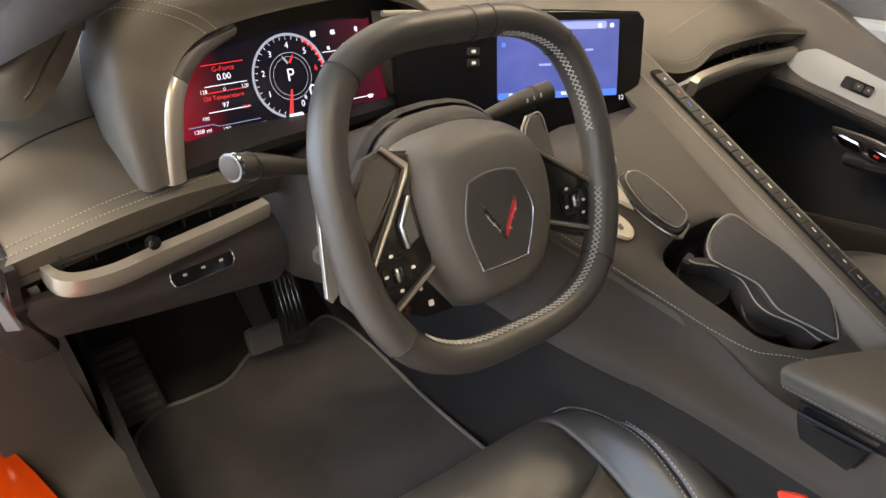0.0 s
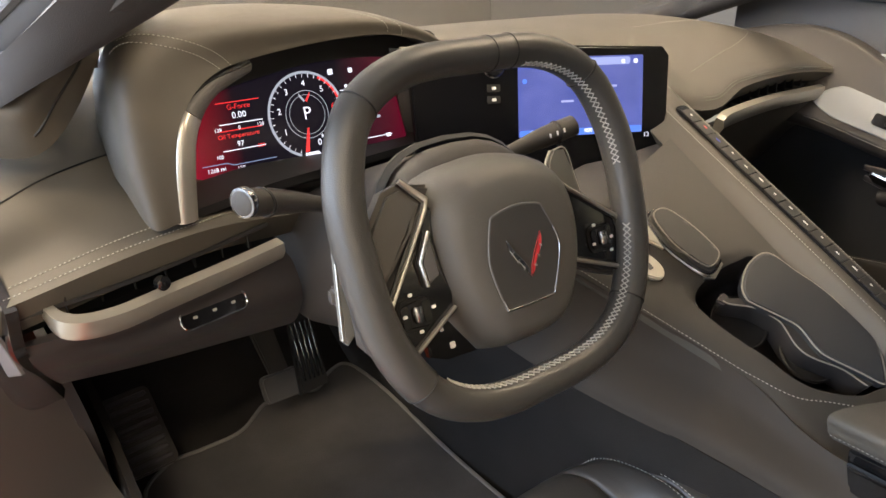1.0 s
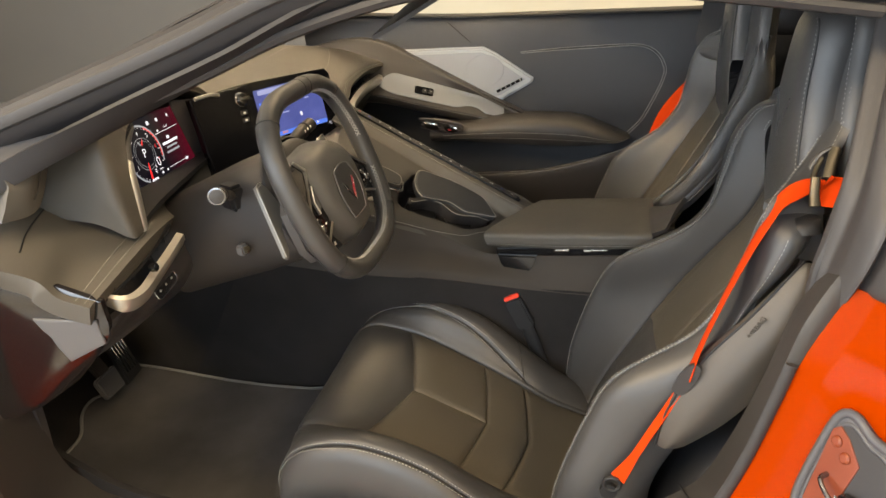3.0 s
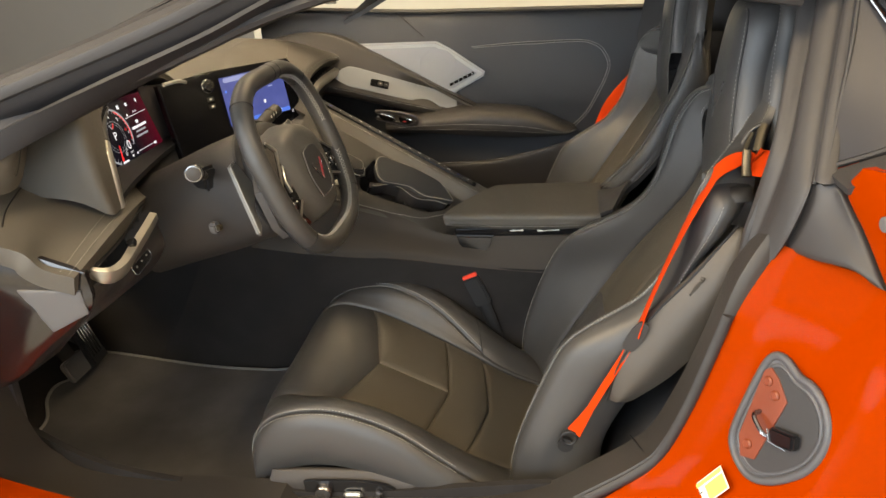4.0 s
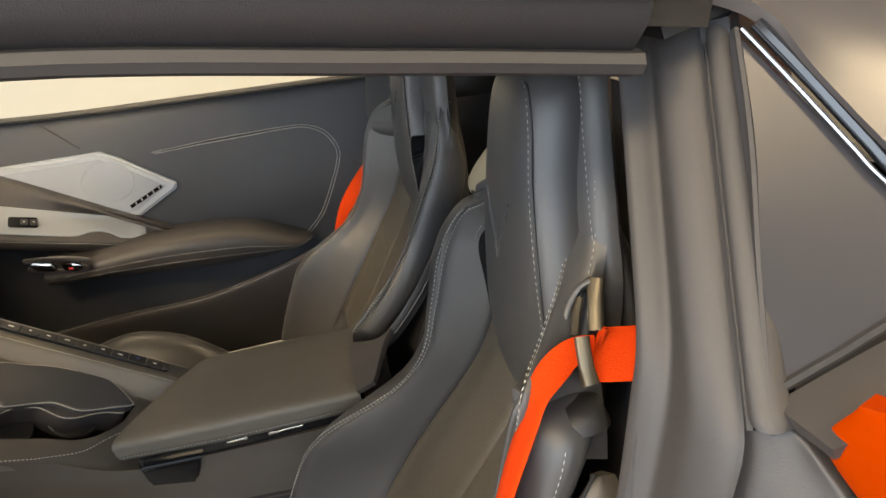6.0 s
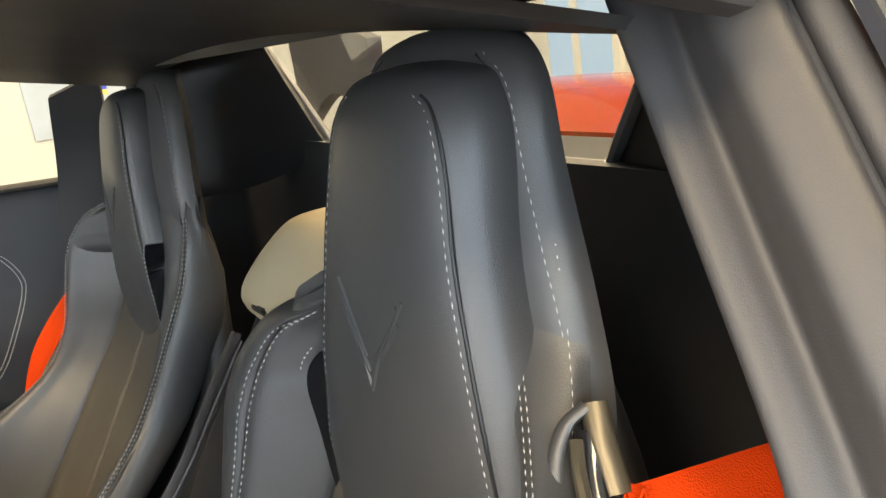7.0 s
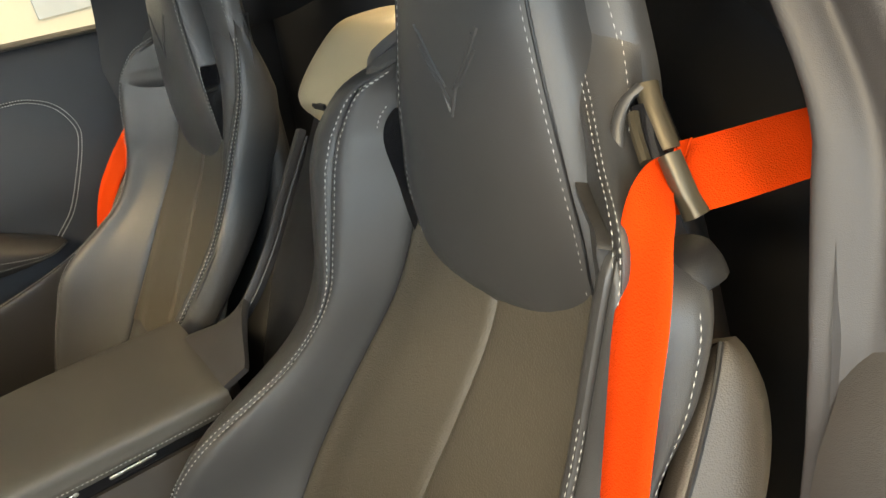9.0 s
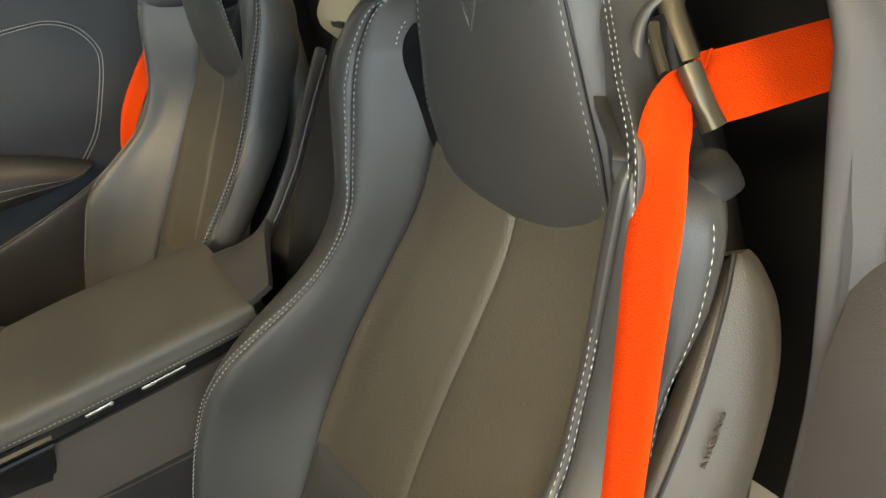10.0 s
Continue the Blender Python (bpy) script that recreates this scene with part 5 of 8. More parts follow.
# spokes
for s in (-1, 1):
    tag = "black spoke with a satin frame and thumb switches"
    o = lambda pts: [(x * s, y) for x, y in (pts if s > 0 else pts[::-1])]
    upper = [(0.050, 0.046), (0.092, 0.054), (0.132, 0.030), (0.165, -0.004)] if s < 0 else [(0.050, 0.040), (0.0864, 0.0105), (0.1465, -0.031), (0.164, -0.044)]
    spoke = plate("spoke", o(upper + [(0.168, -0.070), (0.150, -0.096), (0.120, -0.084), (0.055, -0.050)]), 0.018, wm @ pose(0, 0, -0.034), SOFT, wheel, 0.004, 3, tag)
    if s < 0:
        plate("spoke_cover", o([(0.090, 0.036), (0.108, 0.056), (0.126, 0.052), (0.146, 0.028), (0.166, -0.002), (0.160, -0.030), (0.149, -0.030), (0.131, -0.014), (0.108, 0.014)]), 0.016, wm @ pose(0, 0, -0.018), HUB, spoke, 0.005, 4, "smooth grey cover on the spoke")
        frame_line = [(0.1085, 0.0585), (0.0865, 0.0375), (0.0905, 0.0280), (0.1004, 0.0138), (0.1155, -0.0062), (0.145, -0.0452), (0.1499, -0.0880), (0.1440, -0.0940), (0.1380, -0.0935), (0.0797, -0.061)]
        panel_out = [(0.0865, 0.036), (0.1004, 0.0138), (0.1155, -0.0062), (0.145, -0.0452), (0.149, -0.088), (0.140, -0.0930), (0.0797, -0.061), (0.066, -0.02), (0.072, 0.020)]
        cx, cy = -0.1215, -0.0560
        marks = ((-0.003, 0.018), (0.018, 0.002), (-0.0125, 0.001), (0.0005, -0.0155))
    else:
        frame_line = [(0.049, 0.044), (0.0864, 0.0125), (0.120, -0.011), (0.1480, -0.030), (0.1530, -0.042), (0.1560, -0.074), (0.1500, -0.0815), (0.1373, -0.0822), (0.072, -0.0575)]
        panel_out = [(0.060, 0.034), (0.0864, 0.0105), (0.1465, -0.031), (0.1540, -0.075), (0.1373, -0.081), (0.070, -0.056)]
        cx, cy = 0.1191, -0.0466
        marks = ((-0.0095, 0.015), (0.013, -0.002), (0.0096, -0.0155), (-0.014, -0.004))
    plate("switch_panel", o(panel_out), 0.008, wm @ pose(0, 0, -0.014), GLOSS, spoke, 0.002)
    sweep("satin_frame", [W(s * x, y, -0.003) for x, y in frame_line], oval(0.0022, 0.0026, 8), SATIN, spoke, up=WZ, label="satin grey switch frame", scale=(lambda t: 1.0 + 0.8 * math.exp(-((t - 0.14) / 0.10) ** 2)) if s < 0 else None)
    sweep("frame_groove", [W(s * x, y, -0.0052) for x, y in frame_line], oval(0.0042, 0.0016, 8), DARK, spoke, up=WZ)
    plate("switch_pad", rounded(0.034, 0.028, 0.008, 4, cx, cy), 0.003, wm @ pose(0, 0, -0.006), DARK, spoke, 0.001)
    for dx, dy in ((-0.011, 0.0), (0.011, 0.0)):
        plate("rocker_key", rounded(0.009, 0.020, 0.003, 3, cx + dx, cy + dy), 0.002, wm @ pose(0, 0, -0.0035), GLOSS, spoke, 0.0008)
    turned("switch_roller", [(0.0040, -0.007), (0.0052, -0.005), (0.0052, 0.005), (0.0040, 0.007)], wm @ pose(cx, cy, -0.001, 90, 0, 0), GUNMETAL, spoke, 16, "ribbed satin roller")
    for dx, dy in marks:
        plate("switch_mark", rounded(0.0045, 0.0030, 0.001, 2, cx + dx, cy + dy), 0.0006, wm @ pose(0, 0, -0.0013), WHITE, spoke, 0)
    for dy in (-0.011, 0.011):
        sweep("pad_edge", [W(cx - 0.012, cy + dy * 0.9, -0.0028), W(cx + 0.012, cy + dy * 1.15, -0.0028)], oval(0.0005, 0.0005, 5), GUNMETAL, spoke, up=WZ)
    if s < 0:
        plate("voice_pad", [(-0.0900, 0.0110), (-0.1065, -0.0140), (-0.1040, -0.0370), (-0.0880, -0.0290)], 0.008, wm @ pose(0, 0, -0.009), DARKGREY, spoke, 0.003, 3)
        sweep("voice_pad_edge", [W(x, y, -0.0008) for x, y in ((-0.0915, 0.0105), (-0.1065, -0.0140), (-0.1040, -0.0360))], oval(0.0016, 0.0012, 6), SILVER, spoke, up=WZ)
    else:
        for k in range(3):
            plate("switch_key", rounded(0.008, 0.014, 0.002, 2, 0.085 - 0.002 * k, 0.000 - 0.021 * k), 0.003, wm @ pose(0, 0, -0.007), DARK, spoke, 0.001)
            plate("switch_mark", rounded(0.004, 0.003, 0.001, 2, 0.085 - 0.002 * k, 0.000 - 0.021 * k), 0.0006, wm @ pose(0, 0, -0.004), GREYTHREAD, spoke, 0)
# lower switch pad and lower trim
plate("lower_pad", [(-0.110, -0.082), (-0.088, -0.066), (-0.058, -0.110), (-0.092, -0.108), (-0.110, -0.100)], 0.008, wm @ pose(0, 0, -0.022), GLOSS, wheel, 0.002)
plate("pad_mark", rounded(0.006, 0.006, 0.001, 2, -0.0850, -0.0960), 0.0006, wm @ pose(0, 0, -0.0135), WHITE, wheel, 0)
plate("pad_mark", rounded(0.004, 0.004, 0.001, 2, -0.0930, -0.0790), 0.0006, wm @ pose(0, 0, -0.0135), WHITE, wheel, 0)
# shift paddles: a broad top end and a tapering outer blade with a bright rim
for s in (-1, 1):
    pts = [(0.108, 0.005), (0.120, 0.040), (0.130, 0.052), (0.149, 0.050), (0.155, 0.015), (0.160, -0.015), (0.168, -0.068), (0.163, -0.074), (0.150, -0.064), (0.140, -0.03), (0.120, -0.015)]
    pad = plate("shift_paddle", [(x * s, y) for x, y in (pts if s > 0 else pts[::-1])], 0.007, wm @ pose(0, 0, -0.064), PADDLE, wheel, 0.0025, 3, "satin grey shift paddle")
    sweep("paddle_rim", [W(s * x, y, -0.0575) for x, y in curve_xy([(0.130, 0.0515), (0.149, 0.0500), (0.155, 0.015), (0.160, -0.015), (0.168, -0.068)], 20)], oval(0.0010, 0.0010, 6), SATIN, pad, up=WZ)

# ---------------------------------------------------------------- steering column
column = thing("steering_column", "black steering column shroud with two control stalks", "steering column", (-0.443, 0.15, 0.72))
cmx = basis((-0.443, 0.0, 0.84), (1, 0, 0), (0, math.sin(radians(18)), math.cos(radians(18))))
csec = lambda w, h, d, yo=0.0: [cmx @ Vector((x, y + yo, d)) for x, y in oval(w, h, 28, 2.6)]
secs = [csec(0.060, 0.055, -0.030, 0.0), csec(0.085, 0.085, -0.045, -0.01), csec(0.097, 0.098, -0.060, -0.015), csec(0.100, 0.10, -0.10, -0.02), csec(0.098, 0.10, -0.17, -0.02), csec(0.09, 0.095, -0.26, -0.02), csec(0.085, 0.09, -0.36, -0.02)]
raw("shroud", [p for s in secs for p in s], [(j * 28 + i, j * 28 + (i + 1) % 28, (j + 1) * 28 + (i + 1) % 28, (j + 1) * 28 + i) for j in range(len(secs) - 1) for i in range(28)] + [tuple(range(27, -1, -1))], COLUMN, column, "smooth black column shroud", 50)
raw("collar", [p for s in (csec(0.101, 0.103, -0.066, -0.016), csec(0.106, 0.108, -0.072, -0.016), csec(0.105, 0.108, -0.078, -0.016), csec(0.100, 0.102, -0.080, -0.016)) for p in s], [(j * 28 + i, j * 28 + (i + 1) % 28, (j + 1) * 28 + (i + 1) % 28, (j + 1) * 28 + i) for j in range(3) for i in range(28)], DARK, column)
block("adjust_knob", (0.018, 0.018, 0.02), pose(-0.553, 0.142, 0.747, 0, 0, -10), DARKGREY, column, 0.004)
turned("adjust_knob_tip", [(0.006, 0), (0.006, 0.008), (0.003, 0.01)], basis((-0.560, 0.134, 0.748), (0.4, 0.9, 0), (0, 0, 1)), BRONZE, column, 12)


STALK = mat("stalk_plastic", (0.034, 0.031, 0.028), 0.38, grain=0.2, grain_size=1500, stain=0.1)


def stalk(name, path, tip_at, label, marks):
    ob = sweep(name, curve(path, 20), oval(0.0125, 0.0115, 14), STALK, column, scale=lambda t: 0.72 + 0.38 * min(1, max(0, (t - 0.35) * 3)), label=label)
    a, b = Vector(path[-2]), Vector(path[-1])
    d = (b - a).normalized()
    m = basis(b, d.cross(Vector((0, 0, 1))), Vector((0, 0, 1)))
    if (m.to_3x3() @ Vector((0, 0, 1))).dot(d) < 0:
        m = m @ pose(0, 0, 0, 0, 180, 0)
    if tip_at:
        turned("tip_ring", [(0.0135, -0.004), (0.0142, 0.0), (0.0135, 0.003), (0.0115, 0.0035)], m, GUNMETAL, ob, 24, "satin ring round the stalk tip")
        turned("tip_button", [(0.0112, 0), (0.0112, 0.004), (0.009, 0.005)], m, SOFT, ob, 24)
    c = a.lerp(b, 0.42)
    sweep("stalk_ring", [c + (m.to_3x3() @ Vector((0.0142 * math.cos(w), 0.0130 * math.sin(w), 0))) for w in [math.pi * 2 * k / 20 for k in range(20)]], oval(0.0016, 0.0022, 6), DARK, ob, closed=True, up=d)
    for k in range(marks):
        q = a.lerp(b, 0.1 + 0.22 * k)
        block("printed_mark", (0.0022, 0.0008, 0.005), basis(q + Vector((-0.004, -0.0135, 0.004)), d, Vector((0, 0, 1))) @ pose(0, 0, 0, 90, 0, 0), WHITE, ob, 0)
    return ob


stalk("indicator_stalk", [(-0.530, 0.150, 0.836), (-0.570, 0.140, 0.852), (-0.62, 0.118, 0.870), (-0.657, 0.102, 0.881)], True, "black indicator stalk with a satin ringed tip", 3)
stalk("wiper_stalk", [(-0.36, 0.15, 0.845), (-0.32, 0.14, 0.855), (-0.27, 0.13, 0.868), (-0.228, 0.12, 0.878)], False, "black wiper stalk with white markings", 3)
block("stalk_boot", (0.03, 0.045, 0.045), pose(-0.525, 0.155, 0.833, 0, 0, -30), DARK, column, 0.006)


# ---------------------------------------------------------------- centre console
console = thing("centre_console", "black leather centre console with cup holders and an armrest", "console", (-0.08, -0.2, 0.2))
# sloping upper deck, tilted to the driver, with the cup holder well cut into it
def deck_z(x, y):
    return 0.674 + 0.7 * (y + 0.013) + 0.45 * (x + 0.143)


def deck_left(y):
    return min(-0.158, -0.164 - 0.43 * (y + 0.096))


well = loop([(-0.1472, -0.0150, 0), (-0.1332, -0.0080, 0), (-0.1024, -0.0100, 0), (-0.0674, -0.0190, 0), (-0.0456, -0.0310, 0), (-0.0250, -0.085, 0), (-0.0110, -0.140, 0), (-0.0060, -0.1872, 0), (-0.0110, -0.2029, 0), (-0.0280, -0.2050, 0), (-0.0501, -0.1967, 0), (-0.0690, -0.1883, 0), (-0.0896, -0.1704, 0), (-0.1110, -0.145, 0), (-0.1205, -0.1252, 0), (-0.1275, -0.1001, 0), (-0.1415, -0.0637, 0), (-0.1495, -0.0314, 0)], 64)
DN = Vector((-0.45, -0.7, 1.0)).normalized()
bm = bmesh.new()
rings_d = []
for q in (0.0, 0.03, 0.08, 0.3, 0.6, 0.9, 0.97, 1.0):
    ring = []
    for p in well:
        d = Vector((p.x + 0.080, p.y + 0.095, 0)).normalized()
        k = 1e9
        if d.y > 0:
            k = min(k, (0.128 + 0.095) / d.y)
        if d.y < 0:
            k = min(k, (0.265 - 0.095) / -d.y)
        if d.x > 0:
            k = min(k, (0.080 - 0.008) / d.x)
        if d.x < 0:
            for _ in range(12):
                yy = -0.095 + d.y * min(k, 1.0)
                k = min(k, (deck_left(yy) + 0.080) / d.x) if deck_left(yy) > -0.080 + d.x * k else k
        e = Vector((-0.080, -0.095, 0)) + d * k
        v = p.lerp(e, q)
        z = deck_z(v.x, v.y)
        if q == 0.0:
            z -= 0.004
        z -= 0.012 * max(0.0, 1 - (v.x - deck_left(v.y)) / 0.012) ** 2
        ring.append(bm.verts.new((v.x, v.y, z)))
    rings_d.append(ring)
for a, b in zip(rings_d, rings_d[1:]):
    for i in range(64):
        j = (i + 1) % 64
        bm.faces.new((a[i], a[j], b[j], b[i]))
part("upper_deck", bm, DECKL, console, "sloping leather console deck", 50)
edge = [Vector((deck_left(y) + 0.006, y, deck_z(deck_left(y), y) + 0.0005)) for y in [0.12 - 0.22 * i / 40 for i in range(41)]]
stitching("stitch_line", edge, console, 0.0052, 0.004, 0.0008)
panel("stack_panel", Surf([[(-0.30, 0.205, 0.76), (-0.16, 0.20, 0.78), (-0.02, 0.18, 0.82)], [(-0.30, 0.125, 0.69), (-0.16, 0.126, 0.735), (-0.02, 0.127, 0.80)]]), SATINBLACK, console, thick=0.01, label="satin black recess under the display")
bm = bmesh.new()
lips = [[bm.verts.new(Vector((p.x + (-0.080 - p.x) * k, p.y + (-0.095 - p.y) * k, deck_z(p.x, p.y) - 0.003)) - DN * d) for p in well] for d, k in ((0.0, 0.0), (0.012, 0.02), (0.05, 0.06), (0.062, 0.12), (0.064, 0.6))]
for a, b in zip(lips, lips[1:]):
    for i in range(64):
        j = (i + 1) % 64
        bm.faces.new((a[i], a[j], b[j], b[i]))
bm.faces.new(lips[-1])
BROWNISH = mat("cup_rubber", (0.022, 0.016, 0.014), 0.6, stain=0.2, stain_size=30)
cup = part("cup_holder", bm, BROWNISH, console, "dark recessed cup holder well")
for cx, cy in ((-0.105, -0.062), (-0.060, -0.135)):
    turned("cup_ring", [(0.037, -0.004), (0.038, 0.0), (0.036, 0.002), (0.034, -0.002)], basis(Vector((cx, cy, deck_z(cx, cy))) - DN * 0.035, (0.9, 0.1, 0.45), (-0.2, 0.8, 0.5)), DARK, cup, 28)
lid_line = loop([(-0.0368, -0.0380, 0), (-0.0258, -0.0706, 0), (-0.0150, -0.1066, 0), (-0.0100, -0.1560, 0), (-0.0135, -0.1747, 0), (-0.0334, -0.1960, 0), (-0.0425, -0.1985, 0), (-0.0541, -0.1772, 0), (-0.0709, -0.1471, 0), (-0.0751, -0.1332, 0), (-0.0735, -0.1095, 0), (-0.0797, -0.0930, 0), (-0.0970, -0.0615, 0), (-0.1005, -0.0510, 0), (-0.0914, -0.0387, 0), (-0.0650, -0.0310, 0)], 72)
# pale grey that paints the highlight along the lid, divider and rest edges
EDGEGREY = mat("edge_highlight_grey", (0.20, 0.19, 0.17), 0.5, stain=0.1)
LIDM = mat("blue_black_lid", (0.030, 0.032, 0.036), 0.42, grain=0.3, grain_size=1200, stain=0.1)
bm = bmesh.new()
tops = [bm.verts.new(Vector((p.x, p.y, deck_z(p.x, p.y))) + DN * 0.006) for p in lid_line]
ins = [bm.verts.new(Vector((p.x + (-0.06 - p.x) * 0.05, p.y + (-0.10 - p.y) * 0.05, deck_z(p.x + (-0.06 - p.x) * 0.05, p.y + (-0.10 - p.y) * 0.05))) + DN * 0.009) for p in lid_line]
lows = [bm.verts.new(Vector((p.x, p.y, deck_z(p.x, p.y))) - DN * 0.008) for p in lid_line]
for a, b in ((lows, tops), (tops, ins)):
    for i in range(72):
        j = (i + 1) % 72
        bm.faces.new((a[i], a[j], b[j], b[i]))
bm.faces.new(ins)
bm.faces.new(lows[::-1])
part("cup_lid", bm, LIDM, cup, "blue-black sliding lid over the cup holders", 30)
sweep("lid_edge", [Vector((p.x, p.y, deck_z(p.x, p.y))) + DN * 0.006 for p in lid_line], oval(0.0013, 0.0013, 6), EDGEGREY, cup, closed=True)
strip_line = loop([(-0.118, -0.036, 0), (-0.098, -0.050, 0), (-0.078, -0.075, 0), (-0.068, -0.100, 0), (-0.066, -0.135, 0), (-0.052, -0.165, 0), (-0.043, -0.190, 0), (-0.053, -0.190, 0), (-0.062, -0.165, 0), (-0.082, -0.135, 0), (-0.087, -0.118, 0), (-0.083, -0.100, 0), (-0.083, -0.088, 0), (-0.095, -0.064, 0), (-0.117, -0.043, 0)], 60)
sm3 = [Vector((p.x, p.y, deck_z(p.x, p.y))) for p in strip_line]
bm = bmesh.new()
hi = [bm.verts.new(p - DN * 0.003) for p in sm3]
lo_ = [bm.verts.new(p - DN * 0.05) for p in sm3]
for i in range(60):
    bm.faces.new((hi[i], hi[(i + 1) % 60], lo_[(i + 1) % 60], lo_[i]))
bm.faces.new(hi)
part("cup_divider", bm, TRIM, cup, "curved leather edge between cup well and lid")
sweep("divider_edge", [p - DN * 0.0028 for p in sm3[28:]], oval(0.0011, 0.0011, 6), EDGEGREY, cup)
block("cup_tab", (0.016, 0.011, 0.008), basis(Vector((-0.113, -0.030, deck_z(-0.113, -0.030) - 0.012)), (0.9, 0.1, 0.45), (-0.2, 0.8, 0.5)), SATINBLACK, cup, 0.002)
SIDEM = mat("console_side_plastic", (0.040, 0.0345, 0.030), 0.68, grain=0.3, grain_size=1500, stain=0.1, spec=0.22)
# side wall on the driver's side
side_s = Surf([[(-0.285, 0.20, 0.748), (-0.246, 0.10, 0.701), (-0.201, 0.0, 0.654), (-0.162, -0.10, 0.603), (-0.160, -0.20, 0.556), (-0.162, -0.35, 0.548), (-0.162, -0.56, 0.545)],
               [(-0.283, 0.20, 0.69), (-0.256, 0.10, 0.655), (-0.216, 0.0, 0.610), (-0.178, -0.10, 0.572), (-0.170, -0.20, 0.540), (-0.168, -0.35, 0.525), (-0.166, -0.56, 0.52)],
               [(-0.300, 0.20, 0.625), (-0.288, 0.10, 0.600), (-0.258, 0.0, 0.572), (-0.222, -0.10, 0.548), (-0.198, -0.20, 0.520), (-0.184, -0.35, 0.490), (-0.180, -0.56, 0.468)],
               [(-0.306, 0.20, 0.60), (-0.294, 0.10, 0.578), (-0.264, 0.0, 0.552), (-0.228, -0.10, 0.528), (-0.204, -0.20, 0.502), (-0.188, -0.35, 0.474), (-0.184, -0.56, 0.452)]], flip=True)
panel("driver_side_wall", side_s, SIDEM, console, nu=40, nv=16, thick=0.012)
carp = Surf([[(-0.290, 0.30, 0.62), (-0.286, 0.10, 0.58), (-0.245, -0.05, 0.542), (-0.195, -0.25, 0.492), (-0.180, -0.62, 0.455)], [(-0.225, 0.45, 0.40), (-0.222, 0.15, 0.38), (-0.215, -0.05, 0.36), (-0.178, -0.25, 0.35), (-0.175, -0.62, 0.33)], [(-0.185, 0.60, 0.20), (-0.185, 0.15, 0.19), (-0.19, -0.05, 0.19), (-0.175, -0.25, 0.19), (-0.175, -0.62, 0.19)]], flip=True)
panel("tunnel_carpet", carp, CARPET, console, nu=20, nv=12, thick=0.02, label="black carpet on the tunnel side")
# high dividing ridge carrying the climate keys
RY = lambda y: 0.862 - (0.152 - y) * 0.636
ridge_rows = []
for y in (0.235, 0.17, 0.05, -0.05, -0.15, -0.24, -0.285):
    z = RY(y)
    foot = lambda x: min(deck_z(x, y), z - 0.004)
    ridge_rows.append([(-0.034, y, foot(-0.034) - 0.004), (-0.020, y, foot(-0.020) + 0.001), (-0.012, y, 0.5 * (foot(-0.012) + z) - 0.002), (-0.002, y, z - 0.001), (0.03, y, z), (0.048, y, z - 0.002), (0.058, y - 0.004, z - 0.02), (0.066, y - 0.01, z - 0.09), (0.075, y - 0.01, z - 0.22)])
ridge_s = Surf(ridge_rows, flip=True)
panel("dividing_ridge", ridge_s, PAD, console, nu=32, nv=30, thick=0.012, label="tall leather dividing ridge")
stitching("stitch_line", ridge_s.line([(0.36, 0.10), (0.36, 0.5), (0.36, 0.97)], 60, 0.0006), console, 0.0045, 0.0036, 0.0006)
stitching("stitch_line", ridge_s.line([(0.60, 0.10), (0.60, 0.5), (0.60, 0.97)], 60, 0.0006), console, 0.0045, 0.0036, 0.0006)
ridge_t = Vector((0, -1, -0.636)).normalized()
rm = basis((0.022, -0.052, RY(-0.052) + 0.0015), ridge_t, (1, 0, 0.0))
keys = plate("key_strip", rounded(0.475, 0.024, 0.008, 4), 0.003, rm @ pose(0, 0, 0), GLOSS, console, 0.001, 2, "gloss black strip of climate keys")
for k in range(17):
    km = rm @ pose(-0.215 + k * 0.0268, 0, 0.003)
    key = plate("key", rounded(0.0255, 0.019, 0.002, 3), 0.0012, km, DARK, keys, 0.0007, 1)
    plate("key_mark", rounded(0.004 + 0.002 * (k % 3), 0.0022, 0.0008, 2, 0, 0.002 * (k % 2)), 0.0005, km @ pose(0, 0, 0.0012), (RED, WHITE, BLUE)[0 if k in (1,) else 2 if k in (2, 15) else 1], keys, 0)
# passenger side of the tunnel, a rounded knee bolster
pas = Surf([[(0.066, 0.25, 0.82), (0.066, 0.05, 0.70), (0.066, -0.15, 0.57), (0.066, -0.30, 0.53), (0.066, -0.60, 0.52)], [(0.12, 0.25, 0.60), (0.105, 0.05, 0.55), (0.115, -0.15, 0.52), (0.12, -0.30, 0.50), (0.08, -0.60, 0.47)], [(0.13, 0.3, 0.3), (0.115, 0.05, 0.3), (0.125, -0.15, 0.3), (0.13, -0.30, 0.3), (0.09, -0.60, 0.3)]])
panel("passenger_side_wall", pas, SOFT, console, nu=24, nv=16, thick=0.012)
# armrest lid, gap and release catch
arm = Surf([[(-0.163, -0.205, 0.575), (-0.163, -0.36, 0.565), (-0.160, -0.545, 0.560)], [(-0.168, -0.200, 0.588), (-0.168, -0.36, 0.580), (-0.165, -0.545, 0.575)], [(-0.156, -0.203, 0.607), (-0.156, -0.36, 0.602), (-0.153, -0.545, 0.594)],
            [(-0.06, -0.250, 0.607), (-0.06, -0.36, 0.606), (-0.06, -0.55, 0.598)], [(0.045, -0.300, 0.597), (0.048, -0.38, 0.597), (0.048, -0.55, 0.592)], [(0.056, -0.305, 0.580), (0.062, -0.38, 0.580), (0.06, -0.55, 0.575)], [(0.052, -0.30, 0.562), (0.058, -0.38, 0.56), (0.056, -0.55, 0.555)]])
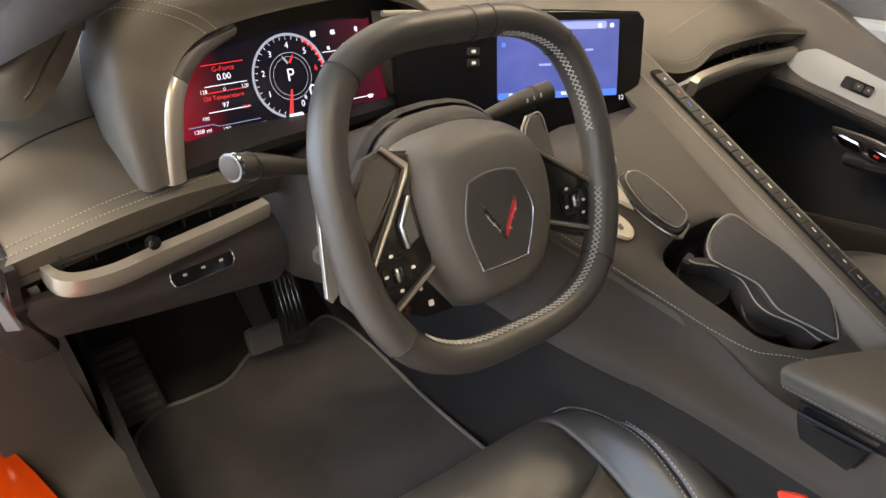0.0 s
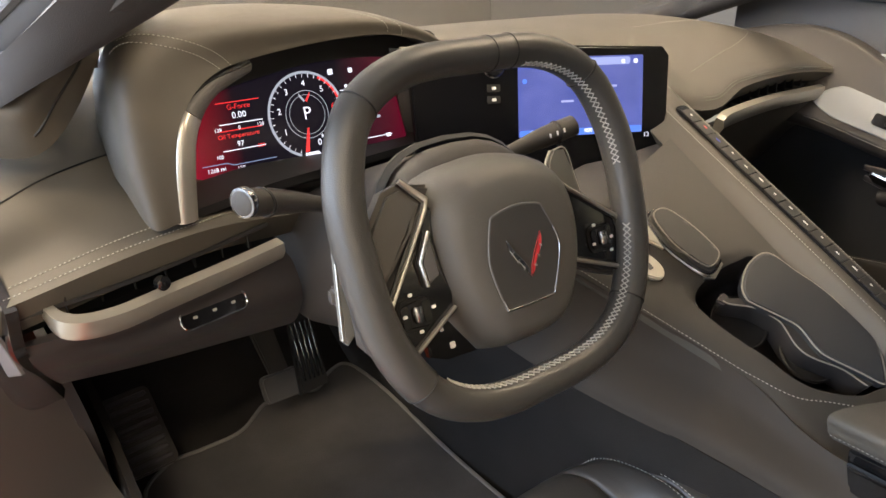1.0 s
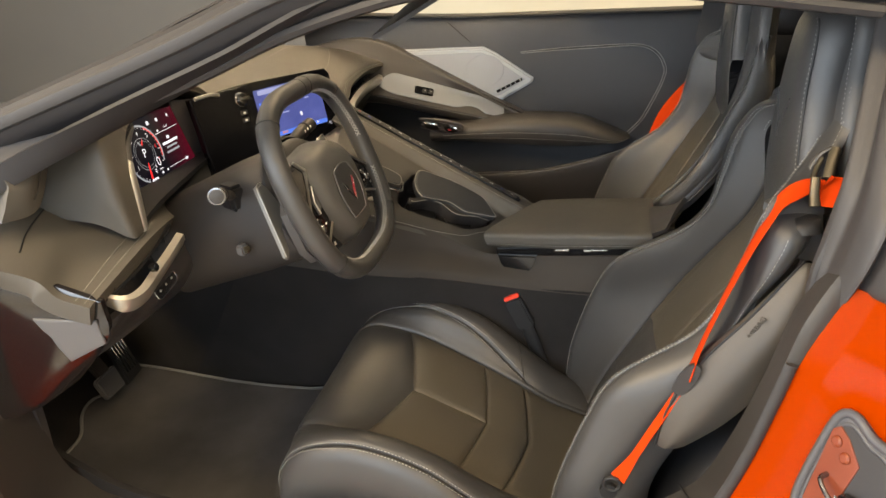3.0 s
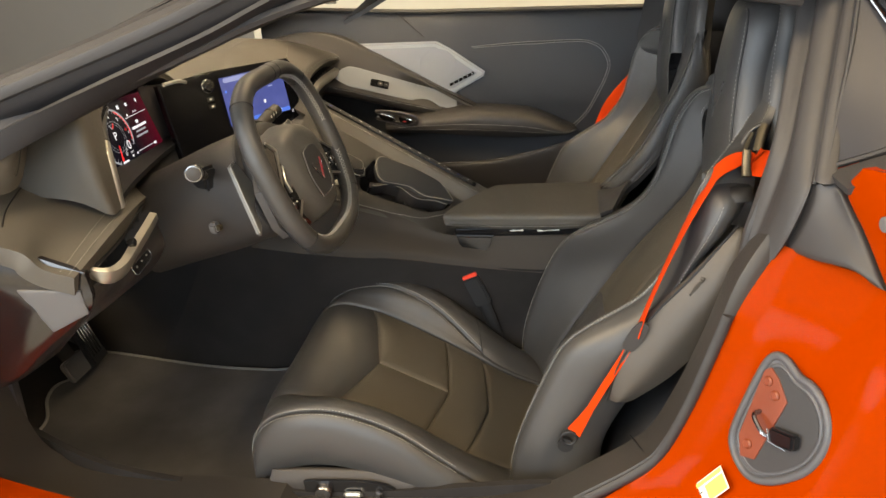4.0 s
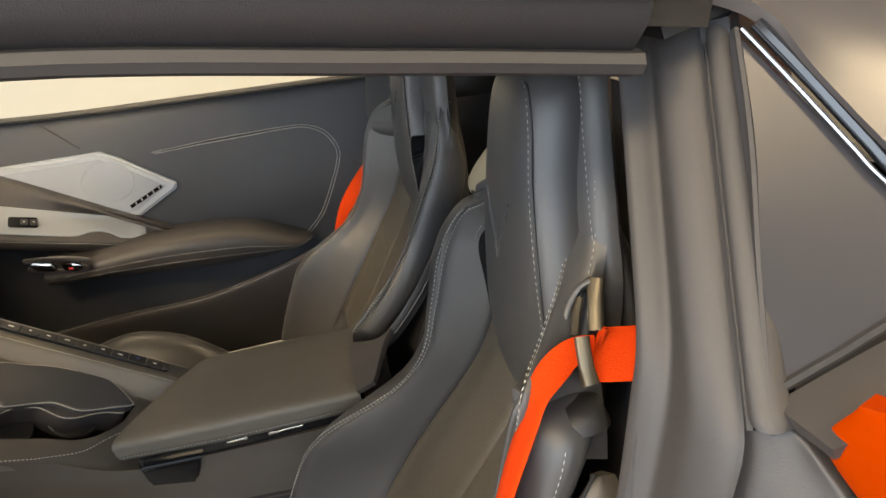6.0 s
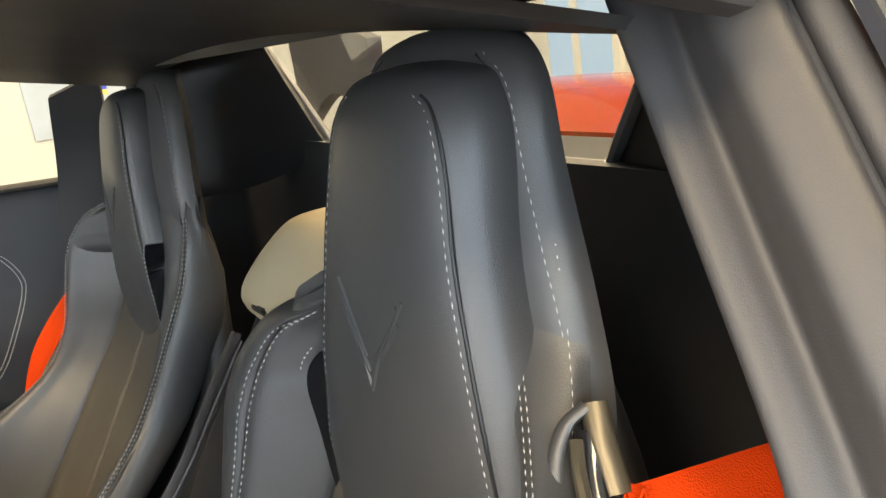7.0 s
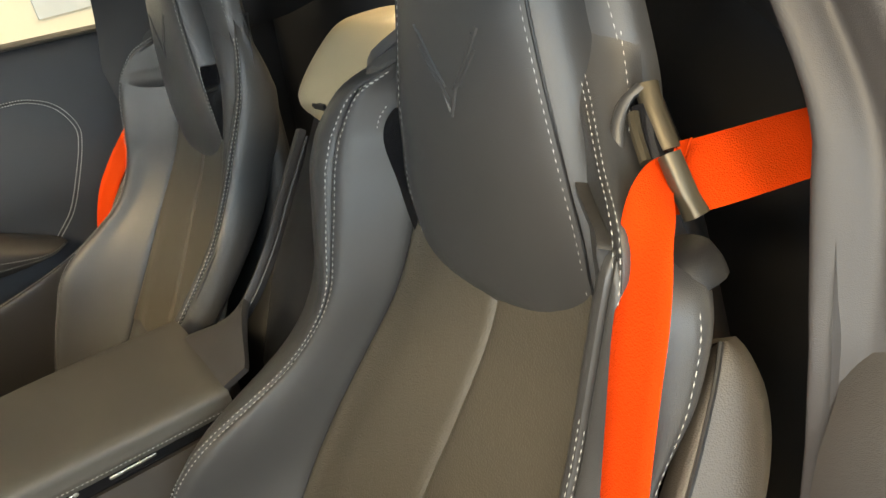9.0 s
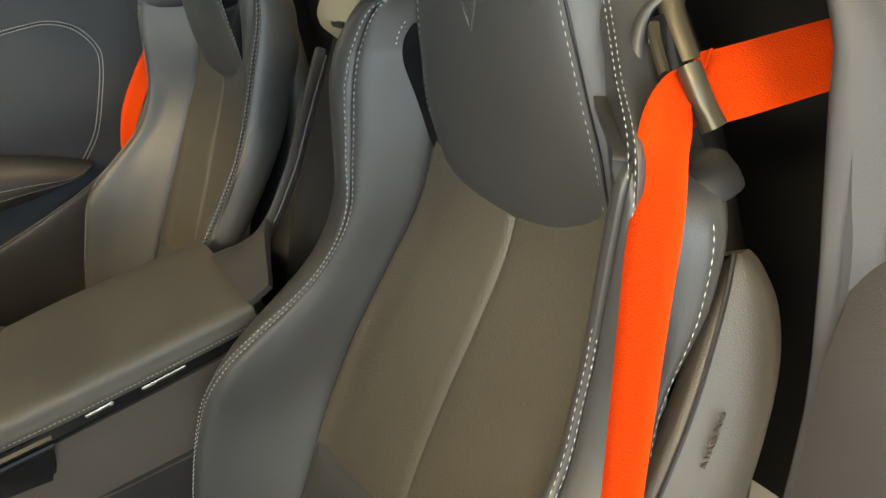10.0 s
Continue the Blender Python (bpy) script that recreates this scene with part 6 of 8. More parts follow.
panel("armrest_lid", arm, PAD, console, nu=24, nv=40, thick=0.014, label="padded leather armrest lid")
stitching("stitch_line", arm.line([(0.01, 0.10), (0.5, 0.10), (0.99, 0.10)], 50, 0.0014), console, 0.0048, 0.0036, 0.0007)
block("lid_gap", (0.19, 0.33, 0.022), pose(-0.062, -0.385, 0.556), GLOSS, console, 0.003)
catch = plate("release_catch", [(-0.038, 0.018), (-0.022, -0.030), (-0.010, -0.040), (0.022, -0.040), (0.040, 0.0), (0.045, 0.018)], 0.010, basis((-0.163, -0.262, 0.535), (0, -1, -0.05), (0.1, 0, 1)), GLOSS, console, 0.003, 3, "gloss black release catch")
block("lid_chrome", (0.003, 0.05, 0.004), pose(-0.160, -0.43, 0.558), SILVER, console, 0.001)
block("lid_chrome", (0.003, 0.03, 0.004), pose(-0.160, -0.36, 0.560), SILVER, console, 0.001)
# gear selector
rest_pts = [(-0.131, 0.076), (-0.116, 0.078), (-0.105, 0.067), (-0.095, 0.036), (-0.091, 0.006), (-0.094, -0.006), (-0.112, -0.009), (-0.122, -0.001), (-0.130, 0.020), (-0.135, 0.045)]
gm = basis((-0.112, 0.035, deck_z(-0.112, 0.035)), (0.0, -1.0, -0.7), (0.9, 0.0, 0.40))
ginv = gm.inverted()
on_deck = lambda pts: [tuple((ginv @ Vector((x, y, deck_z(x, y)))).xy) for x, y in pts]
ro = [(p.x, p.y) for p in loop([(x, y, 0) for x, y in on_deck(rest_pts)], 44)]
sel = plate("selector_rest", ro, 0.018, gm, LEATHER, console, 0.005, 4, "padded palm rest of the gear selector")
sweep("selector_trim", [gm @ Vector((x * 1.04, y * 1.05, 0.004)) for x, y in ro], oval(0.0022, 0.003, 8), GUNMETAL, sel, closed=True)
sweep("selector_edge", [gm @ Vector((x * 0.93, y * 0.90, 0.0182)) for x, y in ro], oval(0.0009, 0.0008, 6), EDGEGREY, sel, closed=True)
plate("rest_end", on_deck([(-0.088, 0.000), (-0.092, -0.012), (-0.112, -0.016), (-0.122, -0.008), (-0.120, -0.003), (-0.110, -0.010), (-0.096, -0.006)])[::-1], 0.006, gm, SATIN, sel, 0.002, 2, "bright end of the palm rest")
plate("selector_plate", on_deck([(-0.120, 0.097), (-0.144, 0.086), (-0.150, 0.064), (-0.139, 0.044), (-0.136, 0.055), (-0.133, 0.078)])[::-1], 0.006, gm, KEYMETAL, sel, 0.002, 2, "satin metal selector plate")
for outline in ([(-0.184, 0.050), (-0.172, 0.060), (-0.160, 0.052), (-0.156, 0.032), (-0.162, 0.024), (-0.172, 0.026), (-0.184, 0.042)], [(-0.137, 0.112), (-0.122, 0.116), (-0.112, 0.104), (-0.118, 0.096), (-0.134, 0.098)]):
    key = plate("gear_key", [(p.x, p.y) for p in loop([(x, y, 0) for x, y in on_deck(outline)], 28)][::-1], 0.006, gm, KEYMETAL, sel, 0.002, 2, "satin metal gear key")
    mx, my = (sum(q[k] for q in on_deck(outline)) / len(outline) for k in (0, 1))
    plate("gear_mark", rounded(0.009, 0.006, 0.001, 2, mx, my), 0.0006, gm @ pose(0, 0, 0.006), DARKGREY, sel, 0)
# stitched rear edge of the deck, sweeping across to the ridge
stitching("stitch_line", [Vector((p.x, p.y, deck_z(p.x, p.y) + 0.0008)) for p in curve([(-0.160, -0.097, 0), (-0.134, -0.144, 0), (-0.105, -0.172, 0), (-0.0705, -0.205, 0), (-0.036, -0.232, 0)], 40)], console, 0.0052, 0.0042, 0.0009)

# belt buckle beside the driver's seat
buck = thing("seat_belt_buckle", "black seat belt buckle with a red release button", "buckle", (-0.155, -0.33, 0.28))
bm_ = basis((-0.192, -0.250, 0.468), (0.0, 1.0, -0.40), (0.0, 0.40, 1.0))
block("body", (0.038, 0.075, 0.020), bm_ @ pose(0, -0.042, 0), DARK, buck, 0.004)
block("release_button", (0.034, 0.010, 0.017), bm_ @ pose(0, -0.002, 0.001), BUCKLE_RED, buck, 0.002, label="red release button")
sweep("stem", [bm_ @ Vector(p) for p in ((0, -0.07, 0), (0.004, -0.12, 0), (0.012, -0.18, 0.004))], oval(0.014, 0.004, 10), DARK, buck, up=(1, 0, 0))

# hump between the seats behind the armrest
hump = thing("speaker_hump", "leather covered hump between the seats", "console hump", (CX, -0.80, 0.5))
# one hump in two tones: shade painted below, warm light painted on top
stack("cover", [(0.50, -0.05, 0.13, -0.62, -0.95), (0.62, -0.05, 0.13, -0.68, -0.95), (0.74, -0.055, 0.115, -0.76, -0.95), (0.81, -0.06, 0.100, -0.80, -0.95)], CABIN, hump, 32, 2.6, n=24, label="lower half of the hump, with the gap's shade put into its colour")
stack("cap", [(0.795, -0.066, 0.104, -0.785, -0.955), (0.815, -0.067, 0.108, -0.772, -0.955), (0.835, -0.072, 0.104, -0.775, -0.95), (0.87, -0.08, 0.085, -0.80, -0.94), (0.90, -0.085, 0.05, -0.83, -0.92), (0.905, -0.085, 0.01, -0.86, -0.89)], TAN, hump, 32, 2.6, n=24, label="upper half of the hump in beige, with warm light put into its colour")
block("cap_slot", (0.034, 0.006, 0.008), pose(-0.085, -0.772, 0.823, 20, 0, 0), DARK, hump, 0.002)
tail = Surf([[(-0.020, -0.545, 0.575), (-0.070, -0.60, 0.600), (-0.082, -0.655, 0.655), (-0.073, -0.702, 0.712), (-0.064, -0.751, 0.775)],
             [(-0.030, -0.545, 0.592), (-0.085, -0.60, 0.622), (-0.088, -0.655, 0.676), (-0.078, -0.702, 0.735), (-0.069, -0.751, 0.797)],
             [(-0.110, -0.545, 0.598), (-0.125, -0.598, 0.628), (-0.130, -0.650, 0.682), (-0.130, -0.700, 0.742), (-0.130, -0.748, 0.800)],
             [(-0.170, -0.545, 0.590), (-0.175, -0.590, 0.612), (-0.178, -0.640, 0.660), (-0.180, -0.690, 0.720), (-0.180, -0.740, 0.775)]])
tail_panel = panel("console_tail", tail, TRIM, hump, v1=lambda q: 1.0 - 0.58 * max(0.0, min(1.0, (q - 0.16) / 0.16)), nu=40, nv=14, roll=0.002, thick=0.010, label="taupe plastic trim rising behind the armrest")
sweep("tail_edge", tail.line([(0.05, 0.36), (0.3, 0.40), (0.6, 0.42), (0.98, 0.42)], 24, 0.0008), oval(0.0018, 0.0016, 6), SOFT, tail_panel)


# ---------------------------------------------------------------- passenger door
door = thing("passenger_door", "closed passenger door with black leather panel and silver trim", "car door", (0.72, -0.1, 0.3))
dp = Surf([[(0.735, 0.50, 0.99), (0.735, 0.30, 0.972), (0.735, 0.0, 0.945), (0.73, -0.30, 0.928), (0.725, -0.72, 0.908)],
           [(0.715, 0.50, 0.96), (0.715, 0.30, 0.95), (0.715, 0.0, 0.92), (0.712, -0.30, 0.90), (0.71, -0.72, 0.885)],
           [(0.705, 0.50, 0.85), (0.705, 0.30, 0.84), (0.705, 0.0, 0.81), (0.705, -0.30, 0.79), (0.70, -0.72, 0.77)],
           [(0.705, 0.50, 0.72), (0.705, 0.30, 0.70), (0.705, 0.0, 0.68), (0.705, -0.30, 0.66), (0.70, -0.72, 0.65)],
           [(0.72, 0.50, 0.58), (0.72, 0.30, 0.56), (0.72, 0.0, 0.54), (0.72, -0.30, 0.54), (0.71, -0.72, 0.54)],
           [(0.715, 0.50, 0.30), (0.715, 0.30, 0.30), (0.715, 0.0, 0.30), (0.715, -0.30, 0.30), (0.71, -0.72, 0.30)]], flip=True)
panel("inner_panel", dp, DOORL, door, nu=30, nv=30, thick=0.03, label="black leather door panel")
for d in (-0.0035, 0.0035):
    line = [(-0.19, 0.829), (-0.30, 0.831), (-0.394, 0.830), (-0.50, 0.828), (-0.548, 0.821), (-0.586, 0.797), (-0.606, 0.755), (-0.600, 0.72), (-0.573, 0.664), (-0.537, 0.603), (-0.492, 0.559)]
    mid = Vector((-0.38, 0.70, 0))
    pts = [Vector((y, z, 0)) + (Vector((y, z, 0)) - mid).normalized() * d for y, z in line]
    stitching("stitch_line", [Vector((0.7000, p.x, p.y)) for p in curve(pts, 80)], door, 0.0050, 0.0044, 0.0012, STITCH)
    sweep("stitch_groove", [Vector((0.7035, p.x, p.y)) for p in curve([q - (q - mid).normalized() * d for q in pts], 60)], oval(0.0016, 0.0010, 6), DARK, door) if d > 0 else None
sweep("panel_crease", [Vector((0.7035 + 0.011 * max(0.0, (p.y - 0.86) / 0.08), p.x, p.y)) for p in curve([(0.050, 0.950, 0), (0.012, 0.915, 0), (-0.035, 0.870, 0)], 16)], oval(0.0015, 0.0015, 6), DARK, door)
# speaker plate: bevelled frame round a perforated field
spm = basis((0.7035, 0, 0), (0, -1, 0), (0, 0, 1))
plate_yz = [(0.200, 0.866), (-0.074, 0.856), (-0.112, 0.834), (-0.221, 0.752), (-0.217, 0.738), (-0.120, 0.690), (0.02, 0.690), (0.20, 0.79)]
speaker = plate("speaker_plate", [(-y, z) for y, z in plate_yz][::-1], 0.013, spm, BRUSHED, door, 0.006, 3, "brushed aluminium speaker plate")
field_yz = [(0.185, 0.848), (-0.070, 0.840), (-0.104, 0.821), (-0.196, 0.750), (-0.118, 0.706), (0.02, 0.700), (0.185, 0.79)]
plate("speaker_grille", [(-y, z) for y, z in field_yz][::-1], 0.0016, spm @ pose(0, 0, 0.0122), GRILLE, speaker, 0.0006, 1, "perforated metal speaker field")
plate("speaker_disc", [(0.075 + 0.058 * math.cos(a), 0.785 + 0.048 * math.sin(a)) for a in [2 * math.pi * i / 40 for i in range(40)]], 0.0012, spm @ pose(0, 0, 0.0136), GRILLE, speaker, 0.0008, 1)
plate("vent_slot", [(0.108, 0.714), (0.188, 0.748), (0.186, 0.756), (0.106, 0.722)], 0.002, spm @ pose(0, 0, 0.0136), GLOSS, speaker, 0)
for k in range(5):
    plate("slot_bar", [(0.120 + k * 0.015, 0.7205 + k * 0.0064), (0.123 + k * 0.015, 0.7215 + k * 0.0064), (0.122 + k * 0.015, 0.7275 + k * 0.0064), (0.119 + k * 0.015, 0.7265 + k * 0.0064)], 0.001, spm @ pose(0, 0, 0.0154), BRUSHED, speaker, 0)
# switch console: a tall inclined face under a sash edge, tapering to a blunt tip
ztop = lambda y: 0.652 + 0.6 * (y + 0.178) - 0.45 * max(0.0, y - 0.22) - 0.3 * max(0.0, y - 0.36)
zs = lambda y: 0.662 + 0.348 * (y + 0.0945)
xs_ = lambda y: 0.661 - 0.252 * (y + 0.0945)
console_rows = [[], [], [], [], [], [], [], []]
for y in (0.52, 0.36, 0.24, 0.12, 0.0, -0.09, -0.145, -0.175):
    t, z, x = ztop(y), zs(min(y, 0.26)), max(xs_(min(y, 0.26)), 0.572)
    k = max(0.0, (-0.10 - y) / 0.075)
    x, z = x - 0.012 * k, z + 0.004 * k
    for row, p in zip(console_rows, ((0.714, y, t + 0.002), (0.676, y - 0.002, t + 0.003), (0.656 + 0.004 * k, y - 0.004, t - 0.005), (x + 0.026 - 0.012 * k, y, z + 0.034 - 0.022 * k), (x - 0.002, y, z - 0.008), (x - 0.010, y, z - 0.024 + 0.008 * k), (x + 0.010, y, z - 0.050 + 0.030 * k), (0.70, y, z - 0.065 + 0.045 * k))):
        row.append(p)
for row, z in zip(console_rows, (0.636, 0.638, 0.637, 0.634, 0.630, 0.627, 0.625, 0.624)):
    row.append((0.700, -0.196, z))
arm_s = Surf(console_rows, flip=True)
panel("switch_console", arm_s, DOORC, door, nu=36, nv=36, thick=0.008, label="dark leather switch console on the door")
stitching("stitch_line", arm_s.line([(0.25, 0.71), (0.5, 0.71), (0.70, 0.70), (0.84, 0.68)], 50, 0.0012), door, 0.0048, 0.0040, 0.0009)
strip_s = Surf([[tuple(arm_s.lift(u, v, 0.003)) for u in (0.255, 0.33, 0.42, 0.52, 0.62, 0.70)] for v in (0.400, 0.46, 0.52, 0.580)], flip=True)
panel("switch_strip", strip_s, STRIP, door, u0=0.0, u1=1.0, v0=lambda s: 0.42 * (1 - min(1, s * 7)) ** 2, v1=lambda s: 1.0 - 0.35 * (1 - min(1, s * 7)) ** 2 - 0.24 * max(0.0, 1 - ((s - 0.64) / 0.10) ** 2), nu=40, nv=10, thick=0.003, roll=0.0012, label="brushed aluminium switch strip")
bed = strip_s.lift(0.33, 0.50, 0.003)
swm2 = basis(bed, strip_s.at(0.40, 0.5) - strip_s.at(0.26, 0.5), strip_s.at(0.33, 0.1) - strip_s.at(0.33, 0.9))
plate("switch_bed", rounded(0.058, 0.024, 0.005, 3), 0.002, swm2 @ pose(0, 0, -0.001), GLOSS, door, 0.0006)
for k in range(2):
    plate("window_switch", rounded(0.016, 0.014, 0.003, 3, 0.002 + k * 0.019, 0), 0.006, swm2, DARK, door, 0.002)
    plate("switch_mark", rounded(0.004, 0.003, 0.001, 2, 0.002 + k * 0.019, 0), 0.0005, swm2 @ pose(0, 0, 0.006), GREYTHREAD, door, 0)
rest = Surf([[(0.706, 0.10, 0.648), (0.706, -0.05, 0.650), (0.706, -0.18, 0.650), (0.704, -0.35, 0.632), (0.70, -0.46, 0.584), (0.70, -0.50, 0.562)],
             [(0.66, 0.10, 0.646), (0.655, -0.05, 0.650), (0.652, -0.18, 0.652), (0.65, -0.35, 0.634), (0.66, -0.455, 0.584), (0.695, -0.50, 0.560)],
             [(0.612, 0.10, 0.622), (0.605, -0.05, 0.632), (0.600, -0.18, 0.636), (0.602, -0.34, 0.618), (0.632, -0.455, 0.568), (0.69, -0.504, 0.556)],
             [(0.606, 0.10, 0.604), (0.600, -0.05, 0.602), (0.596, -0.18, 0.596), (0.600, -0.34, 0.580), (0.632, -0.458, 0.556), (0.69, -0.506, 0.552)],
             [(0.625, 0.10, 0.590), (0.618, -0.05, 0.582), (0.615, -0.18, 0.568), (0.62, -0.34, 0.554), (0.645, -0.46, 0.548), (0.695, -0.506, 0.548)]], flip=True)
panel("armrest", rest, DOORC, door, nu=28, nv=20, thick=0.012, label="padded black door armrest")
stitching("stitch_line", rest.line([(0.06, 0.66), (0.3, 0.66), (0.6, 0.66), (0.97, 0.66)], 60, 0.001), door, 0.0048, 0.0040, 0.0009)
stitching("stitch_line", rest.line([(0.06, 0.78), (0.3, 0.78), (0.6, 0.78), (0.97, 0.78)], 60, 0.001), door, 0.0048, 0.0040, 0.0007)
# handle bowl with chrome lever and lock key
hm = basis((0.590, 0.085, 0.650), (0.02, -0.97, -0.20), (-0.35, -0.2, 1))
handle = plate("door_handle", [(-0.030, 0.006), (-0.022, 0.013), (0.018, 0.009), (0.028, -0.006), (0.020, -0.012), (-0.016, -0.010)][::-1], 0.008, hm, CHROME, door, 0.003, 3, "chrome inside door handle")
plate("lock_key", [(0.036, 0.006), (0.046, 0.011), (0.078, 0.006), (0.084, -0.004), (0.066, -0.014), (0.042, -0.010)][::-1], 0.008, hm, CHROME, handle, 0.002)
plate("handle_mark", rounded(0.010, 0.005, 0.001, 2, 0.056, -0.003), 0.0006, hm @ pose(0, 0, 0.008), RED, handle, 0)
sweep("handle_rim", [hm @ Vector((x, y, -0.002)) for x, y in curve_xy([(-0.040, 0.012), (0.02, 0.018), (0.080, 0.014), (0.094, 0.0), (0.078, -0.018), (0.02, -0.018), (-0.036, -0.010)], 36)], oval(0.004, 0.006, 8), SATINBLACK, handle)
pocket_s = Surf([[(0.69, 0.30, 0.44), (0.672, 0.0, 0.467), (0.660, -0.23, 0.474), (0.668, -0.44, 0.512), (0.70, -0.56, 0.545)], [(0.68, 0.30, 0.42), (0.655, 0.0, 0.447), (0.645, -0.23, 0.454), (0.655, -0.44, 0.49), (0.69, -0.56, 0.52)], [(0.69, 0.30, 0.30), (0.68, 0.0, 0.30), (0.675, -0.25, 0.30), (0.68, -0.44, 0.30), (0.70, -0.56, 0.30)]], flip=True)
panel("map_pocket", pocket_s, DOORC, door, nu=20, nv=14, thick=0.012)
stitching("stitch_line", pocket_s.line([(0.02, 0.20), (0.5, 0.20), (0.98, 0.20)], 50, 0.001), door, 0.0048, 0.0040, 0.0009)
sweep("window_ledge", curve([(0.735, 0.62, 1.00), (0.735, 0.30, 0.975), (0.732, 0.0, 0.948), (0.728, -0.30, 0.932), (0.722, -0.74, 0.910)], 24), oval(0.012, 0.007, 8), PAD, door)
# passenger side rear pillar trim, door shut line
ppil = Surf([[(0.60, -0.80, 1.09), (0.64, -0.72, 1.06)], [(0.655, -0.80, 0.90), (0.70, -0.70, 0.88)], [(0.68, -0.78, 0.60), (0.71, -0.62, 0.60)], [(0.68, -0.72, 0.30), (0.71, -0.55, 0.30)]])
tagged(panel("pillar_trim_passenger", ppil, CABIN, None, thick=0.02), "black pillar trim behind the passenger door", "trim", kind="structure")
# outside mirror beyond the passenger window
mir = thing("door_mirror", "orange outside mirror on the passenger side", "mirror", (0.95, 0.30, 0.95))
stack("shell", [(1.0, 0.98, 0.02, 0.25, 0.33), (1.01, 0.98, 0.09, 0.24, 0.36), (1.05, 0.985, 0.105, 0.24, 0.38), (1.09, 0.98, 0.095, 0.25, 0.36), (1.115, 0.975, 0.05, 0.27, 0.34)], ORANGE, mir, 28, 3.0, n=16, label="orange mirror shell")
plate("mirror_glass", rounded(0.17, 0.085, 0.02, 4), 0.004, basis((0.98, 0.236, 1.058), (1, 0.05, 0), (0, 0, 1)), CHROME, mir, 0.001)
block("stem", (0.12, 0.05, 0.03), pose(0.86, 0.31, 1.0, 0, 12, 0), GLOSS, mir, 0.008)


# ---------------------------------------------------------------- seats
# height, insert seam x and y, crest x and y, outer x and y
LEVELS = ((0.20, 0.150, -0.385, 0.222, -0.362, 0.255, -0.42), (0.30, 0.155, -0.425, 0.226, -0.366, 0.258, -0.42), (0.385, 0.158, -0.478, 0.228, -0.386, 0.260, -0.43), (0.50, 0.158, -0.558, 0.226, -0.435, 0.258, -0.49),
          (0.572, 0.152, -0.608, 0.216, -0.480, 0.252, -0.545), (0.640, 0.142, -0.655, 0.196, -0.585, 0.240, -0.630), (0.70, 0.128, -0.695, 0.182, -0.630, 0.232, -0.668), (0.76, 0.116, -0.722, 0.186, -0.650, 0.232, -0.688),
          (0.81, 0.112, -0.738, 0.190, -0.664, 0.230, -0.702), (0.832, 0.110, -0.743, 0.188, -0.673, 0.224, -0.711), (0.85, 0.108, -0.748, 0.183, -0.682, 0.216, -0.72), (0.88, 0.100, -0.753, 0.160, -0.700, 0.190, -0.740), (0.90, 0.085, -0.757, 0.115, -0.722, 0.150, -0.758), (0.925, 0.06, -0.765, 0.07, -0.752, 0.105, -0.785))
SHELL = ((0.70, 0.105, -0.752, -0.80), (0.80, 0.115, -0.752, -0.810), (0.87, 0.126, -0.754, -0.822), (0.93, 0.120, -0.758, -0.826), (1.00, 0.103, -0.770, -0.834), (1.045, 0.090, -0.780, -0.836), (1.066, 0.074, -0.789, -0.834), (1.076, 0.045, -0.799, -0.840), (1.079, 0.012, -0.808, -0.832))
PADLEV = ((0.708, 0.050, -0.735, -0.775), (0.711, 0.080, -0.726, -0.78), (0.722, 0.106, -0.716, -0.785), (0.745, 0.119, -0.710, -0.79), (0.80, 0.121, -0.708, -0.79), (0.88, 0.106, -0.713, -0.79), (0.96, 0.085, -0.722, -0.80), (1.02, 0.074, -0.733, -0.81), (1.045, 0.064, -0.743, -0.81), (1.056, 0.050, -0.754, -0.81), (1.061, 0.015, -0.768, -0.80))


SHIELD = mat("shield_vinyl", (0.050, 0.0435, 0.037), 0.5, grain=0.3, grain_size=900, stain=0.1)


def on_pad(levels, z, fx, p, lift=0.0008):
    """A point on the front of a stack of rounded sections: height, share of the half width."""
    for a, b in zip(levels, levels[1:]):
        if a[0] <= z <= b[0]:
            f = (z - a[0]) / (b[0] - a[0])
            w, fr, bk = (a[i] + (b[i] - a[i]) * f for i in (1, 2, 3))
            return Vector((w * fx, (fr + bk) / 2 + (fr - bk) / 2 * (1 - abs(fx) ** p) ** (1 / p) + lift, z))
    return Vector((0, levels[-1][2], z))


